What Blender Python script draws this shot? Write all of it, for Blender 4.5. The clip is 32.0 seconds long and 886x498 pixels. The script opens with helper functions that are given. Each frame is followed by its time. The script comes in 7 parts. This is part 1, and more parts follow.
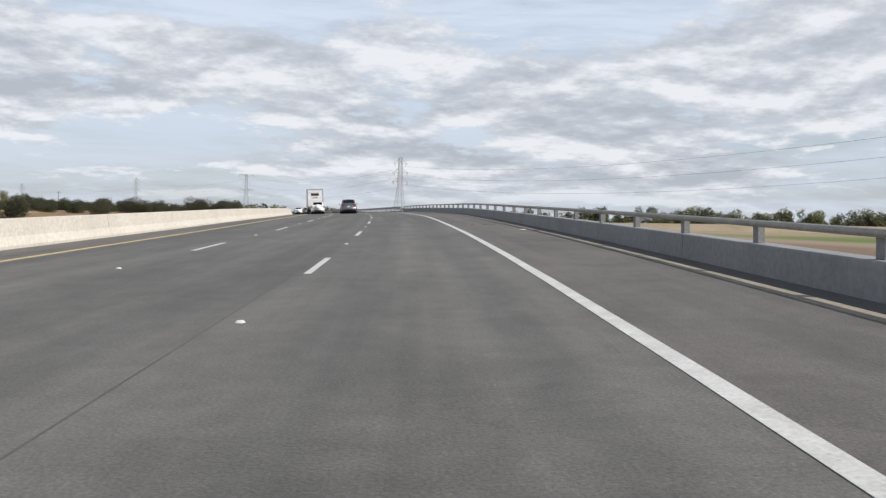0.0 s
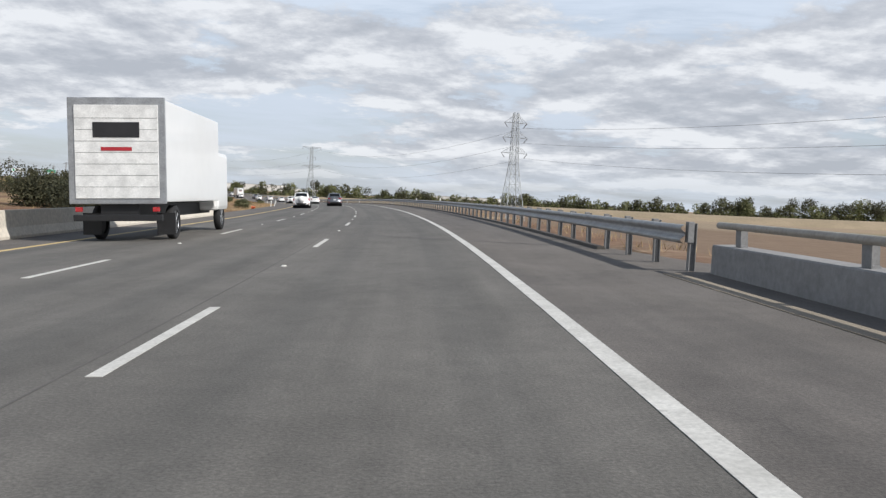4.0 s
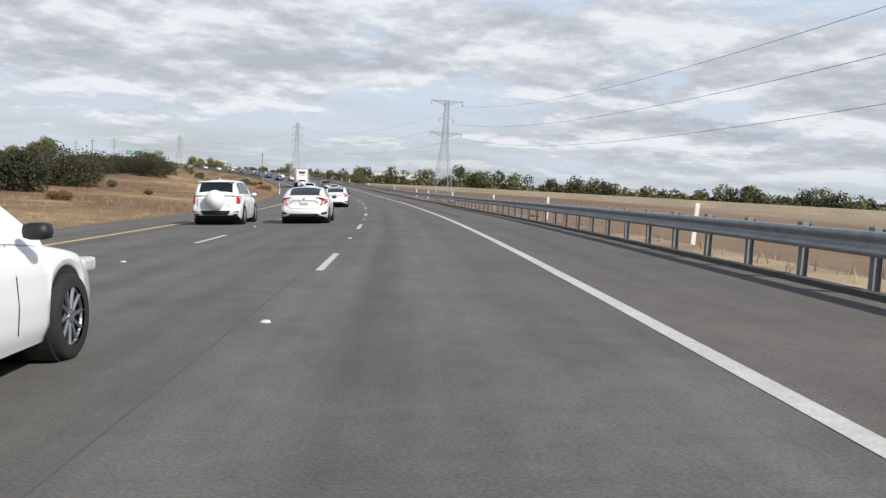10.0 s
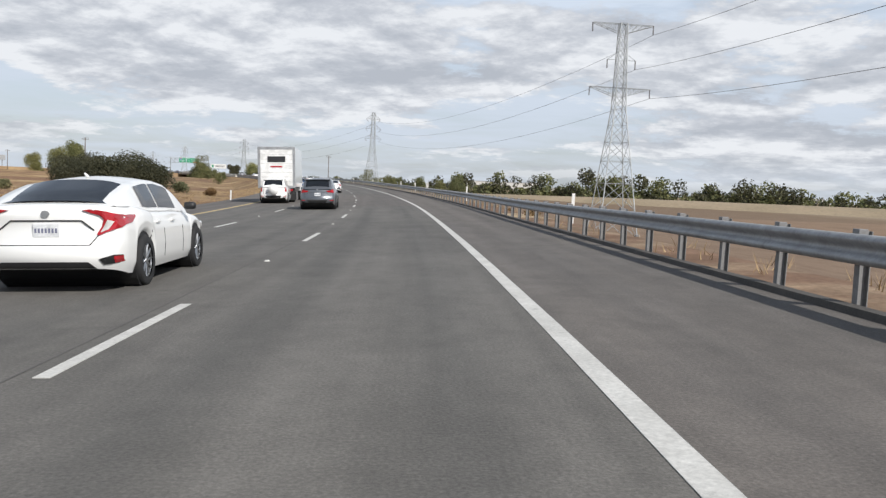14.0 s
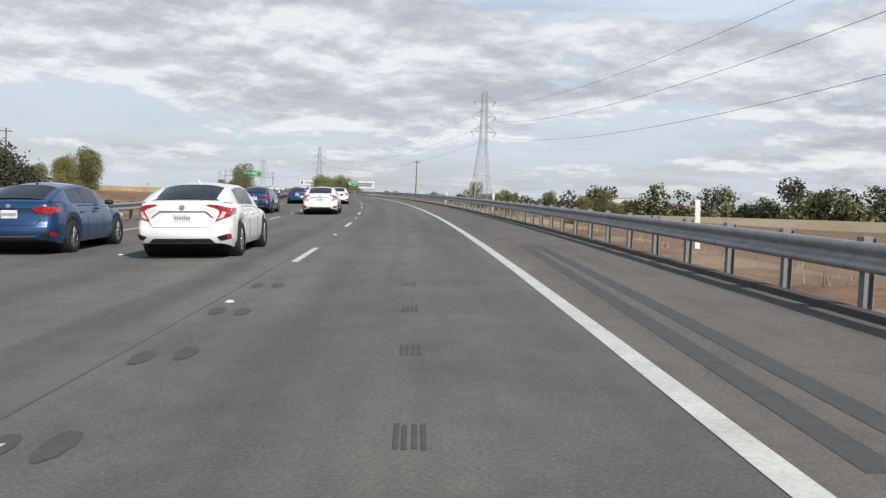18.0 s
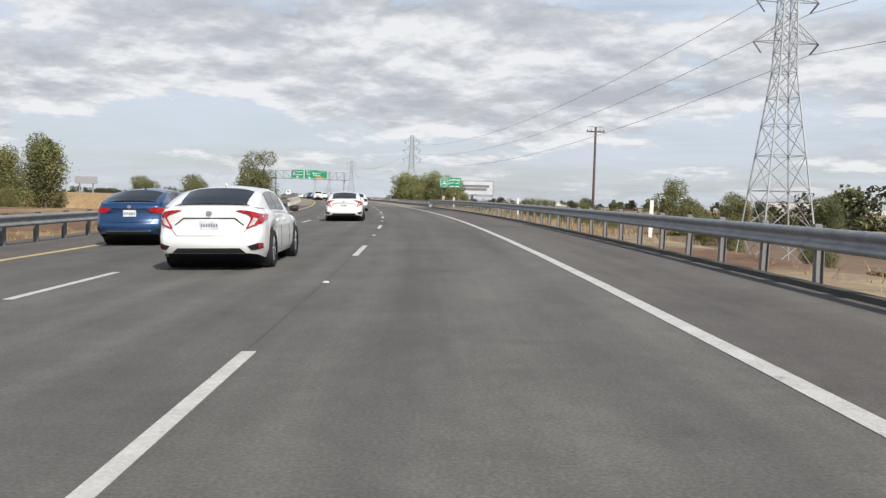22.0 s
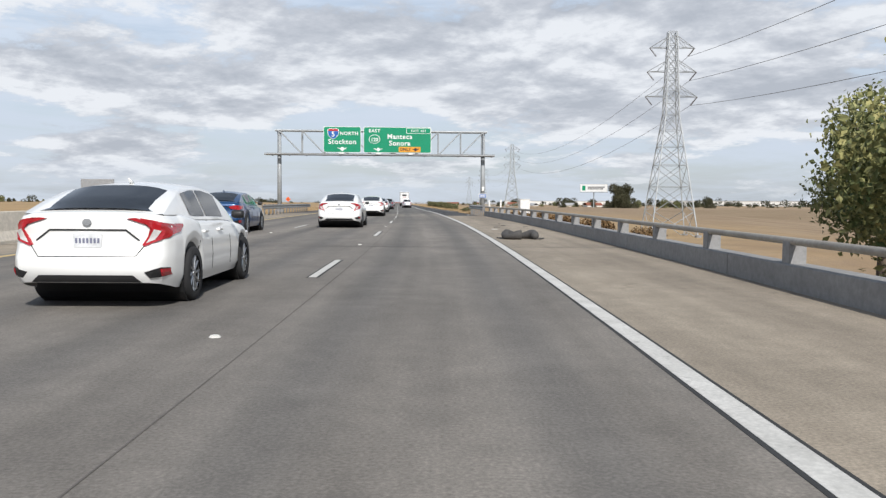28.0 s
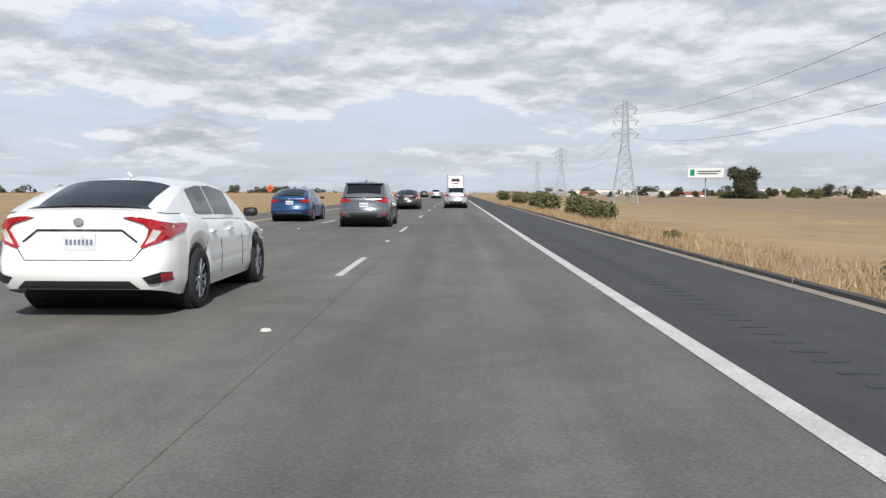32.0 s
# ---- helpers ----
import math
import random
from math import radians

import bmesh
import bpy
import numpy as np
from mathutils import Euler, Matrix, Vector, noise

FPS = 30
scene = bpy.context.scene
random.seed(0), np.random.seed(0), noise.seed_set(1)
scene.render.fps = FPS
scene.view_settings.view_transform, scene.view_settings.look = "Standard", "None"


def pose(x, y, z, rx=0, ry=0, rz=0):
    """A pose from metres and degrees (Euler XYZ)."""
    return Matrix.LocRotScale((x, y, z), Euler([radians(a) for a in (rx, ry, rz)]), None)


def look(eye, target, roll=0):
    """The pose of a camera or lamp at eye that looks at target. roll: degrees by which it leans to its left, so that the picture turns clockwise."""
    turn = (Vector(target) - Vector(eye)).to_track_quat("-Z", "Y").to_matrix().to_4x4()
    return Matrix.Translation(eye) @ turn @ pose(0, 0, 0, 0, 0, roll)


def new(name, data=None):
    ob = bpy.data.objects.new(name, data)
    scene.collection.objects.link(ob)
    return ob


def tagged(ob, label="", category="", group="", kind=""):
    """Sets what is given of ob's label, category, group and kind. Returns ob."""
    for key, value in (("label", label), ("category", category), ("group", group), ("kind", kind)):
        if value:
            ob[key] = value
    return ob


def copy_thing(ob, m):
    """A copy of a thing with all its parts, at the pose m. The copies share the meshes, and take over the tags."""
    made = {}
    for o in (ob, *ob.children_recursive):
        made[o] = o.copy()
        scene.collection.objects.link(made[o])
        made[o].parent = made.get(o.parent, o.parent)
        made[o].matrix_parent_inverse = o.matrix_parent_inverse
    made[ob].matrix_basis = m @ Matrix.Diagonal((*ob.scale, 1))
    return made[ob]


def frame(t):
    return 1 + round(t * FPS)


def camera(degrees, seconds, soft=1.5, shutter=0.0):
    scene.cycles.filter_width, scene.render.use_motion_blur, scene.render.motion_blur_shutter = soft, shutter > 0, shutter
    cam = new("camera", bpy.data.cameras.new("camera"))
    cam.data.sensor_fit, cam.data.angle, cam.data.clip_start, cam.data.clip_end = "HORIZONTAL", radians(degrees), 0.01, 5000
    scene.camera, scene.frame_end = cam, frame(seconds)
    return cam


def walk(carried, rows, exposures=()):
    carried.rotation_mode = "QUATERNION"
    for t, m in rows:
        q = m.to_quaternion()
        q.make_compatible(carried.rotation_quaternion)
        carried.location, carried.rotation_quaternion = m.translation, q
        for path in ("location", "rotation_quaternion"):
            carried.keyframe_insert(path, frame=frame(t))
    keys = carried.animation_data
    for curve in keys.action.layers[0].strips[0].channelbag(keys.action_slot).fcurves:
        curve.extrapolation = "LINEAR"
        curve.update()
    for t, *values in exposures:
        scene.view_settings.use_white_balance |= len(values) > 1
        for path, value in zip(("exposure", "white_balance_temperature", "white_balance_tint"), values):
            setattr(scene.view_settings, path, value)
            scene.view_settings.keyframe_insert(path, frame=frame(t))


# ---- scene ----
cam = camera(54.63, 32.0, soft=1.35)

# seconds, x, y, z, turn to the left, pitch, lean: half a second apart
PATH = [
    (0.0, 0.00, 0.00, 0.00, 0.00, -2.08, 1.41),
    (0.5, -0.34, 13.58, 0.33, 0.42, -2.20, 1.89),
    (1.0, -0.84, 27.23, 0.65, 1.16, -2.27, 2.47),
    (1.5, -1.55, 40.93, 0.94, 2.09, -2.48, 2.91),
    (2.0, -2.49, 54.70, 1.19, 2.99, -2.56, 3.08),
    (2.5, -3.65, 68.50, 1.39, 3.71, -2.75, 3.05),
    (3.0, -5.02, 82.35, 1.55, 4.62, -3.10, 2.98),
    (3.5, -6.65, 96.22, 1.64, 5.59, -3.33, 2.88),
    (4.0, -8.52, 110.08, 1.71, 6.54, -3.38, 2.80),
    (4.5, -10.63, 123.87, 1.75, 7.45, -3.34, 2.75),
    (5.0, -12.96, 137.58, 1.77, 8.36, -3.61, 2.74),
    (5.5, -15.50, 151.19, 1.76, 9.26, -3.81, 2.79),
    (6.0, -18.26, 164.75, 1.74, 10.16, -3.77, 2.89),
    (6.5, -21.25, 178.31, 1.70, 11.06, -3.82, 2.99),
    (7.0, -24.49, 191.89, 1.65, 12.00, -3.97, 3.07),
    (7.5, -27.99, 205.47, 1.58, 13.04, -3.97, 3.11),
    (8.0, -31.70, 219.00, 1.49, 13.89, -4.09, 3.14),
    (8.5, -35.61, 232.43, 1.38, 14.68, -4.21, 3.22),
    (9.0, -39.67, 245.74, 1.25, 15.36, -4.32, 3.29),
    (9.5, -43.87, 258.97, 1.10, 15.93, -4.43, 3.33),
    (10.0, -48.19, 272.14, 0.93, 16.48, -4.50, 3.31),
    (10.5, -52.62, 285.24, 0.75, 16.96, -4.61, 3.23),
    (11.0, -57.15, 298.28, 0.55, 17.51, -4.61, 3.17),
    (11.5, -61.78, 311.21, 0.36, 18.17, -4.58, 3.17),
    (12.0, -66.55, 324.04, 0.19, 19.00, -4.50, 3.06),
    (12.5, -71.50, 336.77, 0.03, 20.03, -4.38, 2.99),
    (13.0, -76.70, 349.43, -0.11, 21.17, -4.32, 2.93),
    (13.5, -82.19, 362.05, -0.23, 22.26, -4.18, 2.64),
    (14.0, -87.93, 374.60, -0.32, 23.27, -4.12, 2.50),
    (14.5, -93.75, 386.87, -0.38, 24.15, -3.98, 2.42),
    (15.0, -99.69, 398.92, -0.40, 25.01, -3.64, 2.39),
    (15.5, -105.78, 410.80, -0.37, 25.89, -3.44, 2.40),
    (16.0, -112.03, 422.57, -0.32, 26.80, -3.41, 2.43),
    (16.5, -118.50, 434.28, -0.25, 27.70, -3.51, 2.47),
    (17.0, -125.20, 446.00, -0.17, 28.51, -3.40, 2.50),
    (17.5, -132.21, 457.81, -0.08, 29.40, -3.29, 2.35),
    (18.0, -139.55, 469.74, 0.04, 30.33, -3.28, 2.20),
    (18.5, -147.22, 481.76, 0.16, 31.27, -3.25, 2.11),
    (19.0, -155.19, 493.81, 0.30, 32.18, -3.19, 2.05),
    (19.5, -163.41, 505.79, 0.43, 33.05, -3.22, 2.02),
    (20.0, -171.76, 517.63, 0.56, 33.82, -3.25, 1.90),
    (20.5, -180.22, 529.28, 0.69, 34.92, -3.20, 1.87),
    (21.0, -188.81, 540.72, 0.81, 35.85, -3.19, 1.80),
    (21.5, -197.50, 551.96, 0.93, 36.80, -3.17, 1.68),
    (22.0, -206.35, 563.10, 1.04, 37.72, -3.14, 1.60),
    (22.5, -215.34, 574.11, 1.15, 38.60, -3.15, 1.59),
    (23.0, -224.34, 584.90, 1.24, 39.51, -3.15, 1.49),
    (23.5, -233.39, 595.48, 1.33, 40.37, -3.14, 1.43),
    (24.0, -242.61, 605.92, 1.40, 41.28, -3.16, 1.31),
    (24.5, -252.01, 616.23, 1.46, 42.23, -3.18, 1.16),
    (25.0, -261.55, 626.41, 1.51, 43.19, -3.19, 0.98),
    (25.5, -271.25, 636.42, 1.58, 44.16, -3.25, 0.93),
    (26.0, -281.01, 646.26, 1.65, 44.97, -3.32, 0.84),
    (26.5, -290.81, 655.92, 1.73, 45.79, -3.30, 0.71),
    (27.0, -300.65, 665.34, 1.82, 46.72, -3.20, 0.58),
    (27.5, -310.50, 674.50, 1.92, 47.71, -3.04, 0.46),
    (28.0, -320.36, 683.36, 2.01, 48.63, -3.10, 0.36),
    (28.5, -330.21, 691.92, 2.09, 49.54, -3.04, 0.37),
    (29.0, -340.00, 700.23, 2.17, 50.43, -3.12, 0.61),
    (29.5, -349.79, 708.37, 2.23, 51.29, -3.19, 0.96),
    (30.0, -359.57, 716.36, 2.28, 51.93, -3.40, 1.22),
    (30.5, -369.31, 724.15, 2.30, 52.27, -3.61, 1.14),
    (31.0, -379.06, 731.91, 2.29, 52.39, -3.85, 0.90),
    (31.5, -388.96, 739.77, 2.25, 52.43, -3.84, 0.57),
    (32.0, -398.92, 747.69, 2.22, 52.45, -3.84, 0.16),
]
# the camera shifts its white balance a little on the way
TINT = [(0.0, 0.0, 6340, 10), (17.0, 0.0, 6400, 10), (21.0, 0.0, 6500, 10), (25.0, 0.0, 6500, 10), (28.0, 0.0, 6300, 10), (29.2, 0.0, 6280, 9), (30.0, 0.0, 6120, 7), (31.0, -0.06, 5980, 7), (31.7, 0.0, 6300, 9), (32.0, 0.0, 6300, 10)]
walk(cam, [(t, pose(x, y, z, 90 + p, -r, h)) for t, x, y, z, h, p, r in PATH], TINT)

# ---------------------------------------------------------------- sky and sun
SUN_TURN, SUN_HIGH = 63.0, 40.0        # the way the light goes, and the sun's height

sun_data = bpy.data.lights.new("sun", "SUN")
sun_data.energy, sun_data.angle, sun_data.color = 5.0, radians(0.6), (1.0, 0.95, 0.885)
sun = new("sun", sun_data)
_a, _e = radians(SUN_TURN), radians(SUN_HIGH)
sun.matrix_world = look((0, 0, 60), (-math.sin(_a) * 50 * math.cos(_e), math.cos(_a) * 50 * math.cos(_e), 60 - 50 * math.sin(_e)))


class Nodes:
    """Short hand for a node tree."""

    def __init__(self, tree):
        self.t = tree
        tree.nodes.clear()

    def n(self, kind, **kw):
        node = self.t.nodes.new(kind)
        for k, v in kw.items():
            if k.startswith("i_"):
                node.inputs[k[2:].replace("_", " ")].default_value = v
            else:
                setattr(node, k, v)
        return node

    def l(self, a, b):
        self.t.links.new(a, b)
        return b

    def math(self, op, a, b=0.0, c=0.0, clamp=False):
        m = self.t.nodes.new("ShaderNodeMath")
        m.operation, m.use_clamp = op, clamp
        for i, v in enumerate((a, b, c)):
            if isinstance(v, (int, float)):
                m.inputs[i].default_value = v
            else:
                self.t.links.new(v, m.inputs[i])
        return m.outputs[0]

    def vec(self, x, y, z):
        m = self.t.nodes.new("ShaderNodeCombineXYZ")
        for i, v in enumerate((x, y, z)):
            if isinstance(v, (int, float)):
                m.inputs[i].default_value = v
            else:
                self.t.links.new(v, m.inputs[i])
        return m.outputs[0]

    def noise(self, vec, scale, detail=4.0, rough=0.55, dist=0.0):
        m = self.t.nodes.new("ShaderNodeTexNoise")
        m.inputs["Scale"].default_value, m.inputs["Detail"].default_value = scale, detail
        m.inputs["Roughness"].default_value, m.inputs["Distortion"].default_value = rough, dist
        if vec is not None:
            self.t.links.new(vec, m.inputs["Vector"])
        return m.outputs["Fac"]

    def ramp(self, fac, *stops, smooth=False):
        m = self.t.nodes.new("ShaderNodeValToRGB")
        if smooth:
            m.color_ramp.interpolation = "EASE"
        els = m.color_ramp.elements
        while len(els) < len(stops):
            els.new(0.5)
        for e, (p, c) in zip(els, stops):
            e.position = p
            e.color = (*c, 1) if isinstance(c, tuple) else (c, c, c, 1)
        self.t.links.new(fac, m.inputs[0])
        return m.outputs[0]

    def mix(self, fac, a, b, mode="MIX"):
        m = self.t.nodes.new("ShaderNodeMix")
        m.data_type, m.blend_type = "RGBA", mode
        for sock, v in ((m.inputs[0], fac), (m.inputs[6], a), (m.inputs[7], b)):
            if isinstance(v, tuple):
                sock.default_value = (*v, 1)
            elif isinstance(v, (int, float)):
                sock.default_value = v
            else:
                self.t.links.new(v, sock)
        return m.outputs[2]


def make_sky():
    w = bpy.data.worlds.new("sky")
    scene.world = w
    w.use_nodes = True
    k = Nodes(w.node_tree)
    co = k.n("ShaderNodeTexCoord").outputs["Generated"]
    sep = k.n("ShaderNodeSeparateXYZ")
    k.l(co, sep.inputs[0])
    x, y, z = sep.outputs
    zz = k.math("MAXIMUM", z, 0.0)
    # a cloud deck seen from below: closer together towards the horizon
    den = k.math("ADD", zz, 0.19)
    px, py = k.math("DIVIDE", x, den), k.math("DIVIDE", y, den)
    p = k.vec(px, py, 0.0)
    az = k.math("ARCTAN2", k.math("MULTIPLY", x, -1.0), y)
    # puffs of cumulus
    big = k.noise(k.vec(px, py, 3.1), 0.55, 2.0, 0.5)
    puff = k.noise(k.vec(px, py, 7.7), 1.6, 12.0, 0.64, 0.1)
    cover = k.math("ADD", k.math("MULTIPLY", big, 0.55), k.math("MULTIPLY", puff, 0.75))
    # more of them in a belt some way up, fewer overhead where the sun is out
    belt = k.math("SUBTRACT", 1.0, k.math("ABSOLUTE", k.math("DIVIDE", k.math("SUBTRACT", zz, 0.135), 0.075)))
    belt = k.math("MAXIMUM", belt, -0.35)
    high = k.math("MULTIPLY", k.math("SUBTRACT", zz, 0.17), 1.0, clamp=True)
    cover = k.math("ADD", cover, k.math("ADD", k.math("MULTIPLY", belt, 0.085), k.math("MULTIPLY", high, -0.28)))
    mask = k.ramp(cover, (0.61, 0.0), (0.675, 1.0), smooth=True)
    # lit tops and grey undersides
    below = k.noise(k.vec(k.math("MULTIPLY", px, 1.05), k.math("MULTIPLY", py, 1.05), 7.7), 1.6, 6.0, 0.58, 0.1)
    shade = k.math("ADD", k.math("MULTIPLY", k.math("SUBTRACT", puff, below), 3.9), 0.5)
    grain = k.noise(p, 8.0, 5.0, 0.6)
    shade = k.math("ADD", shade, k.math("MULTIPLY", k.math("SUBTRACT", grain, 0.5), 0.5))
    tone = k.ramp(shade, (0.08, (0.465, 0.49, 0.535)), (0.42, (0.585, 0.605, 0.645)), (0.85, (0.87, 0.88, 0.895)))
    # thin streaks, and a pale veil over all
    streak = k.noise(k.vec(k.math("MULTIPLY", az, 5.0), k.math("MULTIPLY", z, 38.0), 1.3), 1.0, 6.0, 0.62, 0.4)
    veil = k.noise(k.vec(k.math("MULTIPLY", px, 0.5), py, 0.0), 0.55, 5.0, 0.6, 0.6)
    thin = k.math("ADD", k.math("MULTIPLY", streak, 0.6), k.math("MULTIPLY", veil, 0.5))
    thin = k.ramp(thin, (0.40, 0.5), (0.66, 0.97), smooth=True)
    sky = k.n("ShaderNodeTexSky", sky_type="NISHITA", sun_disc=False, sun_elevation=radians(SUN_HIGH), sun_rotation=radians(180 - SUN_TURN), air_density=1.0, dust_density=1.5)
    hsv = k.n("ShaderNodeHueSaturation", i_Saturation=0.8, i_Value=1.0)
    k.l(sky.outputs[0], hsv.inputs["Color"])
    blue = k.n("ShaderNodeBackground", i_Strength=0.105)
    k.l(hsv.outputs[0], blue.inputs["Color"])
    pale = k.ramp(zz, (0.0, (0.66, 0.715, 0.785)), (0.07, (0.645, 0.71, 0.80)), (0.22, (0.69, 0.77, 0.88)), (0.45, (0.44, 0.51, 0.62)), (1.0, (0.22, 0.28, 0.37)))
    haze = k.n("ShaderNodeBackground", i_Strength=1.0)
    k.l(pale, haze.inputs["Color"])
    a = k.n("ShaderNodeMixShader")
    k.l(thin, a.inputs[0]), k.l(blue.outputs[0], a.inputs[1]), k.l(haze.outputs[0], a.inputs[2])
    cloud = k.n("ShaderNodeBackground", i_Strength=1.0)
    k.l(tone, cloud.inputs["Color"])
    b = k.n("ShaderNodeMixShader")
    soft = k.math("MULTIPLY", mask, k.ramp(zz, (0.0, 0.15), (0.05, 0.9)))
    k.l(soft, b.inputs[0]), k.l(a.outputs[0], b.inputs[1]), k.l(cloud.outputs[0], b.inputs[2])
    out = k.n("ShaderNodeOutputWorld")
    k.l(b.outputs[0], out.inputs["Surface"])


make_sky()
scene.view_settings.exposure = 0.0

# ---------------------------------------------------------------- materials
def material(name, colour, rough=0.7, metal=0.0, second=None, scale=1.0, fine=None, bump=0.0, stretch=(1, 1, 1), wear=0.0, island=0.0, spec=0.5, coat=0.0):
    """A surface with a base colour, a second one in patches of about 1/scale metres, fine grain and relief."""
    m = bpy.data.materials.new(name)
    m.use_nodes = True
    k = Nodes(m.node_tree)
    b = k.n("ShaderNodeBsdfPrincipled")
    b.inputs["Metallic"].default_value = metal
    b.inputs["Specular IOR Level"].default_value = spec
    b.inputs["Coat Weight"].default_value = coat
    co = k.n("ShaderNodeTexCoord").outputs["Object"]
    mp = k.n("ShaderNodeMapping")
    mp.inputs["Scale"].default_value = stretch
    k.l(co, mp.inputs[0])
    v = mp.outputs[0]
    second = second or tuple(c * 0.72 for c in colour)
    patch = k.ramp(k.noise(v, scale, 5.0, 0.6), (0.33, 0.0), (0.68, 1.0))
    col = k.mix(patch, colour, second)
    grain = k.noise(v, fine or scale * 14, 4.0, 0.65)
    col = k.mix(0.55, col, k.ramp(grain, (0.25, 0.62), (0.75, 1.38)), "MULTIPLY")
    if wear:
        spots = k.ramp(k.noise(v, scale * 2.7, 8.0, 0.72), (0.60, 0.0), (0.70, 1.0))
        col = k.mix(k.math("MULTIPLY", spots, wear), col, tuple(c * 0.45 for c in second))
    if island:
        rnd = k.n("ShaderNodeNewGeometry").outputs["Random Per Island"]
        col = k.mix(island, col, k.ramp(rnd, (0.0, 0.35), (1.0, 1.7)), "MULTIPLY")
    k.l(col, b.inputs["Base Color"])
    k.l(k.math("ADD", k.math("MULTIPLY", grain, 0.16), rough - 0.08, clamp=True), b.inputs["Roughness"])
    if bump:
        bp = k.n("ShaderNodeBump", i_Strength=bump, i_Distance=0.02)
        k.l(grain, bp.inputs["Height"])
        k.l(bp.outputs[0], b.inputs["Normal"])
    out = k.n("ShaderNodeOutputMaterial")
    k.l(b.outputs[0], out.inputs["Surface"])
    return m


def along_road(name, colour, second, worn, track=0.3, rough=0.86, seams=0.0):
    """Paving whose UV map runs in metres along (v) and across (u) the road."""
    m = bpy.data.materials.new(name)
    m.use_nodes = True
    k = Nodes(m.node_tree)
    b = k.n("ShaderNodeBsdfPrincipled")
    b.inputs["Specular IOR Level"].default_value = 0.35
    uv = k.n("ShaderNodeUVMap", uv_map="paving").outputs[0]
    sep = k.n("ShaderNodeSeparateXYZ")
    k.l(uv, sep.inputs[0])
    u, v = sep.outputs[0], sep.outputs[1]
    # long streaks, wide patches, aggregate
    streaks = k.noise(k.vec(k.math("MULTIPLY", u, 1.0), k.math("MULTIPLY", v, 0.02), 0.0), 1.7, 5.0, 0.6, 0.1)
    patches = k.noise(k.vec(k.math("MULTIPLY", u, 0.35), k.math("MULTIPLY", v, 0.05), 4.0), 1.0, 6.0, 0.62)
    grit = k.noise(uv, 38.0, 3.0, 0.7)
    mid = k.noise(uv, 3.1, 6.0, 0.66)
    col = k.mix(k.ramp(patches, (0.36, 0.0), (0.64, 1.0)), colour, second)
    # wheel tracks, two to a lane, polished or dark with rubber
    lane = k.math("DIVIDE", k.math("ADD", u, 37.0), 3.7)
    fr = k.math("FRACT", lane)
    tr = k.math("ABSOLUTE", k.math("SUBTRACT", k.math("ABSOLUTE", k.math("SUBTRACT", fr, 0.5)), 0.23))
    tr = k.ramp(tr, (0.0, 1.0), (0.15, 0.0), smooth=True)
    col = k.mix(k.math("MULTIPLY", tr, track), col, worn)
    blot = k.noise(k.vec(u, k.math("MULTIPLY", v, 0.6), 9.0), 0.8, 7.0, 0.7, 0.4)
    col = k.mix(0.8, col, k.ramp(blot, (0.32, 0.80), (0.5, 1.0), (0.7, 1.22)), "MULTIPLY")
    pits = k.ramp(k.noise(uv, 11.0, 5.0, 0.75), (0.66, 0.0), (0.72, 1.0))
    col = k.mix(k.math("MULTIPLY", pits, 0.35), col, tuple(c * 1.7 for c in second))
    col = k.mix(0.6, col, k.ramp(streaks, (0.3, 0.74), (0.7, 1.24)), "MULTIPLY")
    col = k.mix(0.7, col, k.ramp(mid, (0.3, 0.84), (0.7, 1.16)), "MULTIPLY")
    col = k.mix(0.6, col, k.ramp(grit, (0.25, 0.45), (0.5, 1.0), (0.78, 1.75)), "MULTIPLY")
    # cracks
    crack = k.n("ShaderNodeTexVoronoi", feature="DISTANCE_TO_EDGE")
    crack.inputs["Scale"].default_value = 0.09
    wob = k.n("ShaderNodeTexNoise", i_Scale=0.4, i_Detail=6.0)
    k.l(uv, wob.inputs["Vector"])
    warp = k.n("ShaderNodeVectorMath", operation="MULTIPLY_ADD")
    k.l(wob.outputs["Color"], warp.inputs[0])
    warp.inputs[1].default_value = (7.0, 7.0, 0.0)
    k.l(uv, warp.inputs[2])
    k.l(warp.outputs[0], crack.inputs["Vector"])
    line = k.ramp(crack.outputs["Distance"], (0.0, 1.0), (0.0025, 0.0))
    col = k.mix(k.math("MULTIPLY", line, seams), col, tuple(c * 0.35 for c in colour))
    k.l(col, b.inputs["Base Color"])
    k.l(k.math("ADD", k.math("MULTIPLY", mid, 0.14), rough - 0.1), b.inputs["Roughness"])
    bp = k.n("ShaderNodeBump", i_Strength=0.5, i_Distance=0.012)
    k.l(grit, bp.inputs["Height"])
    k.l(bp.outputs[0], b.inputs["Normal"])
    out = k.n("ShaderNodeOutputMaterial")
    k.l(b.outputs[0], out.inputs["Surface"])
    return m


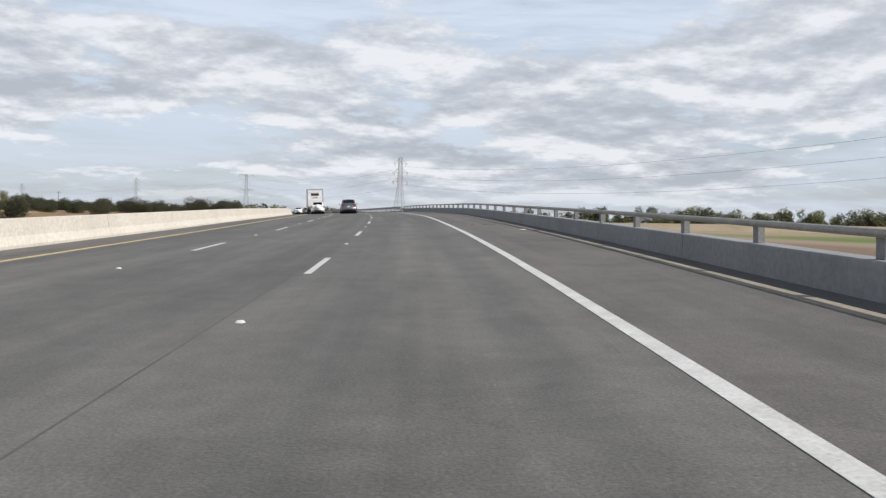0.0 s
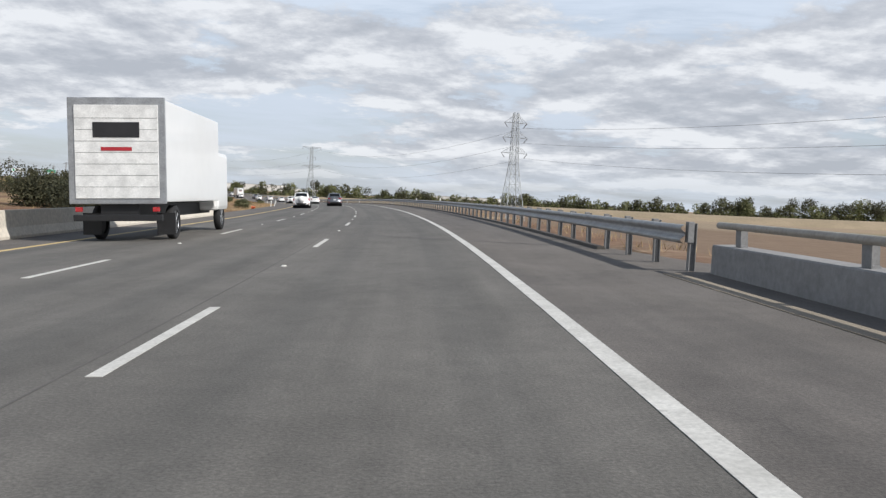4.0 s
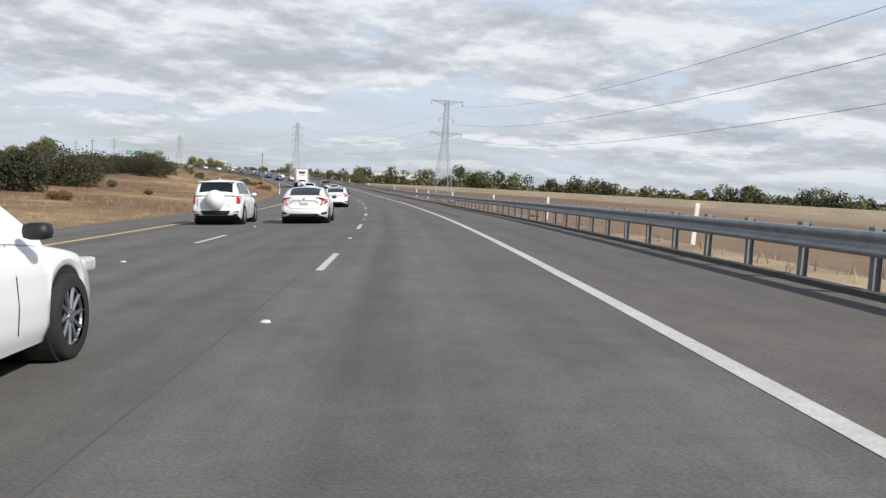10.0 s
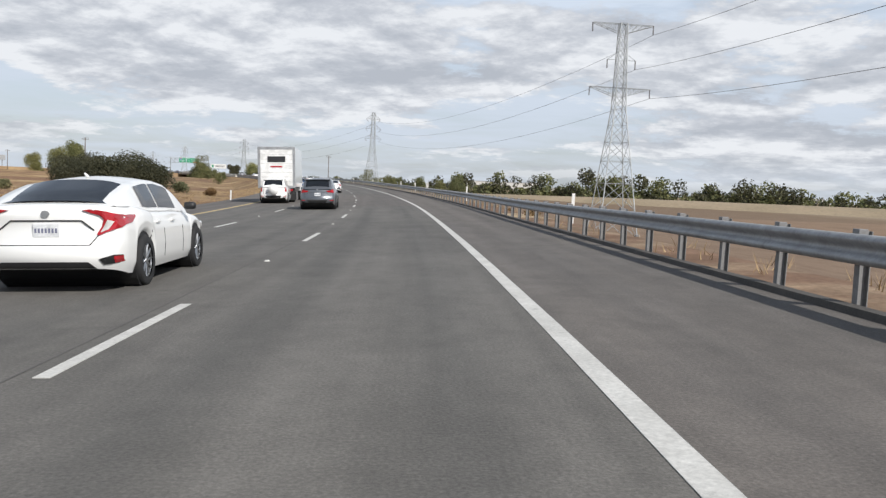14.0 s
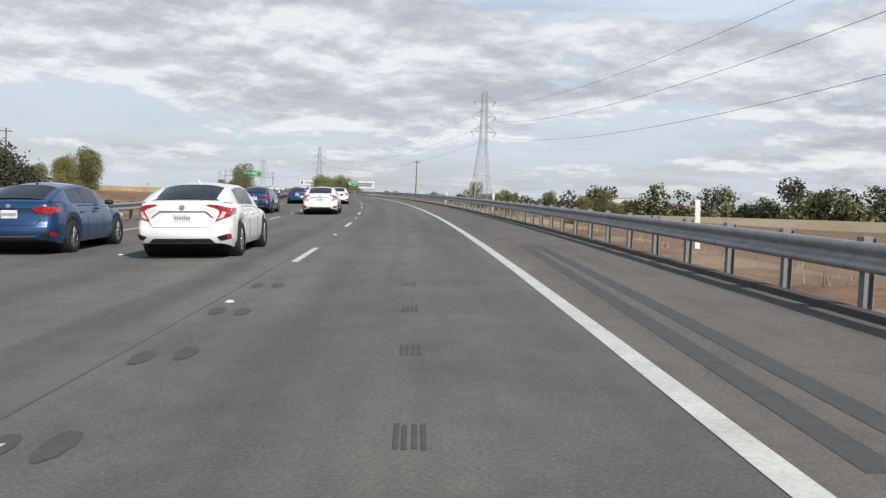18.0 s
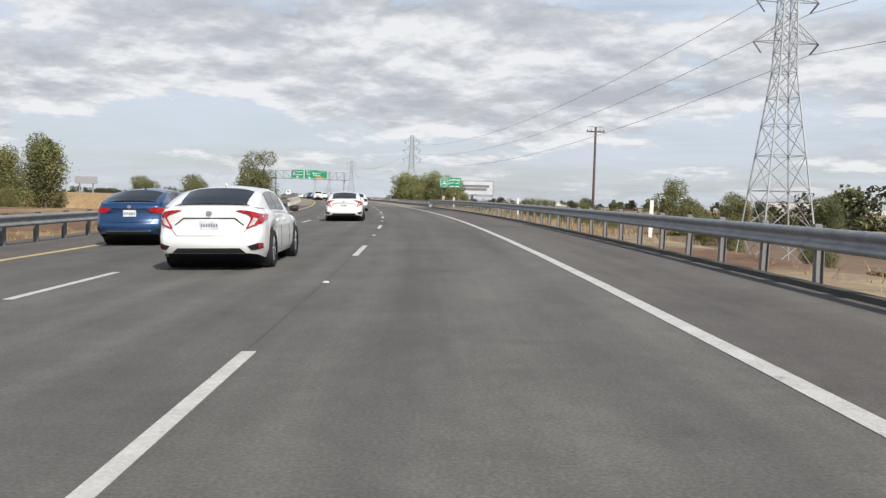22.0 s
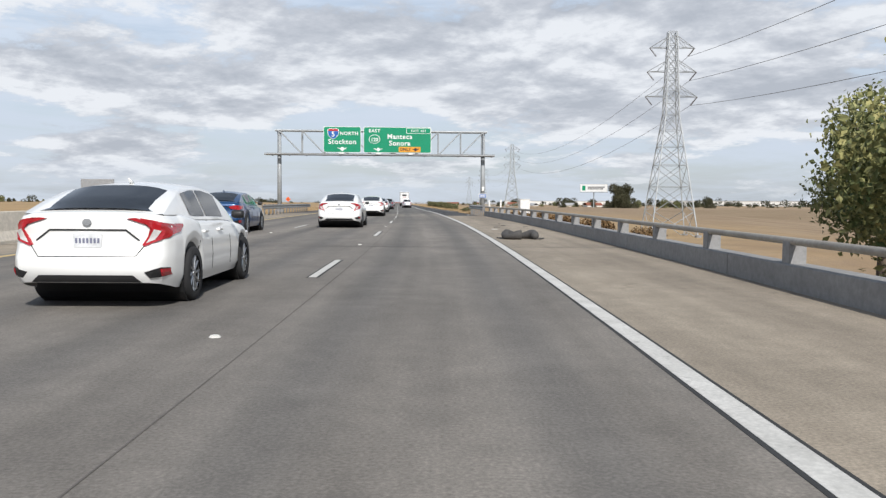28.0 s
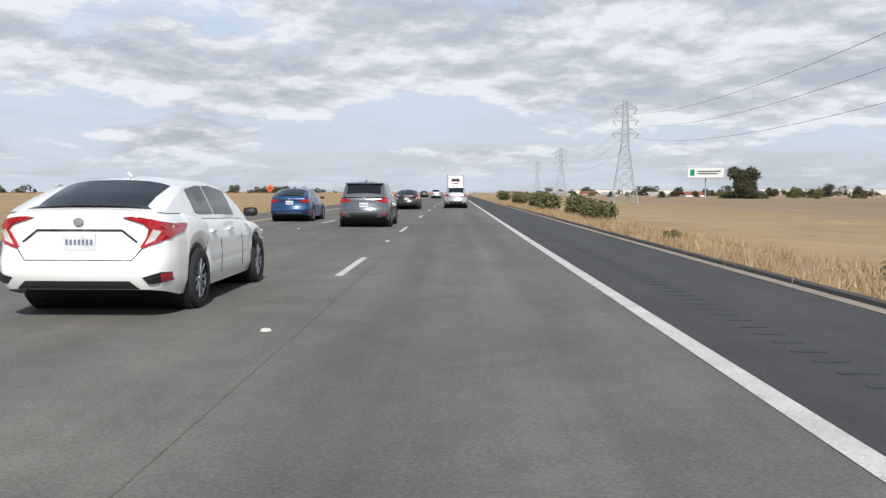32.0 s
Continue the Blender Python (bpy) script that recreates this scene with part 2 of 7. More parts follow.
def ground_material():
    """Dry grass near the road, ploughed earth beyond, a green strip far out; all by place in metres."""
    m = bpy.data.materials.new("dry_ground")
    m.use_nodes = True
    k = Nodes(m.node_tree)
    b = k.n("ShaderNodeBsdfPrincipled")
    b.inputs["Roughness"].default_value = 0.95
    b.inputs["Specular IOR Level"].default_value = 0.1
    uv = k.n("ShaderNodeUVMap", uv_map="paving").outputs[0]
    sep = k.n("ShaderNodeSeparateXYZ")
    k.l(uv, sep.inputs[0])
    u, v = sep.outputs[0], sep.outputs[1]
    wob = k.noise(uv, 0.05, 4.0, 0.6)
    uu = k.math("ADD", u, k.math("MULTIPLY", k.math("SUBTRACT", wob, 0.5), 26.0))
    n1, n2, n3 = k.noise(uv, 0.16, 6.0, 0.65), k.noise(uv, 1.3, 6.0, 0.7), k.noise(uv, 9.0, 4.0, 0.7)
    straw = k.mix(k.ramp(n1, (0.35, 0.0), (0.65, 1.0)), (0.32, 0.225, 0.125), (0.225, 0.15, 0.09))
    straw = k.mix(k.ramp(n2, (0.45, 0.0), (0.7, 1.0)), straw, (0.16, 0.115, 0.06))
    right = k.ramp(k.math("MULTIPLY", u, 0.2), (0.0, 0.0), (1.0, 1.0))
    dust = k.mix(k.ramp(n1, (0.35, 0.0), (0.65, 1.0)), (0.35, 0.285, 0.205), (0.27, 0.215, 0.155))
    straw = k.mix(k.math("MULTIPLY", right, 0.75), straw, dust)
    red = k.noise(uv, 0.055, 6.0, 0.68, 0.6)
    straw = k.mix(k.ramp(red, (0.46, 0.0), (0.56, 0.9)), straw, (0.165, 0.10, 0.068))
    straw = k.mix(k.ramp(red, (0.32, 0.85), (0.43, 0.0)), straw, (0.42, 0.325, 0.20))
    tufts = k.noise(k.vec(u, v, 5.0), 0.42, 7.0, 0.75, 0.5)
    straw = k.mix(0.85, straw, k.ramp(tufts, (0.34, 0.62), (0.5, 1.0), (0.66, 1.35)), "MULTIPLY")
    rows = k.noise(k.vec(k.math("MULTIPLY", u, 0.9), k.math("MULTIPLY", v, 0.03), 0.0), 1.0, 4.0, 0.6)
    earth = k.mix(k.ramp(rows, (0.35, 0.0), (0.65, 1.0)), (0.20, 0.143, 0.102), (0.158, 0.11, 0.077))
    earth = k.mix(k.ramp(n1, (0.4, 0.0), (0.7, 0.7)), earth, (0.235, 0.172, 0.123))
    field = k.mix(k.ramp(k.math("MULTIPLY", k.math("SUBTRACT", uu, 20.0), 0.12), (0.0, 0.0), (1.0, 1.0)), straw, earth)
    pale = k.mix(k.ramp(k.math("MULTIPLY", k.math("SUBTRACT", uu, 165.0), 0.03), (0.0, 0.0), (1.0, 1.0)), field, (0.265, 0.208, 0.148))
    # crops in leaf, far off beside the first bridge
    g1 = k.ramp(k.math("MULTIPLY", k.math("SUBTRACT", uu, 230.0), 0.03), (0.0, 0.0), (1.0, 1.0))
    g2 = k.ramp(k.math("MULTIPLY", k.math("SUBTRACT", v, 330.0), 0.008), (0.0, 1.0), (1.0, 0.0))
    col = k.mix(k.math("MULTIPLY", g1, g2), pale, (0.13, 0.17, 0.055))
    late = k.ramp(k.math("MULTIPLY", k.math("SUBTRACT", v, 800.0), 0.012), (0.0, 0.0), (1.0, 1.0))
    band = k.ramp(k.math("MULTIPLY", k.math("SUBTRACT", uu, 34.0), 0.05), (0.0, 0.0), (1.0, 1.0))
    stubble = k.mix(k.ramp(n1, (0.38, 0.0), (0.62, 1.0)), (0.40, 0.285, 0.15), (0.30, 0.215, 0.125))
    stubble = k.mix(band, stubble, k.mix(k.ramp(rows, (0.4, 0.0), (0.6, 1.0)), (0.33, 0.25, 0.165), (0.25, 0.18, 0.115)))
    col = k.mix(k.math("MULTIPLY", late, 0.85), col, stubble)
    cell = k.n("ShaderNodeTexVoronoi", i_Scale=0.0045)
    k.l(k.n("ShaderNodeTexCoord").outputs["Object"], cell.inputs["Vector"])
    csep = k.n("ShaderNodeSeparateColor")
    k.l(cell.outputs["Color"], csep.inputs[0])
    away = k.ramp(k.math("MULTIPLY", k.math("SUBTRACT", k.math("ABSOLUTE", u), 40.0), 0.05), (0.0, 0.0), (1.0, 1.0))
    col = k.mix(k.math("MULTIPLY", away, 0.5), col, k.ramp(csep.outputs[0], (0.0, (0.72, 0.74, 0.66)), (0.5, (1.0, 1.0, 1.0)), (1.0, (1.25, 1.18, 1.05))), "MULTIPLY")
    col = k.mix(0.6, col, k.ramp(n3, (0.25, 0.55), (0.75, 1.45)), "MULTIPLY")
    k.l(col, b.inputs["Base Color"])
    bp = k.n("ShaderNodeBump", i_Strength=0.6, i_Distance=0.08)
    k.l(n2, bp.inputs["Height"])
    k.l(bp.outputs[0], b.inputs["Normal"])
    out = k.n("ShaderNodeOutputMaterial")
    k.l(b.outputs[0], out.inputs["Surface"])
    return m


ASPHALT = along_road("asphalt", (0.104, 0.098, 0.089), (0.135, 0.127, 0.114), (0.091, 0.087, 0.08), 0.55, seams=0.14)
PALE_ASPHALT = along_road("sun_bleached_asphalt", (0.118, 0.113, 0.102), (0.15, 0.142, 0.126), (0.108, 0.104, 0.095), 0.5, seams=0.3)
DECK = along_road("deck_concrete", (0.142, 0.13, 0.115), (0.196, 0.178, 0.155), (0.114, 0.107, 0.098), 0.75, seams=0.15)
DECK_SIDE = along_road("shoulder_concrete", (0.295, 0.252, 0.195), (0.225, 0.19, 0.147), (0.27, 0.232, 0.18), 0.0, seams=0.4)
SHOULDER = along_road("shoulder_asphalt", (0.105, 0.096, 0.088), (0.133, 0.119, 0.105), (0.105, 0.096, 0.088), 0.0, seams=0.25)
DARK_SHOULDER = along_road("dark_shoulder_asphalt", (0.066, 0.061, 0.057), (0.088, 0.08, 0.073), (0.066, 0.061, 0.057), 0.0, seams=0.2)
FRESH = along_road("fresh_asphalt", (0.05, 0.05, 0.052), (0.062, 0.061, 0.061), (0.05, 0.05, 0.05), 0.0)
GROUND = ground_material()
PAINT = material("white_road_paint", (0.56, 0.55, 0.515), 0.75, second=(0.44, 0.43, 0.40), scale=2.2, fine=30, wear=0.75)
YELLOW = material("yellow_road_paint", (0.58, 0.43, 0.19), 0.75, second=(0.46, 0.34, 0.16), scale=1.5, fine=30, wear=0.5)
BLACK_PAINT = material("black_border_paint", (0.03, 0.03, 0.03), 0.8, scale=2)
STUD = material("ceramic_road_stud", (0.72, 0.70, 0.65), 0.35, scale=8)
TAR = material("tar_sealant", (0.022, 0.022, 0.023), 0.55, scale=3)
RUBBER = material("tyre_mark", (0.070, 0.067, 0.064), 0.8, scale=6, wear=0.6)
FAINT_RUBBER = material("faint_tyre_mark", (0.06, 0.057, 0.054), 0.85, second=(0.076, 0.072, 0.068), scale=5, fine=40)
GALV = material("galvanised_steel", (0.37, 0.375, 0.38), 0.55, 0.4, second=(0.25, 0.25, 0.25), scale=1.6, fine=18, wear=0.4)
GALV_POST = material("weathered_steel_post", (0.23, 0.23, 0.23), 0.65, 0.3, second=(0.19, 0.19, 0.19), scale=2.5, fine=25, wear=0.35)
TOWER = material("tower_steel", (0.40, 0.42, 0.43), 0.6, 0.3, second=(0.31, 0.33, 0.34), scale=0.6, fine=6)
CONCRETE = material("parapet_concrete", (0.27, 0.268, 0.265), 0.85, second=(0.215, 0.212, 0.21), scale=0.7, fine=9, bump=0.2, wear=0.2)
CREAM = material("barrier_concrete", (0.56, 0.515, 0.44), 0.85, second=(0.49, 0.445, 0.375), scale=0.5, fine=9, bump=0.2, wear=0.15)
TUBE = material("weathered_tube", (0.36, 0.335, 0.295), 0.6, 0.15, second=(0.26, 0.235, 0.2), scale=1.4, fine=15, wear=0.4)
WOOD_POST = material("treated_timber", (0.10, 0.075, 0.055), 0.85, scale=3, fine=30)
DIRTY = material("kerb_asphalt", (0.075, 0.068, 0.06), 0.9, scale=2, fine=25, bump=0.4)
GRAVEL = material("pale_gravel", (0.30, 0.255, 0.20), 0.95, second=(0.22, 0.185, 0.145), scale=3, fine=40, bump=0.5)

# ---------------------------------------------------------------- the road's line
KNOT = tuple(range(-60, 901, 40))
TURN = (-2.07, 0.27, 2.6, 4.71, 7.53, 10.2, 12.86, 14.82, 17.54, 19.8, 22.16, 24.67, 26.64, 29.55, 32.02, 34.42, 36.73, 38.87, 41.89, 44.15, 46.38, 48.77, 50.8, 51.41, 51.64)
HIGH = (-2.6, -1.64, -0.69, 0.12, 0.51, 0.61, 0.54, 0.37, 0.04, -0.49, -1.07, -1.49, -1.61, -1.43, -1.13, -0.76, -0.4, -0.08, 0.16, 0.31, 0.49, 0.77, 1, 1.03, 0.93)
LEAN = (1.87, 1.87, 2.2, 2.82, 2.91, 2.86, 2.98, 3.18, 3.26, 3.22, 3, 2.69, 2.48, 2.4, 2.25, 2.02, 1.82, 1.61, 1.35, 1.04, 0, 0, 0, 0, 0)

S0, S1 = -420, 2600
_s = np.arange(S0, S1 + 1.0)
_turn = np.interp(_s, KNOT, TURN)
_soft = np.ones(21) / 21
_turn = np.convolve(np.pad(_turn, 10, "edge"), _soft, "valid")
_z = np.convolve(np.pad(np.interp(_s, KNOT, HIGH), 10, "edge"), _soft, "valid")
_lean = np.interp(_s, KNOT, LEAN)
_h = np.radians(_turn)
_x = np.concatenate([[0], np.cumsum(-np.sin(_h))[:-1]])
_y = np.concatenate([[0], np.cumsum(np.cos(_h))[:-1]])
_x, _y = _x - _x[-S0] + 1.95, _y - _y[-S0]


def turn(s):
    return float(np.interp(s, _s, _turn))


def R(s, d, up=0.0, level=False):
    """The point s metres along the road, d metres to the right of the edge line, up above the paving."""
    h = radians(turn(s))
    z = float(np.interp(s, _s, _z)) + up
    if not level:
        z += math.tan(radians(float(np.interp(s, _s, _lean)))) * max(-16.0, min(5.0, d))
    return Vector((float(np.interp(s, _s, _x)) + math.cos(h) * d, float(np.interp(s, _s, _y)) + math.sin(h) * d, z))


def at(s, d, up=0.0, spin=0.0, level=False, tilt=True):
    """A pose on the road: y ahead, x to the right."""
    p = R(s, d, up, level)
    lean = float(np.interp(s, _s, _lean)) if tilt else 0.0
    grade = math.degrees(math.atan(float(np.interp(s + 2, _s, _z) - np.interp(s - 2, _s, _z)) / 4)) if tilt else 0.0
    return Matrix.Translation(p) @ pose(0, 0, 0, 0, 0, turn(s)) @ pose(0, 0, 0, grade, -lean, spin)


# the long guardrail's distance from the edge line, and its height
RAIL_S = (130, 200, 369, 505, 620, 700)


def rail_d(s):
    return float(np.interp(s, RAIL_S, (3.05, 3.3, 3.42, 3.02, 2.95, 3.05)))


def rail_top(s):
    return float(np.interp(s, RAIL_S, (0.76, 0.77, 0.80, 0.75, 0.82, 0.86)))


def paved_edge(s):
    """Where the paving ends on the right."""
    if 126 < s < 708:
        return rail_d(s) - 0.06
    return 2.93 if s > 870 else 3.85


# heights of the land beside it
FIELD_S = (-420, -60, 130, 300, 500, 620, 700, 850, 960, 1090, 2600)
FIELD_Z = (-6.6, -6.6, -6.4, -6.3, -5.6, -4.8, -4.2, -1.9, -0.6, -0.4, 0.0)


def field(s):
    return float(np.interp(s, FIELD_S, FIELD_Z))


BRIDGES = ((-400, 122), (712, 843))


def bridge(s):
    return any(a < s < b for a, b in BRIDGES)


# ---------------------------------------------------------------- builders
def add(name, mesh, mats, parent=None, label="", category="", group="", kind=""):
    ob = new(name, mesh)
    for m in mats if isinstance(mats, (list, tuple)) else [mats]:
        if m.name not in [q.name for q in mesh.materials if q]:
            mesh.materials.append(m)
    if parent:
        ob.parent = parent
    return tagged(ob, label, category, group, kind)


def mesh_of(bm, name="mesh", smooth=False):
    me = bpy.data.meshes.new(name)
    bm.normal_update()
    if smooth:
        for f in bm.faces:
            f.smooth = True
    bm.to_mesh(me)
    bm.free()
    return me


def part(name, bm, mat, parent, label="", smooth=False, m=None):
    ob = add(name, mesh_of(bm, name, smooth), mat, parent, label)
    if m is not None:
        ob.matrix_local = m
    return ob


def thing(name, label, category, m=None, group="", kind=""):
    ob = new(name)
    ob.empty_display_size = 0.2
    if m is not None:
        ob.matrix_world = m
    return tagged(ob, label, category, group, kind)


def box(bm, x0, x1, y0, y1, z0, z1, bevel=0.0, m=None):
    vs = bmesh.ops.create_cube(bm, size=1.0)["verts"]
    for v in vs:
        v.co = Vector(((x0 + x1) / 2 + v.co.x * (x1 - x0), (y0 + y1) / 2 + v.co.y * (y1 - y0), (z0 + z1) / 2 + v.co.z * (z1 - z0)))
    if bevel:
        es = list({e for v in vs for e in v.link_edges})
        out = bmesh.ops.bevel(bm, geom=es, offset=bevel, segments=2, affect="EDGES", profile=0.6)
        vs = list({v for f in out["faces"] for v in f.verts} | {v for v in vs if v.is_valid})
    if m is not None:
        bmesh.ops.transform(bm, matrix=m, verts=vs)
    return bm


def bx(*a, **k):
    return box(bmesh.new(), *a, **k)


def rod(bm, a, b, r, n=6, r2=None):
    """A round or flat-sided bar from a to b."""
    a, b = Vector(a), Vector(b)
    d = b - a
    if d.length < 1e-6:
        return bm
    q = d.to_track_quat("Z", "Y").to_matrix().to_4x4()
    bmesh.ops.create_cone(bm, cap_ends=True, segments=n, radius1=r, radius2=r if r2 is None else r2, depth=d.length,
                          matrix=Matrix.Translation((a + b) / 2) @ q)
    return bm


def sweep(bm, profile, stations, closed=True, caps=True):
    """Joins copies of a profile [(right, up)] set up at stations, which map (right, up) to a point."""
    rings = []
    for st in stations:
        rings.append([bm.verts.new(st(*p)) for p in profile])
    n = len(profile)
    for a, b in zip(rings, rings[1:]):
        for i in range(n if closed else n - 1):
            j = (i + 1) % n
            bm.faces.new((a[i], a[j], b[j], b[i]))
    if closed and caps:
        bm.faces.new(rings[0][::-1])
        bm.faces.new(rings[-1])
    return bm


def along(s_list, d=0.0, up=0.0):
    return [(lambda s: (lambda r, h: R(s, d + r, up + h)))(s) for s in s_list]


def steps(a, b, step):
    n = max(1, round((b - a) / step))
    return [a + (b - a) * i / n for i in range(n + 1)]


def strip(name, mat, s_list, ds, up=0.0, heights=None, kind="structure", label="", category="", flat=False, thick=0.0, parent=None):
    """A sheet along the road; its UV map is in metres."""
    verts, uvs, faces = [], [], []
    m = len(ds)
    for s in s_list:
        for j, d in enumerate(ds):
            d = d(s) if callable(d) else d
            z = heights(s, d) if heights else None
            p = R(s, d, up, level=flat)
            if z is not None:
                p.z = z
            verts.append(p)
            uvs.append((d, s))
    for i in range(len(s_list) - 1):
        for j in range(m - 1):
            a = i * m + j
            faces.append((a, a + 1, a + m + 1, a + m))
    if thick:
        base = len(verts)
        verts += [v - Vector((0, 0, thick)) for v in verts]
        uvs += uvs
        for i in range(len(s_list) - 1):
            a, b = i * m, i * m + m - 1
            faces.append((a, a + m, base + a + m, base + a))
            faces.append((b + m, b, base + b, base + b + m))
            for j in range(m - 1):
                c = base + i * m + j
                faces.append((c, c + m, c + m + 1, c + 1))
        a, e = 0, (len(s_list) - 1) * m
        for j in range(m - 1):
            faces.append((j + 1, j, base + j, base + j + 1))
            faces.append((e + j, e + j + 1, base + e + j + 1, base + e + j))
    me = bpy.data.meshes.new(name)
    me.from_pydata(verts, [], faces)
    lay = me.uv_layers.new(name="paving")
    for lp in me.loops:
        lay.data[lp.index].uv = uvs[lp.vertex_index]
    me.update()
    return add(name, me, mat, parent, label, category, kind=kind)


# ---------------------------------------------------------------- land
def land(s, d):
    """Height of the land at (s, d)."""
    road = float(np.interp(s, _s, _z)) + math.tan(radians(float(np.interp(s, _s, _lean)))) * max(-14, min(4.5, d))
    f = field(s)
    on_bridge = 1.0 if bridge(s) else 0.0
    edge_right = paved_edge(s)
    if -13.5 < d < edge_right:
        z = road - 0.3
        return z if not on_bridge else min(f, z - 2.0) - 1.0
    if d >= edge_right:
        if on_bridge:
            return f - 1.0 * max(0.0, 1 - (d - 3.85) / 60)
        k = min(1.0, max(0.0, d - 4.6) / (3.0 + 2.0 * (road - f)))
        k = k * k * (3 - 2 * k)
        z = (road - 0.06) * (1 - k) + f * k
    else:
        e = -13.5 - d
        if on_bridge:
            return f - 1.0
        edge = float(np.interp(s, _s, _z)) + math.tan(radians(float(np.interp(s, _s, _lean)))) * -14
        top = edge + float(np.interp(s, (-420, 130, 200, 330, 400, 470, 520, 600, 650, 700, 850, 960, 2600), (-4, -1.2, -0.1, 0.1, 0.2, 0.1, -1.5, -2.8, -1.6, -0.9, -0.5, -0.3, -0.3)))
        bank = 1.7 * math.exp(-((s - 402) / 34) ** 2) * math.exp(-((e - 17) / 11) ** 2)
        k = min(1.0, e / 9.0)
        k = k * k * (3 - 2 * k)
        z = (road - 0.12) * (1 - k) + top * k + bank
    return z + 0.12 * noise.noise(Vector((s * 0.15, d * 0.15, 0))) * min(1, max(0, abs(d + 5) - 12) / 8)


def build_land():
    ds = [-420, -260, -160, -110, -80, -62, -50, -42, -36, -31, -27, -24, -21, -18.5, -16.5, -14.8, -13.9, -13.5, -12.6, -4, 2.5, 2.95, 3.2, 3.42, 3.85, 4.5, 5.2, 6, 7.2, 8.6, 10.2, 12.5, 15.6, 19, 25, 36, 60, 110, 200, 420, 900]
    ss = steps(-420, -60, 24) + steps(-54, 960, 6) + steps(975, 1400, 25) + steps(1460, 2600, 60)
    g = strip("ground", GROUND, ss, ds, heights=land, label="dry grass verge and bare ploughed fields beside the freeway", category="ground")
    # the same land further out
    me = g.data
    bm = bmesh.new()
    bm.from_mesh(me)
    lay = bm.loops.layers.uv["paving"]
    c = R(500, 0)
    for k in range(48):
        a0, a1 = 2 * math.pi * k / 48, 2 * math.pi * (k + 1) / 48
        ps = [(c.x, c.y), (c.x + 4600 * math.cos(a0), c.y + 4600 * math.sin(a0)), (c.x + 4600 * math.cos(a1), c.y + 4600 * math.sin(a1))]
        f = bm.faces.new([bm.verts.new((x, y, -7.2)) for x, y in ps])
        for lp in f.loops:
            lp[lay].uv = (160 + lp.vert.co.x * 0.02, lp.vert.co.y)
    bm.to_mesh(me)
    bm.free()


build_land()

# carriageway, in stretches of different paving
def paving():
    sh = lambda a, b: steps(a, b, 6)
    strip("road", ASPHALT, sh(-420, 712), [-10.9, -7.3, -3.7, 0.1], 0.0, label="worn grey asphalt freeway carriageway of three lanes", category="road", thick=0.28)
    strip("road_bridge_deck", DECK, sh(712, 852), [-10.9, -7.3, -3.7, 0.1], 0.0, label="pale grooved concrete bridge deck with three lanes", category="road", thick=0.6)
    strip("road_beyond", PALE_ASPHALT, sh(852, 1500) + steps(1530, 2600, 30), [-10.9, -7.3, -3.7, 0.1], 0.0, label="grey asphalt freeway carriageway running on", category="road", thick=0.28)
    strip("shoulder_guardrail", SHOULDER, sh(126, 712), [0.1, 1.4, 2.5, lambda s: paved_edge(s) - 0.02], 0.0, label="paved hard shoulder beside the guardrail, grey asphalt", category="shoulder", thick=0.28)
    strip("shoulder_right", SHOULDER, sh(-420, 126), [0.1, 1.4, 2.7, 3.9], 0.0, label="paved hard shoulder, grey asphalt", category="shoulder", thick=0.28)
    strip("shoulder_bridge", DECK_SIDE, sh(712, 843), [0.1, 1.4, 2.7, 3.9], 0.0, label="tan concrete shoulder on the bridge, stained", category="shoulder", thick=0.6)
    strip("shoulder_fresh", FRESH, sh(843, 1300), [0.1, 1.4, 2.6], 0.0, label="dark new asphalt shoulder", category="shoulder", thick=0.28)
    strip("shoulder_left", SHOULDER, sh(-420, 712), [-13.6, -12.2, -10.9], 0.0, label="paved median shoulder, grey asphalt", category="shoulder", thick=0.28)
    strip("shoulder_left_bridge", DECK_SIDE, sh(712, 852), [-13.6, -12.2, -10.9], 0.0, label="tan concrete median shoulder", category="shoulder", thick=0.6)
    strip("shoulder_left_beyond", SHOULDER, sh(852, 1300), [-13.4, -12.2, -10.9], 0.0, label="paved median shoulder", category="shoulder", thick=0.28)
    for n, a, b, edge, tall in (("kerb", 130, 708, lambda q: rail_d(q) - 0.3, 0.07), ("kerb_beyond", 871, 960, lambda q: 2.72, 0.05)):
        bm = bmesh.new()
        sweep(bm, [(0.0, -0.05), (0.05, tall), (0.2, tall), (0.24, -0.05)], [(lambda q: (lambda r, h: R(q, edge(q) + r, h)))(q) for q in steps(a, b, 4)])
        bmesh.ops.recalc_face_normals(bm, faces=bm.faces)
        add(n, mesh_of(bm, n), DIRTY, None, "low dark asphalt kerb along the edge of the shoulder", "kerb", kind="structure")
    strip("gravel_edge", GRAVEL, sh(871, 1000), [2.5, 2.7], 0.01, label="narrow strip of pale gravel on the shoulder's edge", category="gravel", thick=0.02)
    w = 0.09
    for n, d, mat, a, b, lab in (("edge_line", 0.0, PAINT, -420, 1500, "solid white edge line"), ("median_line", -10.55, YELLOW, -420, 1500, "solid yellow median line")):
        strip(n, mat, sh(a, b), [d - w, d + w], 0.006, label=lab, category="road marking", thick=0.004)
    strip("edge_line_border", BLACK_PAINT, sh(715, 852), [-0.125, 0.125], 0.003, label="black border under the white edge line", category="road marking", thick=0.003)


paving()


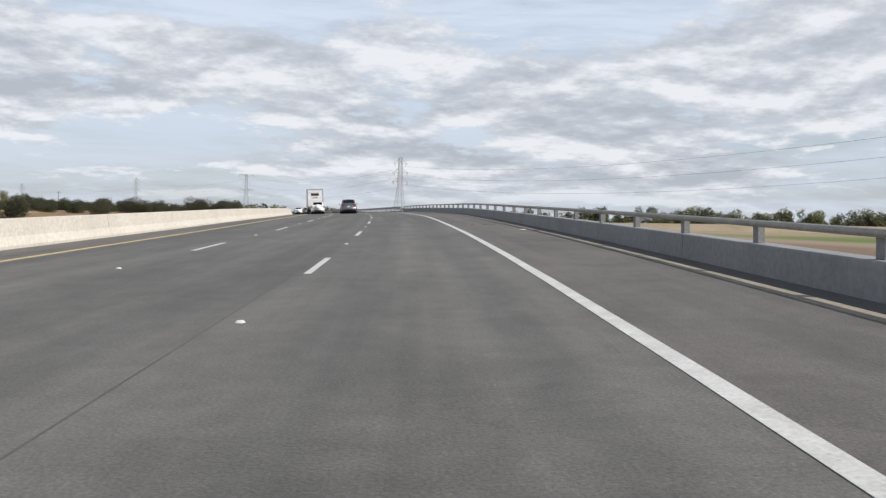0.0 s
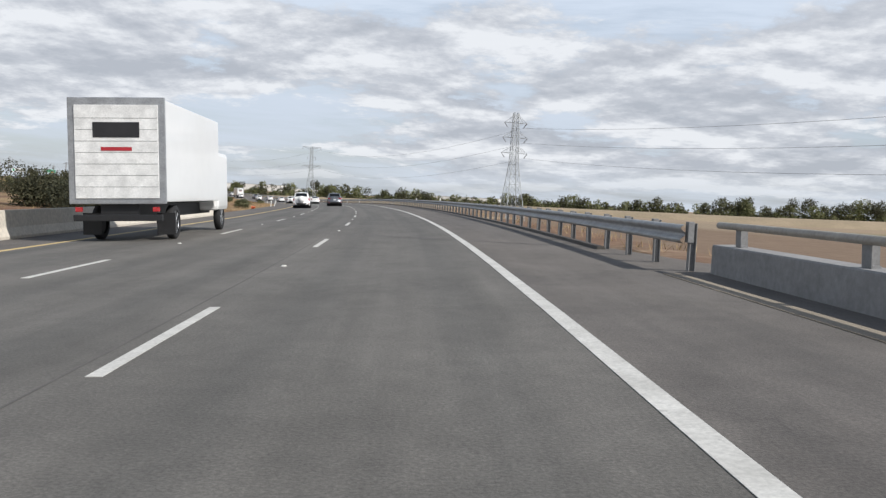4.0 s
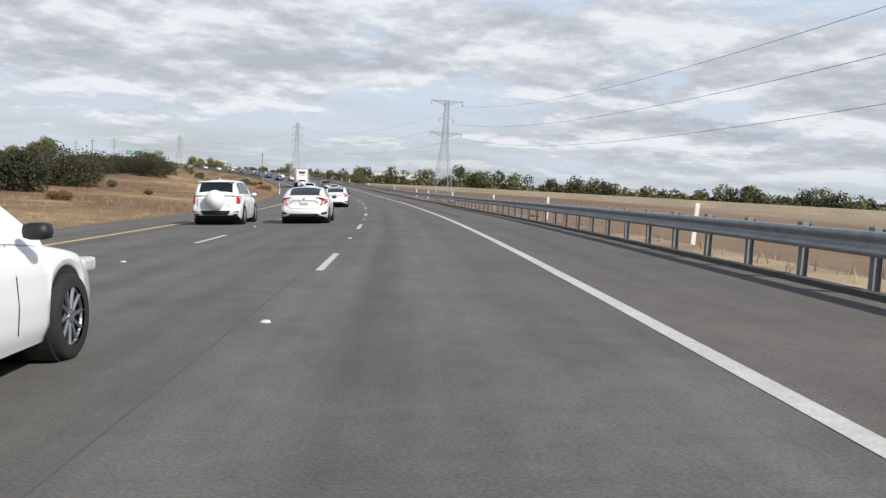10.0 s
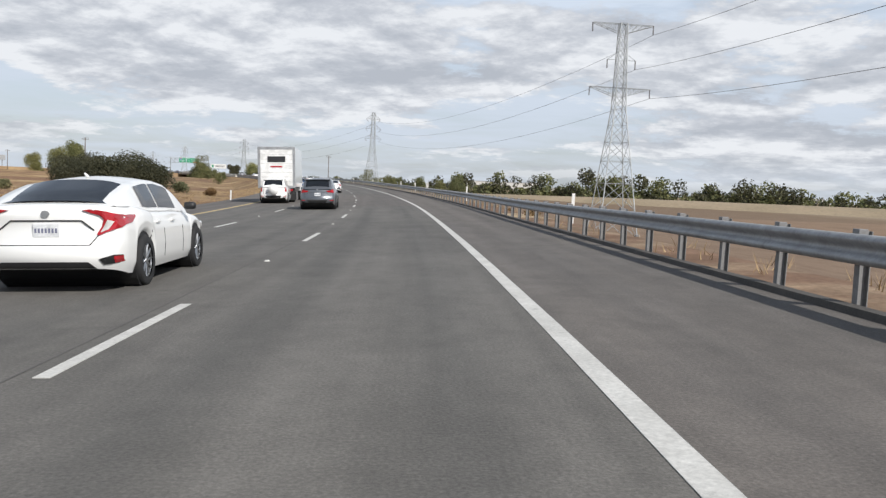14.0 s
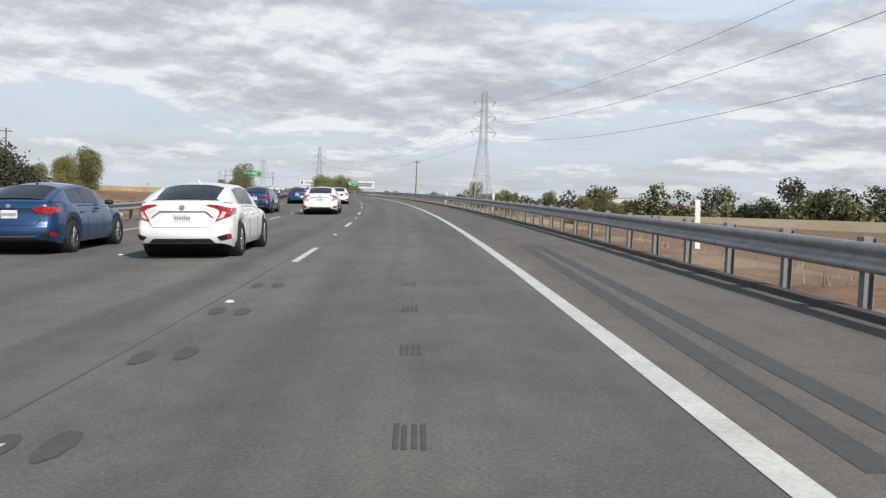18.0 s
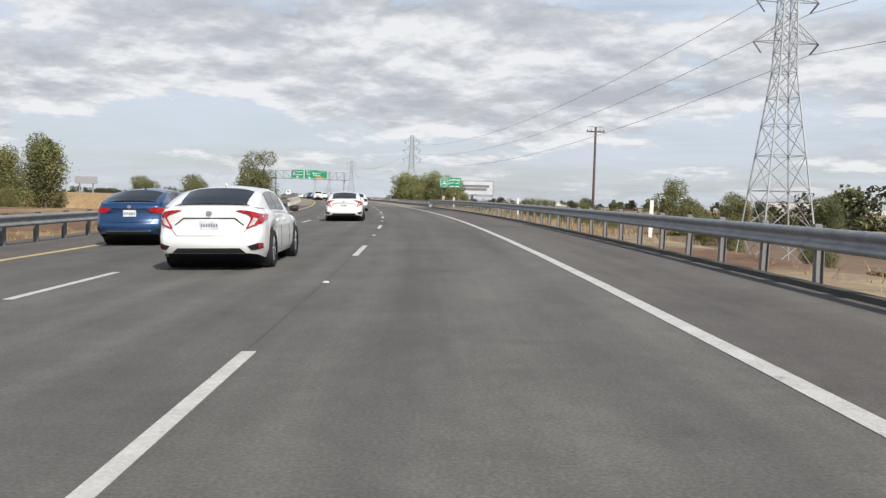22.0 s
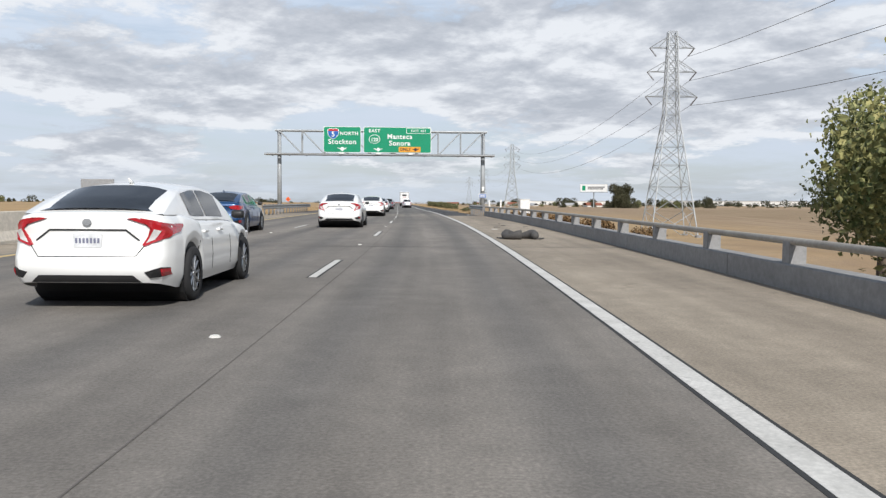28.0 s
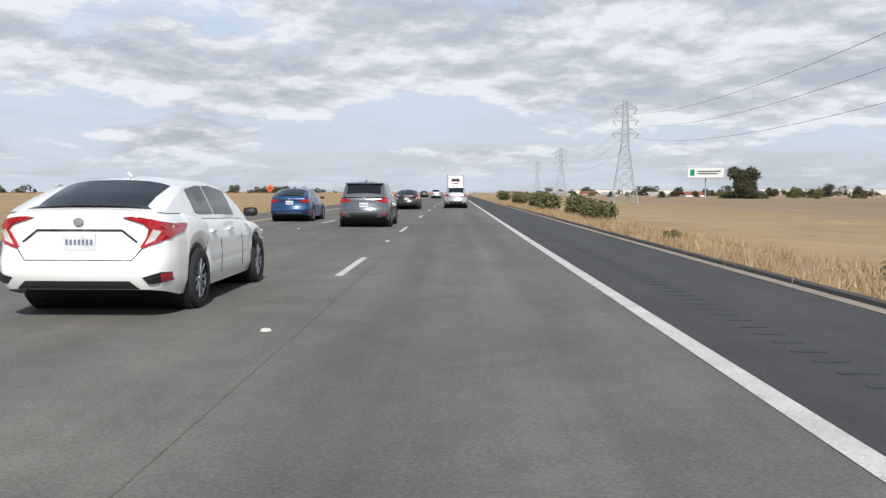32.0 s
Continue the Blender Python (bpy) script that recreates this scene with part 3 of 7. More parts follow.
def dashes():
    root = thing("lane_lines", "broken white lane lines with raised white studs", "road marking", kind="structure")
    dash = mesh_of(bx(-0.06, 0.06, 0, 3.66, 0.002, 0.007), "dash")
    wide = mesh_of(bx(-0.095, 0.095, -0.04, 3.70, 0.0005, 0.003), "dash_border")
    bm = bmesh.new()
    bmesh.ops.create_cone(bm, cap_ends=True, segments=12, radius1=0.055, radius2=0.035, depth=0.02, matrix=Matrix.Translation((0, 0, 0.012)))
    stud = mesh_of(bm, "road_stud")
    for base, off in ((-3.7, 0.0), (-7.3, 7.2)):
        far = FIRST_DASH + off
        k = -8
        while far + k * 14.645 < 1200:
            s = far + k * 14.645
            s += float(np.interp(s, DASH_AT, DASH_DRIFT)) - 3.66
            line = base + float(np.interp(s, (300, 520, 555, 610, 700, 785, 810, 830, 866, 890), (0.0, -0.05, -0.18, -0.2, -0.12, -0.05, 0.12, 0.2, 0.1, 0.0)))
            a = add("dash", dash, PAINT, root)
            a.matrix_world = at(s, line)
            if 712 < s < 850:
                add("dash_border", wide, BLACK_PAINT, root).matrix_world = at(s, line)
            if s > -60 and s < 900:
                st = add("road_stud", stud, STUD, root)
                st.matrix_world = at(s + 3.66 + 5.5, line)
            k += 1


FIRST_DASH = 17.8
DASH_AT = (18, 164, 208, 237, 266, 295, 340, 369, 398, 440, 500, 560, 619, 677, 760, 795, 824, 838, 869, 884)
DASH_DRIFT = (0.0, 0.0, -0.25, -0.6, -0.4, -0.6, -0.15, 0.0, -0.9, -0.5, 0.0, 0.15, 0.5, 0.55, 0.6, 1.2, 0.7, 0.2, 2.0, -0.2)
dashes()

# ---------------------------------------------------------------- guardrails, parapets and barriers
W_BEAM = [(0.0, 0.155), (-0.035, 0.15), (-0.08, 0.115), (-0.083, 0.085), (-0.04, 0.045), (-0.005, 0.02), (-0.005, -0.02), (-0.04, -0.045), (-0.083, -0.085), (-0.08, -0.115), (-0.035, -0.15), (0.0, -0.155),
          (0.004, -0.152), (-0.032, -0.146), (-0.076, -0.113), (-0.079, -0.087), (-0.037, -0.05), (0.0, -0.022), (0.0, 0.022), (-0.037, 0.05), (-0.079, 0.087), (-0.076, 0.113), (-0.032, 0.146), (0.004, 0.152)]


def beam_mesh(length, mirror=1):
    bm = bmesh.new()
    sweep(bm, [(x * mirror, z) for x, z in W_BEAM], [(lambda y: (lambda r, h: Vector((r, y, h))))(y) for y in (-0.09, length + 0.09)], caps=False)
    bmesh.ops.recalc_face_normals(bm, faces=bm.faces)
    return mesh_of(bm, "beam", True)


def post_mesh(low, high):
    """A rolled I-section post."""
    bm = bmesh.new()
    box(bm, -0.05, 0.05, -0.006, 0.006, low, high)
    for x in (-0.05, 0.05):
        box(bm, x - 0.005, x + 0.005, -0.055, 0.055, low, high)
    return mesh_of(bm, "post")


def block_mesh(mirror=1):
    return mesh_of(bx(-0.10 if mirror > 0 else 0.0, 0.0 if mirror > 0 else 0.10, -0.07, 0.07, 0.46, 0.80, 0.008), "block")


def guardrail(a, b, d, label, side=1, step=1.905, top=0.76, wood=False, flare=0.0, bend=None, deep=0.0):
    """A W-beam on posts from a to b; side 1 faces left (traffic on its left), -1 right. d and top may follow s."""
    place = d if callable(d) else (lambda s: d)
    crown = top if callable(top) else (lambda s: top)
    root = thing("guardrail", label, "guardrail", at(a, place(a)))
    beam, post, block = beam_mesh(step * 2, side), post_mesh(-0.7, 0.78), block_mesh(side)
    n = int((b - a) / (step * 2))

    def off(s):
        k = max(0.0, (s - (b - 14)) / 14)
        e = flare * k * k
        if bend and abs(s - bend) < 6:
            e += 0.22 * math.cos((s - bend) / 6 * math.pi / 2)
        return e

    for i in range(n):
        s = a + i * step * 2
        e = s + step * 2
        tall = 1.55 if s > b - deep else 1.0        # the stiffer beam where it meets a wall
        p0, p1 = [R(q, place(q) - side * 0.15 + off(q), crown(q) - 0.155 * tall) for q in (s, e)]
        q = add("beam", beam, GALV, root)
        v = p1 - p0
        q.matrix_world = Matrix.Translation(p0) @ Matrix((*zip((v.cross(Vector((0, 0, 1))).normalized()), v.normalized(), (v.cross(Vector((0, 0, 1))).cross(v)).normalized()),)).to_4x4() @ Matrix.Diagonal((1, 1, tall, 1))
        for j in (0, 1):
            u = s + j * step
            m = at(u, place(u) + off(u), crown(u) - 0.76, random.uniform(-2, 2), tilt=False) @ pose(0, 0, 0, 0, random.gauss(0, 0.8), 0)
            if bend and abs(u - bend) < 5:
                m = m @ pose(0, 0, 0, 0, 9, 0)
            add("post", post, GALV_POST, root).matrix_world = m
            add("block", block, WOOD_POST if wood else GALV_POST, root).matrix_world = m
    return root


def parapet(a, b, d, label, wall=0.5, rail=0.95, step=3.55, first=0.0, concrete_posts=False):
    """A low concrete wall with a steel tube on short posts along the bridge's edge."""
    root = thing("bridge_parapet", label, "bridge parapet", at(a, d))
    prof = [(0.0, -0.5), (0.0, wall - 0.02), (0.02, wall), (0.34, wall), (0.36, wall - 0.02), (0.36, -0.5)]
    ss = steps(a, b, 7.1)
    for s, e in zip(ss, ss[1:]):
        bm = sweep(bmesh.new(), prof, along([s + 0.012, (s + e) / 2, e - 0.012], d))
        bmesh.ops.recalc_face_normals(bm, faces=bm.faces)
        part("wall_panel", bm, CONCRETE, root, m=at(a, d).inverted())
    s = a + first
    pm = bmesh.new()
    if concrete_posts:
        box(pm, -0.12, 0.13, -0.12, 0.12, wall - 0.02, rail - 0.06, 0.012)
    else:
        box(pm, -0.01, 0.09, -0.10, 0.10, wall - 0.01, wall + 0.03)
        box(pm, 0.0, 0.12, -0.015, 0.015, wall, rail - 0.05)
        box(pm, -0.02, 0.0, -0.10, 0.10, wall, rail - 0.02, 0.005)
    post = mesh_of(pm, "post")
    while s < b - 0.3:
        add("post", post, CONCRETE if concrete_posts else GALV_POST, root).matrix_world = at(s, d + 0.16)
        s += step
    prof = [(-0.05 + 0.055 * math.cos(k * math.pi / 5), 0.055 * math.sin(k * math.pi / 5)) for k in range(10)]
    for s, e in zip(ss, ss[1:]):
        bm = sweep(bmesh.new(), prof, along([s, (s + e) / 2, e], d + 0.15, rail - 0.055), caps=False)
        bmesh.ops.recalc_face_normals(bm, faces=bm.faces)
        part("tube_rail", bm, TUBE, root, smooth=True, m=at(a, d).inverted())
    return root


def barrier(a, b, d, label, high=0.82):
    """A cast concrete median barrier with a sloped foot."""
    root = thing("median_barrier", label, "concrete barrier", at(a, d))
    prof = [(0.0, -0.3), (0.0, 0.08), (-0.13, 0.33), (-0.2, high - 0.015), (-0.22, high), (-0.38, high), (-0.4, high - 0.015), (-0.46, 0.33), (-0.6, 0.08), (-0.6, -0.3)]
    ss = steps(a, b, 9.0)
    for s, e in zip(ss, ss[1:]):
        bm = sweep(bmesh.new(), prof, along([s + 0.01, (s + e) / 2, e - 0.01], d))
        bmesh.ops.recalc_face_normals(bm, faces=bm.faces)
        part("barrier_section", bm, CREAM, root, m=at(a, d).inverted())
    return root


parapet(-120, 124, 3.2, "grey concrete bridge parapet with a galvanised tube rail on short posts", 0.46, 0.82, first=1.85, concrete_posts=False)
parapet(713, 843, 3.08, "grey concrete bridge parapet topped by a steel tube rail", 0.36, 0.73, first=2.65, concrete_posts=True)
guardrail(124.5, 713.2, rail_d, "long galvanised W-beam guardrail on steel posts beside the shoulder", top=rail_top, bend=352, deep=9.0)
guardrail(843.6, 867.5, 3.15, "short galvanised guardrail ending past the bridge, flared away", flare=1.3)
barrier(-150, 168, -12.6, "cream sunlit concrete median barrier")
barrier(706, 838, -12.6, "pale concrete median barrier on the bridge")
guardrail(521, 706, -12.75, "galvanised median guardrail on dark timber blocks", side=-1, wood=True)
guardrail(838, 872, -12.9, "galvanised median guardrail past the bridge", side=-1, wood=True)

# gutter strip, painted pale as the sunlit gap between two shadows, and joints
strip("gutter", DECK_SIDE, steps(-120, 124, 6), [2.45, 2.72], 0.012, label="pale gutter strip along the parapet, the sunlit gap put into its colour", category="gutter", thick=0.012)


def cross_joint(s0, lean, mat, w=0.05, a=-13.4, b=3.6, label="dark sealed joint across the road"):
    """A line across the carriageway, running lean metres on for each metre to the left."""
    ds = steps(a, b, 1.2)
    me = bpy.data.meshes.new("joint")
    vs, fs = [], []
    for d in ds:
        s = s0 - lean * d + random.uniform(-0.015, 0.015)
        vs += [R(s - w, d, 0.004), R(s + w, d, 0.004)]
    for i in range(len(ds) - 1):
        fs.append((2 * i, 2 * i + 2, 2 * i + 3, 2 * i + 1))
    me.from_pydata(vs, [], fs)
    add("expansion_joint", me, mat, None, label, "road joint", kind="structure")


for s0, lean in ((26.7, 1.6), (44.0, 1.6), (73.2, 1.6), (85.5, 1.6), (134.0, 1.1)):
    cross_joint(s0, lean, TAR, 0.05)
for s0 in (713.0, 742.0, 771.0, 800.0, 829.0):
    cross_joint(s0, 0.0, TAR, 0.03, label="narrow dark joint in the concrete deck")
cross_joint(841.2, 0.0, DECK_SIDE, 0.25, label="pale concrete edge where the bridge deck ends")

# ---------------------------------------------------------------- power line
def tower_mesh(kind, high):
    """A lattice tower: four tapering legs, bracing, three pairs of arms (or two broad ones)."""
    legs, brace, arms = [], bmesh.new(), []
    base, waist, top = 2.6, 0.75, 0.45
    zw = high * 0.60

    def half(z):
        return base + (waist - base) * z / zw if z < zw else waist + (top - waist) * (z - zw) / (high - zw)

    corner = ((1, 1), (-1, 1), (-1, -1), (1, -1))
    lv = [0.0, 0.13, 0.25, 0.355, 0.445, 0.525, 0.6, 0.66, 0.715, 0.77, 0.825, 0.88, 0.94, 1.0]
    zs = [z * high for z in lv]
    for cx, cy in corner:
        legs.append(bmesh.new())
        for a, b in ((0.0, zw), (zw, high)):
            rod(legs[-1], (cx * half(a), cy * half(a), a), (cx * half(b), cy * half(b), b), 0.075, 4)
    for a, b in zip(zs, zs[1:]):
        ha, hb = half(a), half(b)
        for (x0, y0), (x1, y1) in zip(corner, corner[1:] + corner[:1]):
            rod(brace, (x0 * ha, y0 * ha, a), (x1 * hb, y1 * hb, b), 0.036, 4)
            rod(brace, (x1 * ha, y1 * ha, a), (x0 * hb, y0 * hb, b), 0.036, 4)
            if lv[zs.index(b)] > 0.24:
                rod(brace, (x0 * hb, y0 * hb, b), (x1 * hb, y1 * hb, b), 0.03, 4)
    tips = []
    if kind == "three":
        for z, w in ((high * 0.925, 2.5), (high * 0.81, 2.75), (high * 0.69, 2.9)):
            for sx in (-1, 1):
                tip = Vector((sx * w, 0, z - 0.05))
                arms.append(bmesh.new())
                h = half(z)
                for sy in (-1, 1):
                    rod(arms[-1], (sx * h, sy * h, z), tip, 0.04, 4)
                    rod(arms[-1], (sx * h * 0.8, sy * h, z + high * 0.055), tip, 0.035, 4)
                    rod(arms[-1], (sx * (h + w) / 2, sy * h / 2, z - 0.02), (sx * h * 0.8, sy * h, z + high * 0.055), 0.025, 4)
                tips.append(tip)
    else:
        for z, w, deep in ((high - 0.1, 4.1, 1.2), (high * 0.70, 4.1, 1.1)):
            h = half(z)
            arms.append(bmesh.new())
            for sy in (-1, 1):
                rod(arms[-1], (-w, sy * 0.3, z), (w, sy * 0.3, z), 0.04, 4)
                for sx in (-1, 1):
                    rod(arms[-1], (sx * w, sy * 0.3, z), (sx * h, sy * h, z - deep), 0.04, 4)
                    for k in range(5):
                        x0, x1 = h + (w - h) * k / 5, h + (w - h) * (k + 1) / 5
                        rod(arms[-1], (sx * x0, sy * 0.3, z - deep * (1 - k / 5)), (sx * x1, sy * 0.3, z), 0.025, 4)
                        rod(arms[-1], (sx * x0, sy * 0.3, z), (sx * x0, sy * 0.3, z - deep * (1 - k / 5)), 0.022, 4)
            tips += [Vector((-w, 0, z)), Vector((w, 0, z))]
        z = high * 0.83
        for sx in (-1, 1):
            arms.append(bmesh.new())
            rod(arms[-1], (sx * half(z), 0, z), (sx * 1.9, 0, z), 0.035, 4)
            rod(arms[-1], (sx * half(z), 0, z + 0.9), (sx * 1.9, 0, z), 0.03, 4)
            tips.append(Vector((sx * 1.9, 0, z)))
    ins, feet = [], []
    ends = []
    for tip in tips:
        ins.append(bmesh.new())
        if kind == "three":
            end = tip + Vector((-0.75 * (1 if tip.x > 0 else -1), 0, -0.95))
        else:
            end = tip + Vector((0, 0, -1.15))
        for k in range(9):
            c = tip.lerp(end, (k + 0.5) / 9)
            rod(ins[-1], c - (end - tip).normalized() * 0.035, c + (end - tip).normalized() * 0.035, 0.1, 7, 0.06)
        rod(ins[-1], tip, end, 0.025, 5)
        ends.append(end)
    for cx, cy in corner:
        feet.append(bmesh.new())
        bmesh.ops.create_cone(feet[-1], cap_ends=True, segments=10, radius1=0.35, radius2=0.35, depth=0.8, matrix=Matrix.Translation((cx * base, cy * base, 0.0)))
    out = []
    for name, mat, group in (("leg", TOWER, legs), ("bracing", TOWER, [brace]), ("crossarm", TOWER, arms), ("insulator", PORCELAIN, ins), ("footing", CONCRETE, feet)):
        out += [(mesh_of(b, name), name, mat) for b in group]
    return out, ends


PORCELAIN = material("brown_porcelain", (0.12, 0.10, 0.09), 0.3, scale=5)
WIRE = material("aluminium_conductor", (0.16, 0.165, 0.17), 0.5, 0.4, scale=2)
# x, y, foot, top, kind
TOWERS = ((86, 86, -6.6, 19.5, "three"), (-14.6, 287, -6.4, 19.8, "three"), (-112, 487.5, -5.8, 21.9, "two"), (-228.6, 638.6, -4.4, 24.2, "three"),
          (-376.0, 766.2, -1.8, 21.1, "three"), (-523, 892.8, -0.6, 21.8, "three"), (-664, 1016, -0.4, 21.5, "three"), (-806, 1138, -0.2, 22.0, "three"))


def power_line():
    ends = []
    for i, (x, y, z0, z1, kind) in enumerate(TOWERS):
        a, b = TOWERS[max(0, i - 1)], TOWERS[min(len(TOWERS) - 1, i + 1)]
        yaw = math.degrees(math.atan2(-(b[0] - a[0]), b[1] - a[1]))
        m = Matrix.Translation((x, y, z0)) @ pose(0, 0, 0, 0, 0, yaw)
        label = "grey steel lattice tower with " + ("three pairs of short arms" if kind == "three" else "two broad flat crossarms")
        root = thing("transmission_tower", label, "pylon", m, "towers of the power line")
        meshes, e = tower_mesh(kind, z1 - z0)
        for me, name, mat in meshes:
            add(name, me, mat, root)
        e = sorted([m @ v for v in e], key=lambda v: ((m.inverted() @ v).x > 0, v.z))
        ends.append(e)
    for i in range(len(ends) - 1):
        for a, b in list(zip(ends[i], ends[i + 1]))[3:]:
            cu = bpy.data.curves.new("conductor", "CURVE")
            cu.dimensions, cu.bevel_depth, cu.bevel_resolution = "3D", 0.022, 1
            sp = cu.splines.new("POLY")
            n = 24
            sp.points.add(n)
            sag = 4.2
            for k in range(n + 1):
                f = k / n
                p = a.lerp(b, f)
                sp.points[k].co = (p.x, p.y, p.z - sag * 4 * f * (1 - f), 1)
            cu.materials.append(WIRE)
            tagged(new("power_cable", cu), "thin grey conductor sagging between two transmission towers", "power cable", "conductors of the power line")


power_line()


def pole(s, d, high, label, arm=True, foot=None):
    root = thing("utility_pole", label, "pole", Matrix.Translation(R(s, d, 0, True) * 1.0))
    root.matrix_world = Matrix.Translation((*R(s, d)[:2], land(s, d)))
    bm = rod(bmesh.new(), (0, 0, -1), (0, 0, high), 0.16, 10, 0.11)
    part("pole_shaft", bm, WOOD_POST, root, smooth=True)
    if arm:
        m = pose(0, 0, 0, 0, 0, turn(s))
        bm = bmesh.new()
        box(bm, -0.95, 0.95, -0.06, 0.06, high - 0.55, high - 0.42, 0.01, m=m)
        part("crossarm", bm, WOOD_POST, root)
        bm = bmesh.new()
        box(bm, -0.7, 0.7, -0.05, 0.05, high - 0.02, high + 0.04, m=m)
        part("top_bracket", bm, GALV_POST, root)
        bm = bmesh.new()
        for x in (-0.85, -0.45, 0.45, 0.85):
            rod(bm, m @ Vector((x, 0, high - 0.42)), m @ Vector((x, 0, high - 0.25)), 0.04, 7, 0.025)
        part("insulators", bm, PORCELAIN, root)


pole(699, 18.7, 13.4, "tall dark wooden utility pole with a short crossarm")
for s, d, h in ((655, -60, 11), (470, -70, 10), (820, -90, 11)):
    pole(s, d, h, "weathered wooden pole beyond the median")

# ---------------------------------------------------------------- white marker posts and roadside furniture
WHITE = material("white_plastic", (0.74, 0.73, 0.70), 0.5, second=(0.62, 0.61, 0.58), scale=4, fine=25, wear=0.25)
AMBER = material("amber_reflector", (0.75, 0.34, 0.03), 0.35, scale=6)
ORANGE = material("orange_plastic", (0.80, 0.13, 0.02), 0.55, scale=4)
SIGN_WHITE = material("sign_white", (0.80, 0.80, 0.78), 0.4, scale=3)
SIGN_GREEN = material("sign_green", (0.0, 0.235, 0.115), 0.4, second=(0.0, 0.21, 0.10), scale=0.8, fine=20)
SIGN_BLUE = material("sign_blue", (0.02, 0.12, 0.42), 0.4, scale=2)
SIGN_RED = material("sign_red", (0.5, 0.03, 0.03), 0.4, scale=2)
SIGN_ORANGE = material("sign_orange", (0.75, 0.33, 0.03), 0.4, scale=2)
BLACK = material("black_lettering", (0.02, 0.02, 0.022), 0.5, scale=3)
ALU = material("aluminium_sheet", (0.45, 0.46, 0.47), 0.45, 0.7, scale=2)


def paddle_meshes():
    bm = box(bmesh.new(), -0.055, 0.055, -0.012, 0.012, 0.0, 1.5, 0.005)
    return mesh_of(bm, "blade"), mesh_of(bx(-0.045, 0.045, -0.016, -0.012, 1.2, 1.42), "reflector")


BLADE, REFLECT = paddle_meshes()


def paddle(s, d, z=None, lean=0.0, scale=1.0, label="white plastic marker post behind the guardrail", amber=False):
    ground = land(s, d)
    m = Matrix.Translation((*R(s, d)[:2], ground - 0.05)) @ pose(0, 0, 0, 0, lean, turn(s)) @ Matrix.Diagonal((scale * 1.4, scale, scale, 1))
    root = thing("marker_post", label, "marker post", m, "white marker posts beside the road")
    a = add("blade", BLADE, WHITE, root)
    b = add("reflector", REFLECT, AMBER if amber else SIGN_WHITE, root)
    return root


for s in (199, 222, 250, 279, 300, 320, 338, 362, 382, 394, 421, 458, 500.7, 517, 556, 587, 612, 640, 669, 707, 851, 860):
    z = float(np.interp(s, _s, _z))
    paddle(s, 5.2, scale=(z + 1.3 - land(s, 5.2)) / 1.5, lean=random.uniform(-3, 3))
for s, lean in ((163, 0), (220, 4), (228, 14), (330, -3), (401, 2), (455, 0), (520, 0)):
    paddle(s, -13.2, scale=0.75, lean=lean, label="white marker post on the median verge", amber=True)

# ---------------------------------------------------------------- lettering, signs and the gantry
def letters(body, size, mat, parent, m, name="lettering", spread=1.0, bold=0.012):
    cu = bpy.data.curves.new("letters", "FONT")
    cu.body, cu.size, cu.align_x, cu.align_y = body, size, "CENTER", "CENTER"
    cu.space_character, cu.extrude, cu.offset = spread, 0.004, bold
    tmp = bpy.data.objects.new("letters", cu)
    me = bpy.data.meshes.new_from_object(tmp)
    bpy.data.objects.remove(tmp)
    ob = add(name, me, mat, parent)
    ob.matrix_local = m
    return ob


UP = pose(0, 0, 0, 90, 0, 0)          # from the letters' flat plane to upright, facing -y


def rounded(w, h, r, t, n=5):
    """An upright plate with rounded corners, facing -y."""
    bm = bmesh.new()
    pts = []
    for cx, cz, a0 in ((w / 2 - r, h / 2 - r, 0), (-w / 2 + r, h / 2 - r, 90), (-w / 2 + r, -h / 2 + r, 180), (w / 2 - r, -h / 2 + r, 270)):
        for k in range(n + 1):
            a = radians(a0 + 90 * k / n)
            pts.append((cx + r * math.cos(a), cz + r * math.sin(a)))
    f = bm.faces.new([bm.verts.new((x, 0, z)) for x, z in pts])
    out = bmesh.ops.extrude_face_region(bm, geom=[f])
    bmesh.ops.translate(bm, verts=[v for v in out["geom"] if isinstance(v, bmesh.types.BMVert)], vec=(0, t, 0))
    bmesh.ops.recalc_face_normals(bm, faces=bm.faces)
    return bm


def outline(pts, t=0.006):
    bm = bmesh.new()
    f = bm.faces.new([bm.verts.new((x, 0, z)) for x, z in pts])
    out = bmesh.ops.extrude_face_region(bm, geom=[f])
    bmesh.ops.translate(bm, verts=[v for v in out["geom"] if isinstance(v, bmesh.types.BMVert)], vec=(0, -t, 0))
    bmesh.ops.recalc_face_normals(bm, faces=bm.faces)
    return bm


def panel(root, name, x, z, w, h, label, face=SIGN_GREEN, back=0.0, r=0.16):
    """A sign face with a white border, as a part of root; returns the face."""
    b = part("border", rounded(w, h, r, 0.02), SIGN_WHITE, root, "white border", m=Matrix.Translation((x, back - 0.02, z)))
    f = part(name, rounded(w - 0.09 * min(1, r * 8), h - 0.09 * min(1, r * 8), r * 0.8, 0.012), face, root, label, m=Matrix.Translation((x, back - 0.036, z)))
    return f


ARROW = [(0, -0.30), (0.17, -0.06), (0.34, 0.06), (0.30, 0.10), (0.09, 0.02), (0.09, 0.16), (-0.09, 0.16), (-0.09, 0.02), (-0.30, 0.10), (-0.34, 0.06), (-0.17, -0.06)]


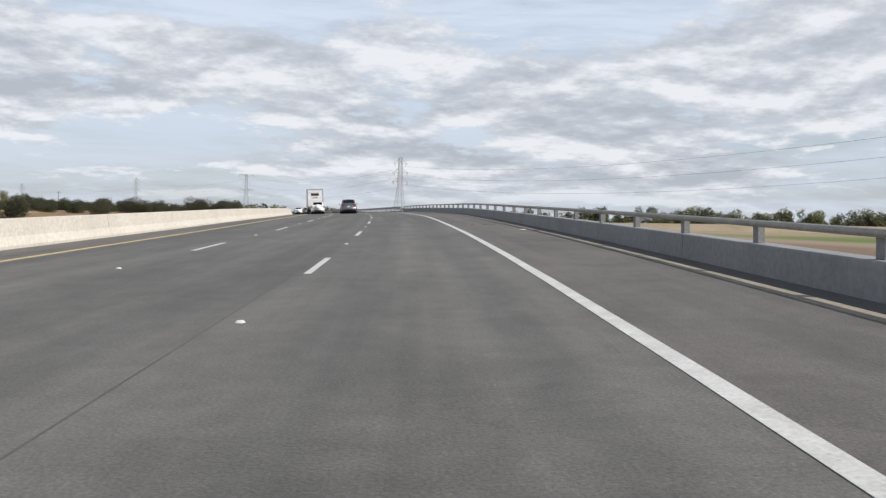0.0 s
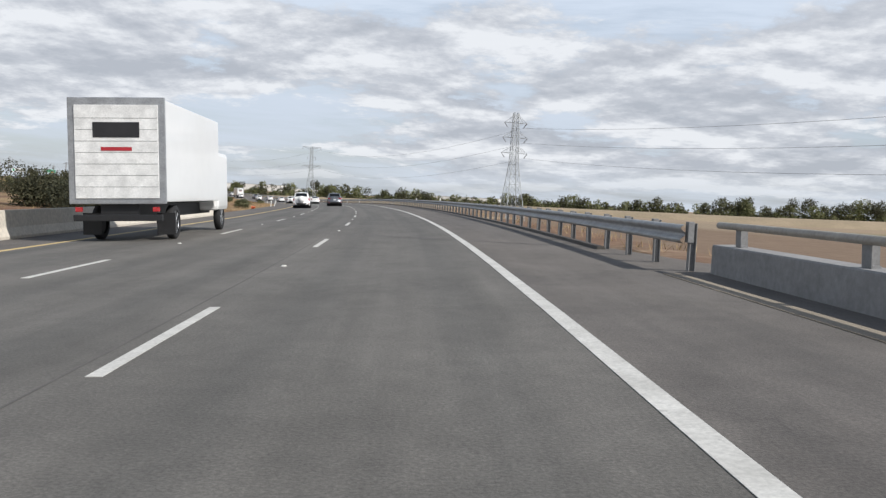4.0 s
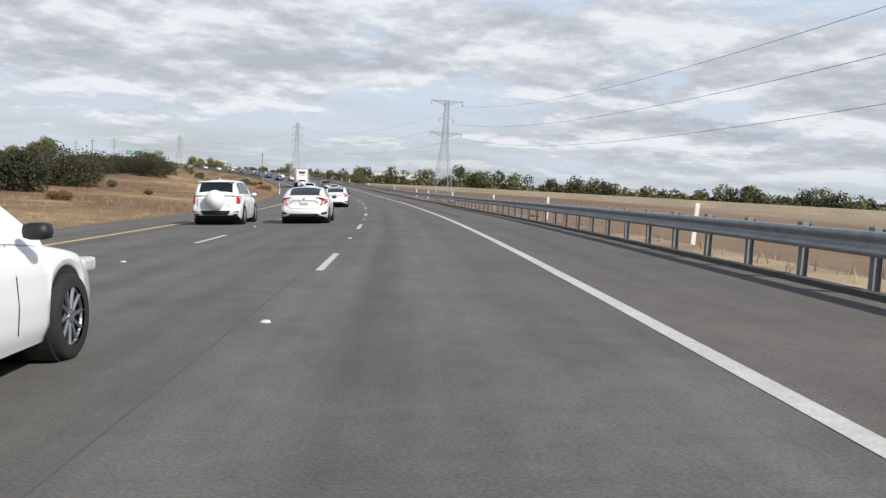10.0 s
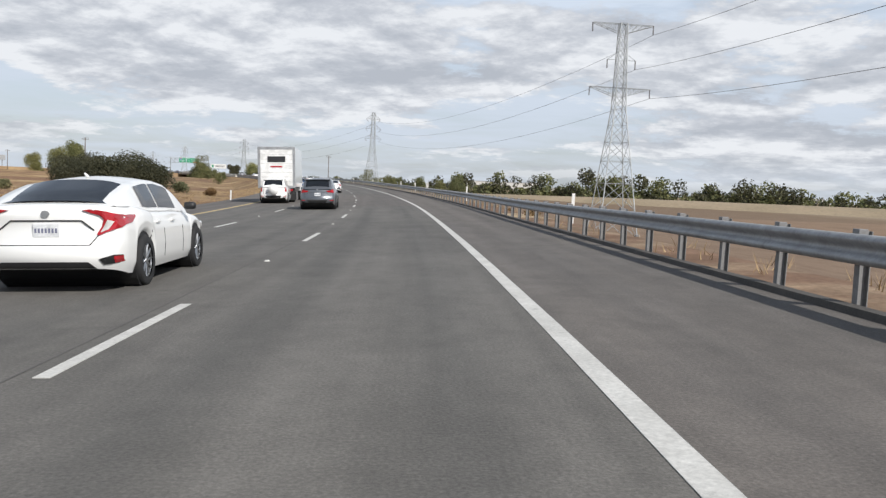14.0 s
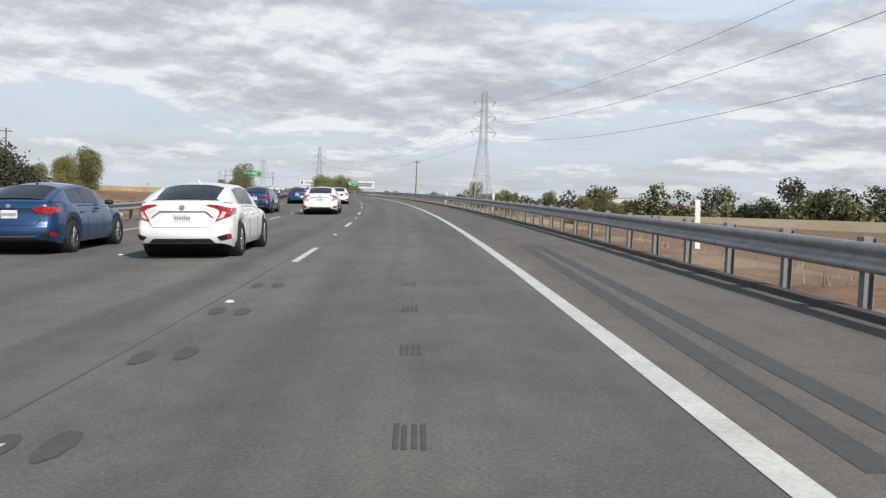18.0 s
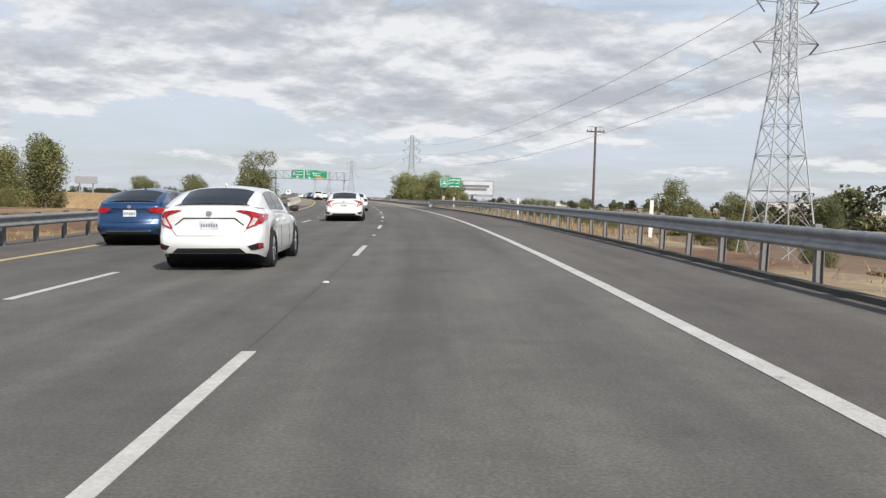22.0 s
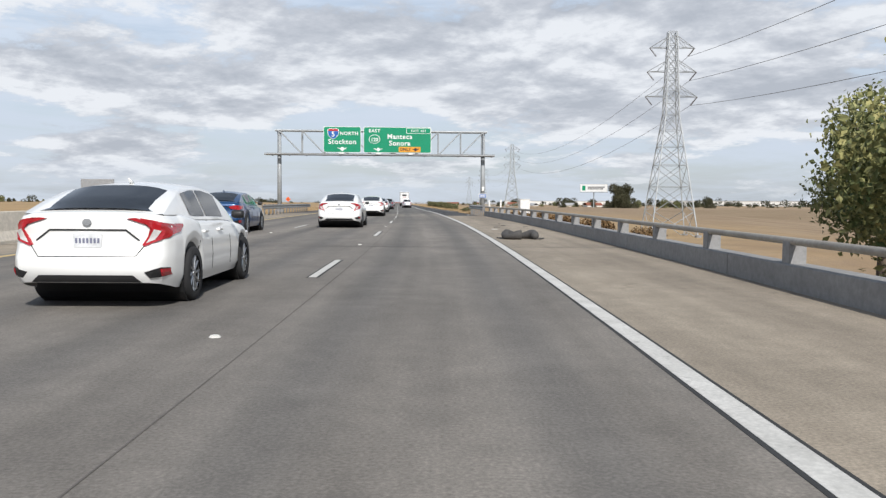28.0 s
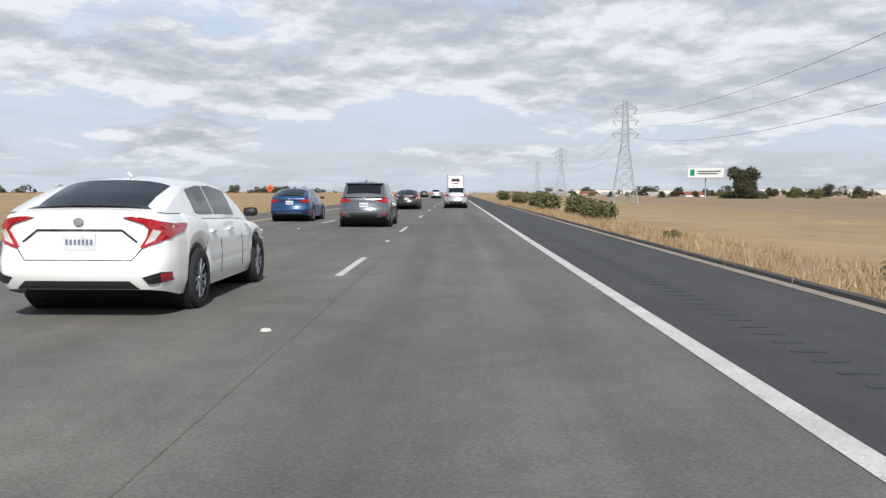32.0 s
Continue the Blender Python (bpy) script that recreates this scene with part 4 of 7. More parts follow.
def gantry():
    s, lo, hi = 860.0, 5.45, 7.65
    m = at(s, 0.0, tilt=False)
    root = thing("sign_gantry", "galvanised truss gantry over the freeway carrying two green signs", "sign gantry", m)
    xl, xr = -14.7, 4.5
    for x in (xl, xr):
        bm = rod(bmesh.new(), (x, 0.0, -0.6), (x, 0.0, hi), 0.21, 16, 0.19)
        p = part("column", bm, TOWER, root, smooth=True)
        base = bx(x - 0.4, x + 0.4, -0.4, 0.4, -0.62, 0.06 if x > 0 else 0.25, 0.03)
        part("footing", base, CONCRETE, root)
    for z in (lo, hi):
        for y in (-0.35, 0.35):
            part("chord", rod(bmesh.new(), (xl - 0.35 - (1.0 if z == lo else 0), y, z), (xr + 0.35 + (0.75 if z == lo else 0), y, z), 0.095, 8), TOWER, root)
    n = 9
    xs = [xl + (xr - xl) * k / n for k in range(n + 1)]
    for k, x in enumerate(xs):
        for y in (-0.35, 0.35):
            part("upright", rod(bmesh.new(), (x, y, lo), (x, y, hi), 0.06, 6), TOWER, root)
        part("cross_tie", rod(bmesh.new(), (x, -0.35, hi), (x, 0.35, hi), 0.035, 6), TOWER, root)
        if k < n:
            z0, z1 = (hi, lo) if k < n / 2 else (lo, hi)
            for y in (-0.35, 0.35):
                part("diagonal", rod(bmesh.new(), (x, y, z0), (xs[k + 1], y, z1), 0.055, 6), TOWER, root)
    # walkway brackets and grating under the signs
    for k in range(14):
        x = xl - 0.6 + k * (xr - xl + 1.4) / 13
        part("walkway_bracket", bx(x - 0.03, x + 0.03, -1.25, 0.1, lo - 0.17, lo - 0.09), GALV_POST, root)
    part("walkway", bx(xl - 1.2, xr + 1.0, -1.15, -0.55, lo - 0.09, lo - 0.05), GALV_POST, root)
    part("walkway_rail", rod(bmesh.new(), (xl - 1.2, -1.15, lo + 0.02), (xr + 1.0, -1.15, lo + 0.02), 0.03, 6), GALV_POST, root)
    face = -0.50
    # first sign
    z0, h = 5.62, 2.42
    c = z0 + h / 2
    a = panel(root, "north_sign", -8.78, c, 3.5, h, "green sign with a blue and red shield", back=face)
    b = panel(root, "east_sign", -3.62, c, 6.36, h, "green sign with an exit tab and an orange panel", back=face)
    F = -0.012
    shield = [(-0.46, 0.36), (-0.23, 0.42), (0, 0.38), (0.23, 0.42), (0.46, 0.36), (0.50, 0.08), (0.40, -0.22), (0.20, -0.42), (0, -0.52), (-0.20, -0.42), (-0.40, -0.22), (-0.50, 0.08)]
    part("shield_rim", outline([(x * 1.1, z * 1.1) for x, z in shield]), SIGN_WHITE, a, m=Matrix.Translation((-0.85, F * 0.2, 0.58)))
    part("shield", outline(shield), SIGN_BLUE, a, "blue shield", m=Matrix.Translation((-0.85, F * 0.9, 0.58)))
    part("shield_top", outline([(-0.45, 0.36), (-0.23, 0.41), (0, 0.375), (0.23, 0.41), (0.45, 0.36), (0.47, 0.2), (-0.47, 0.2)]), SIGN_RED, a, m=Matrix.Translation((-0.85, F * 1.5, 0.58)))
    letters("5", 0.66, SIGN_WHITE, a, Matrix.Translation((-0.85, F * 1.9, 0.47)) @ UP)
    letters("NORTH", 0.44, SIGN_WHITE, a, Matrix.Translation((0.63, F, 0.55)) @ UP, spread=1.18)
    letters("Stockton", 0.66, SIGN_WHITE, a, Matrix.Translation((0.0, F, -0.22)) @ UP, spread=1.1)
    part("arrow", outline(ARROW), SIGN_WHITE, a, m=Matrix.Translation((0.0, 0, -0.84)) @ Matrix.Diagonal((1.35, 1, 0.9, 1)))
    letters("EAST", 0.42, SIGN_WHITE, b, Matrix.Translation((-2.15, F, 0.83)) @ UP, spread=1.2)
    ring = [(0.48 * math.cos(k * math.pi / 12), 0.42 * math.sin(k * math.pi / 12) * (1.0 if math.sin(k * math.pi / 12) > -0.2 else 0.8)) for k in range(24)]
    part("route_rim", outline([(x * 1.12, z * 1.12) for x, z in ring]), SIGN_WHITE, b, m=Matrix.Translation((-2.15, F * 0.2, 0.02)))
    part("route_plate", outline(ring), SIGN_GREEN, b, m=Matrix.Translation((-2.15, F * 0.9, 0.02)))
    letters("120", 0.46, SIGN_WHITE, b, Matrix.Translation((-2.15, F * 1.4, 0.0)) @ UP)
    letters("Manteca", 0.64, SIGN_WHITE, b, Matrix.Translation((0.22, F, 0.30)) @ UP, spread=1.1)
    letters("Sonora", 0.64, SIGN_WHITE, b, Matrix.Translation((0.22, F, -0.32)) @ UP, spread=1.1)
    part("arrow", outline(ARROW), SIGN_WHITE, b, m=Matrix.Translation((-1.8, 0, -0.88)) @ Matrix.Diagonal((1.25, 1, 0.8, 1)))
    t = part("exit_tab", rounded(2.3, 0.52, 0.1, 0.006), SIGN_WHITE, b, "white bordered exit tab", m=Matrix.Translation((1.98, F * 0.8, 0.87)))
    part("tab_face", rounded(2.22, 0.45, 0.08, 0.004), SIGN_GREEN, t, m=Matrix.Translation((0, -0.005, 0)))
    letters("EXIT 461", 0.34, SIGN_WHITE, b, Matrix.Translation((1.98, F * 1.8, 0.86)) @ UP, spread=1.12, bold=0.003)
    o = part("only_panel", rounded(2.05, 0.5, 0.05, 0.006), SIGN_ORANGE, b, "orange panel", m=Matrix.Translation((1.15, F * 0.8, -0.88)))
    letters("ONLY", 0.36, BLACK, o, Matrix.Translation((-0.4, -0.006, 0)) @ UP, spread=1.1)
    part("arrow", outline(ARROW), BLACK, o, m=Matrix.Translation((0.55, -0.002, 0.02)) @ Matrix.Diagonal((1.1, 1, 0.7, 1)))
    for x in (-8.8, -5.4, -2.4):
        part("sign_lamp", bx(x - 0.22, x + 0.22, -1.3, -1.0, lo - 0.02, lo + 0.14, 0.03), WHITE, root)
    # small plates on the right column
    e = part("end_plate", rounded(0.72, 0.4, 0.05, 0.02), SIGN_WHITE, root, "blue plate reading END", m=Matrix.Translation((xr - 0.02, -0.27, 1.65)))
    part("plate_face", rounded(0.66, 0.34, 0.04, 0.004), SIGN_BLUE, e, m=Matrix.Translation((0, -0.005, 0)))
    letters("END", 0.27, SIGN_WHITE, e, Matrix.Translation((0, -0.008, 0)) @ UP, spread=1.1)
    part("column_box", bx(xr - 0.12, xr + 0.12, -0.36, -0.2, 2.1, 2.5, 0.02), WHITE, root)


gantry()


def city_sign():
    s = 707.7
    m = at(s, 4.87, tilt=False)
    z0 = land(s, 4.87) - m.translation.z
    root = thing("city_limit_sign", "green city limit sign with a round seal on two timber posts", "road sign", m)
    for x in (-0.93, 0.78):
        part("post", bx(x - 0.07, x + 0.07, 0.02, 0.16, z0 - 0.4, 2.35, 0.01), WOOD_POST, root)
    f = panel(root, "sign_face", 0.0, 2.79, 2.36, 1.16, "green face", r=0.04)
    F = -0.014
    rings = lambda r: [(r * math.cos(k * math.pi / 16), r * math.sin(k * math.pi / 16)) for k in range(32)]
    part("seal_rim", outline(rings(0.50)), SIGN_WHITE, f, "round white seal", m=Matrix.Translation((-0.70, -0.001, 0.02)))
    part("seal_band", outline(rings(0.46)), SIGN_GREEN, f, m=Matrix.Translation((-0.70, -0.004, 0.02)))
    part("seal_ring", outline(rings(0.34)), SIGN_WHITE, f, m=Matrix.Translation((-0.70, -0.007, 0.02)))
    part("seal_centre", outline(rings(0.31)), SIGN_GREEN, f, m=Matrix.Translation((-0.70, -0.010, 0.02)))
    for pts in ([(-0.26, -0.12), (0.0, -0.02), (0.26, -0.12), (0.18, -0.22), (0, -0.14), (-0.18, -0.22)], [(-0.05, 0.0), (0.05, 0.0), (0.14, 0.2), (0.0, 0.12), (-0.14, 0.2)]):
        part("seal_mark", outline(pts), SIGN_WHITE, f, m=Matrix.Translation((-0.70, -0.013, 0.02)))
    letters("Lathrop", 0.37, SIGN_WHITE, f, Matrix.Translation((0.46, F, 0.33)) @ UP, spread=1.05, bold=0.01)
    letters("CITY  LIMIT", 0.215, SIGN_WHITE, f, Matrix.Translation((0.46, F, -0.06)) @ UP, spread=1.12, bold=0.006)
    for x, w in ((-0.02, 0.18), (0.24, 0.26), (0.64, 0.26), (0.88, 0.14)):
        part("line_of_writing", bx(x - w / 2, x + w / 2, F - 0.004, F + 0.002, -0.45, -0.35), SIGN_WHITE, f)


city_sign()


def object_marker(s, d, label):
    m = at(s, d, tilt=False)
    root = thing("object_marker", label, "marker post", m)
    z0 = land(s, d) - m.translation.z
    part("stake", bx(-0.03, 0.03, 0.02, 0.06, z0 - 0.2, 1.0), GALV_POST, root)
    part("plate", rounded(0.24, 0.58, 0.05, 0.012), WHITE, root, m=Matrix.Translation((0, 0, 1.0)))
    part("yellow_face", rounded(0.17, 0.44, 0.03, 0.008), AMBER, root, "yellow reflective face", m=Matrix.Translation((0, -0.008, 0.98)))


object_marker(714, 4.9, "white marker with a yellow face at the bridge's end")


def mile_marker(s, d, label="white milepost with black figures behind the guardrail"):
    m = at(s, d, tilt=False)
    root = thing("milepost", label, "milepost", m)
    z0 = land(s, d) - m.translation.z
    part("stake", bx(-0.03, 0.03, 0.02, 0.05, z0 - 0.2, 1.1), GALV_POST, root)
    p = part("plate", rounded(0.22, 0.62, 0.03, 0.012), WHITE, root, m=Matrix.Translation((0, 0, 0.85)))
    for z, w in ((0.22, 0.1), (-0.09, 0.06), (-0.2, 0.1)):
        part("figure", bx(-w / 2, w / 2, -0.009, -0.003, z - 0.022, z + 0.022), BLACK, p)
    letters("SJ", 0.15, BLACK, p, Matrix.Translation((0, -0.014, 0.07)) @ UP, "lettering", 1.0, 0.003)


mile_marker(485.9, 4.9)
mile_marker(704, -14.6, "white milepost with black figures behind the median rail")


def cabinet():
    m = at(853.4, 7.6, tilt=False)
    m.translation.z = land(853.4, 7.6)
    root = thing("utility_cabinet", "tall white metal utility cabinet on a concrete pad", "utility cabinet", m)
    part("pad", bx(-0.6, 0.6, -0.5, 0.5, -0.2, 0.12, 0.02), CONCRETE, root)
    part("body", bx(-0.42, 0.42, -0.32, 0.32, 0.12, 2.1, 0.02), WHITE, root)
    part("roof", bx(-0.46, 0.46, -0.36, 0.36, 2.1, 2.16, 0.015), WHITE, root)
    d = part("door", bx(-0.36, 0.36, -0.335, -0.322, 0.2, 2.02, 0.004), SIGN_WHITE, root)
    part("handle", bx(-0.30, -0.27, -0.35, -0.335, 1.0, 1.2), GALV_POST, d)


cabinet()


def diamond(s, d, label):
    m = at(s, d, tilt=False)
    z0 = land(s, d) - m.translation.z
    root = thing("work_sign", label, "road sign", m, "orange signs of the road works")
    for x in (-0.25, 0.25):
        part("stand_leg", rod(bmesh.new(), (x * 2, 0.1, z0), (x * 0.3, 0.06, z0 + 1.1), 0.03, 6), GALV_POST, root)
    part("mast", rod(bmesh.new(), (0, 0.06, z0 + 0.9), (0, 0.06, z0 + 2.3), 0.03, 6), GALV_POST, root)
    q = part("face", rounded(1.1, 1.1, 0.06, 0.015), ORANGE, root, m=Matrix.Translation((0, 0, z0 + 2.1)) @ pose(0, 0, 0, 0, 45, 0))
    for z, w in ((0.2, 0.5), (0.0, 0.7), (-0.2, 0.5)):
        part("line_of_writing", bx(-w / 2, w / 2, -0.02, -0.012, z0 + 2.1 + z - 0.05, z0 + 2.1 + z + 0.05), BLACK, root)


diamond(1060, -18.4, "orange diamond road-works sign on a stand in the median")
diamond(1042, -37.0, "orange diamond sign in the dry grass")


def cone(s, d):
    m = Matrix.Translation((*R(s, d)[:2], land(s, d) + 0.02))
    root = thing("traffic_cone", "orange traffic cone lying near the median edge", "traffic cone", m @ pose(0, 0, 0.12, 78, 0, 40))
    part("cone_body", rod(bmesh.new(), (0, 0, 0), (0, 0, 0.7), 0.16, 14, 0.035), ORANGE, root, smooth=True)
    part("base", bx(-0.19, 0.19, -0.19, 0.19, -0.03, 0.0, 0.01), ORANGE, root)


cone(203, -14.0)


PALE_BOARD = material("faded_billboard", (0.62, 0.64, 0.66), 0.7, second=(0.52, 0.54, 0.57), scale=0.6)


def billboard(x, y, yaw, w, h, z0, label, face, back=False):
    root = thing("billboard", label, "billboard", Matrix.Translation((x, y, z0)) @ pose(0, 0, 0, 0, 0, yaw))
    foot = -9.0
    for px in ((-w * 0.3, w * 0.3) if back else (0,)):
        part("column", rod(bmesh.new(), (px, 0.6, foot), (px, 0.6, h), 0.3, 10), TOWER, root)
    part("frame", bx(-w / 2, w / 2, 0.0, 0.35, 0, h, 0.03), ALU, root)
    f = part("poster", bx(-w / 2 + 0.15, w / 2 - 0.15, -0.03, 0.0, 0.15, h - 0.15), face, root)
    part("catwalk", bx(-w / 2, w / 2, -1.0, 0.0, -0.2, -0.1), GALV_POST, root)
    if not back:
        part("picture", bx(-w * 0.42, -w * 0.3, -0.05, -0.03, h * 0.2, h * 0.8), SIGN_GREEN, root)
        for z, a, b in ((0.62, -0.22, 0.40), (0.40, -0.22, 0.34)):
            part("line_of_writing", bx(w * a, w * b, -0.05, -0.03, h * z - 0.25, h * z + 0.25), BLACK if face == SIGN_WHITE else GALV_POST, root)
    return root


billboard(-618, 1055, 31, 15.0, 4.4, 8.2, "white roadside billboard on one steel column", SIGN_WHITE)
billboard(-574, 773, 50, 9.5, 3.2, 5.0, "grey back of an old two-column billboard", ALU, True)
billboard(-308, 704, 31, 8.6, 2.9, 2.6, "pale grey billboard with a wide advert", PALE_BOARD)


def tyre_strip():
    """A shed lorry tyre lying on the shoulder."""
    m = at(804.3, 0.9)
    root = thing("shed_tyre", "torn black lorry tyre lying on the bridge shoulder", "tyre", m)
    bm = bmesh.new()
    prof = [(0.12 * math.cos(a), 0.10 + 0.1 * math.sin(a)) for a in [k * math.pi / 5 for k in range(10)]]
    st = []
    for k in range(19):
        a = radians(-30 + k * 300 / 18)
        rx, ry = 0.46, 0.33
        st.append((lambda a: (lambda r, h: Vector(((rx + r) * math.cos(a), (ry + r) * math.sin(a), h * (1.2 + 0.3 * math.sin(3 * a))))))(a))
    sweep(bm, prof, st)
    bmesh.ops.recalc_face_normals(bm, faces=bm.faces)
    part("carcass", bm, RUBBER, root, smooth=True)
    for k, (x, y, r) in enumerate(((-0.5, 0.2, 20), (0.62, -0.1, 70), (0.3, 0.45, 140))):
        b = bx(-0.2, 0.2, -0.06, 0.06, 0.0, 0.03, 0.01)
        for v in b.verts:
            v.co.z += 0.35 * (v.co.x ** 2)
        part("torn_tread", b, RUBBER, root, m=Matrix.Translation((x, y, 0.005)) @ pose(0, 0, 0, 0, 0, r))


tyre_strip()


def scraps():
    mats = (RUBBER, WHITE, WOOD_POST)
    for s, d, k in ((816.4, 1.58, 0), (814.1, 1.08, 0), (811.8, 0.78, 1), (818.8, 1.65, 0), (846, 2.1, 1), (30.2, 2.6, 0), (31.0, 2.2, 1), (585, 2.4, 1), (607, -1.2, 0), (573.5, 3.6, 1), (815, 2.4, 0), (880, 2.3, 1)):
        bm = bx(-0.16, 0.16, -0.05, 0.05, 0.0, 0.02, 0.006)
        for v in bm.verts:
            v.co.z += 0.8 * v.co.x ** 2 + random.uniform(0, 0.006)
        ob = add("road_debris", mesh_of(bm, "debris"), mats[k], None, ("scrap of black rubber lying on the shoulder", "crumpled scrap of white litter on the shoulder")[k % 2], "debris", "litter on the road")
        ob.matrix_world = at(s, d, 0.004, random.uniform(0, 180)) @ Matrix.Scale(random.uniform(0.55, 0.9), 4)
    bm = bx(-0.2, 0.2, -0.14, 0.14, 0, 0.22, 0.06)
    ob = add("white_bag", mesh_of(bm, "bag", True), WHITE, None, "white rubbish bag slumped against the guardrail posts", "rubbish bag")
    ob.matrix_world = at(548.2, 3.5, -0.25, 20)


scraps()


GROOVE = material("groove_shadowed_asphalt", (0.098, 0.092, 0.085), 0.9, second=(0.08, 0.076, 0.071), scale=4, fine=30)
SEAM = material("worn_seam", (0.075, 0.071, 0.067), 0.85, second=(0.095, 0.089, 0.083), scale=0.7, fine=9)


def marks():
    """Tyre prints, grooves and a repair patch on the carriageway."""
    bm = bmesh.new()
    for k in range(4):
        x = -0.07 + k * 0.046 + random.uniform(-0.004, 0.004)
        box(bm, x - 0.013, x + 0.013, -0.2 - random.uniform(0, 0.07), 0.2 + random.uniform(0, 0.07), 0.0, 0.002)
    quad = mesh_of(bm, "tyre_print")
    bm = bmesh.new()
    bm.faces.new([bm.verts.new((0.085 * math.cos(a) * random.uniform(0.85, 1.1), 0.27 * math.sin(a) * random.uniform(0.85, 1.1), 0.002)) for a in [k * math.pi / 8 for k in range(16)]])
    oval = mesh_of(bm, "tyre_smudge")
    root = thing("tyre_marks", "dark tyre prints on the asphalt", "tyre marks", kind="structure")
    for k in range(14):
        s = 476.8 + 2.42 * k
        for d in (-3.58 - 0.012 * k, -3.23 - 0.018 * k):
            add("tyre_print", oval, FAINT_RUBBER, root).matrix_world = at(s + random.uniform(-0.1, 0.1), d, 0.003, 3)
        add("tyre_print", quad, FAINT_RUBBER, root).matrix_world = at(s + 0.15, -1.53 - 0.014 * k, 0.003)
        if k < 3:
            add("tyre_print", quad, FAINT_RUBBER, root).matrix_world = at(s + 0.2, -1.24, 0.003, 4)
    # flat plates: the shade inside the grooves is put into their darker colour
    notch = mesh_of(bx(-0.13, 0.13, -0.045, 0.045, 0.0, 0.0015), "rumble_groove")
    notch_dark = notch.copy()
    r2 = thing("rumble_strip", "row of short grooves cut along the shoulder", "rumble strip", kind="structure")
    n = 0
    for a, b in ((318, 372), (473, 490), (853, 900)):
        s = a
        while s < b and n < 300:
            d = 0.85 if s > 800 else 0.75 if s < 400 else 0.38 + 0.022 * max(0.0, s - 478)
            # past 800 the tar colour stands in for deeper groove shade
            add("rumble_groove", notch_dark if s > 800 else notch, TAR if s > 800 else GROOVE, r2).matrix_world = at(s, d, 0.002)
            s += 0.42 if s < 400 or s > 800 else 0.3
            n += 1
    strip("asphalt_patch", SHOULDER, steps(440, 477.5, 6), [-10.8, -7.3, -3.7, -0.15], 0.003, label="browner worn stretch of asphalt", category="road patch", thick=0.002)
    line = mesh_of(bx(-0.012, 0.012, -1.0, 1.0, 0.0, 0.003), "seal_line")
    r3 = thing("crack_seals", "thin dark sealed saw cuts in the lane", "road joint", kind="structure")
    for s0, d0, s1, d1 in ((860.1, -5.3, 860.7, -4.4), (860.4, -4.54, 862.1, -4.56), (862.05, -4.8, 861.6, -4.3), (860.4, -2.64, 861.95, -2.66), (860.58, -2.75, 860.35, -1.4), (862.13, -2.55, 862.24, -2.2), (862.1, -6.1, 862.3, -5.4), (861.0, -1.5, 860.3, -0.9), (861.2, -7.6, 860.8, -6.2), (862.6, -1.7, 862.5, -0.9)):
        a, b = R(s0, d0, 0.002), R(s1, d1, 0.002)
        mid = a.lerp(b, 0.45) + Vector((random.uniform(-0.07, 0.07), random.uniform(-0.07, 0.07), 0))
        for e0, e1 in ((a, mid), (mid, b)):
            v = e1 - e0
            add("seal_line", line, TAR, r3).matrix_world = Matrix.Translation((e0 + e1) / 2) @ pose(0, 0, 0, 0, 0, math.degrees(math.atan2(-v.x, v.y))) @ Matrix.Diagonal((1.1, v.length / 2, 1, 1))
    # worn remnants of older paint beside the lane line
    r5 = thing("old_paint", "worn remnants of older white lane paint", "road marking", kind="structure")
    for s0, d0, ln in ((860.4, -3.67, 0.7), (864.6, -3.72, 0.5), (872.0, -3.75, 2.0), (868.6, -3.8, 0.6), (700.4, -3.8, 1.1), (694.5, -4.0, 1.4), (669.5, -4.05, 1.0)):
        for k in range(3):
            q = bx(-0.035, 0.035, 0, ln / 3 * random.uniform(0.5, 0.9), 0.0, 0.003)
            for v in q.verts:
                v.co.x += random.uniform(-0.03, 0.03)
            add("paint_scrap", mesh_of(q, "paint_scrap"), PAINT, r5).matrix_world = at(s0 + k * ln / 3, d0 + random.uniform(-0.03, 0.03), 0.001)
    # rubber streaks and drain covers on the shoulder
    r4 = thing("skid_marks", "dark rubber streaks along the shoulder", "tyre marks", kind="structure")
    for d0, d1 in ((0.47, 0.93), (0.88, 1.24)):
        n = 7
        for k in range(n):
            s0 = 500.5 + k * 2.3
            a = d0 + (d1 - d0) * k / n
            b = d0 + (d1 - d0) * (k + 1) / n
            me = bpy.data.meshes.new("streak")
            me.from_pydata([R(s0, a - 0.1, 0.003), R(s0, a + 0.1, 0.003), R(s0 + 2.3, b + 0.1, 0.003), R(s0 + 2.3, b - 0.1, 0.003)], [], [(0, 1, 2, 3)])
            add("streak", me, FAINT_RUBBER, r4)
    for d, w in ((1.05, 0.1), (1.62, 0.17), (1.95, 0.12)):
        bm = rod(bmesh.new(), (0, 0, 0.0), (0, 0, 0.006), w, 14)
        add("drain_cover", mesh_of(bm, "drain_cover"), TAR, None, "small round dark drain cover in the shoulder", "drain cover", kind="structure").matrix_world = at(38.35, d, 0.001)
    wob = lambda q: 0.22 * noise.noise(Vector((q * 0.6, 3.3, 0)))
    strip("shoulder_patch", DARK_SHOULDER, steps(686, 707, 1), [lambda q: 0.24 + wob(q), 1.2, lambda q: 2.5 + wob(q + 40)], 0.003, label="dark resurfaced stretch of shoulder before the bridge", category="road patch", thick=0.002)
    strip("shoulder_apron", DECK_SIDE, steps(707, 712, 1), [lambda q: 0.12, 1.2, 2.6], 0.003, label="tan concrete apron before the bridge", category="road patch", thick=0.002)
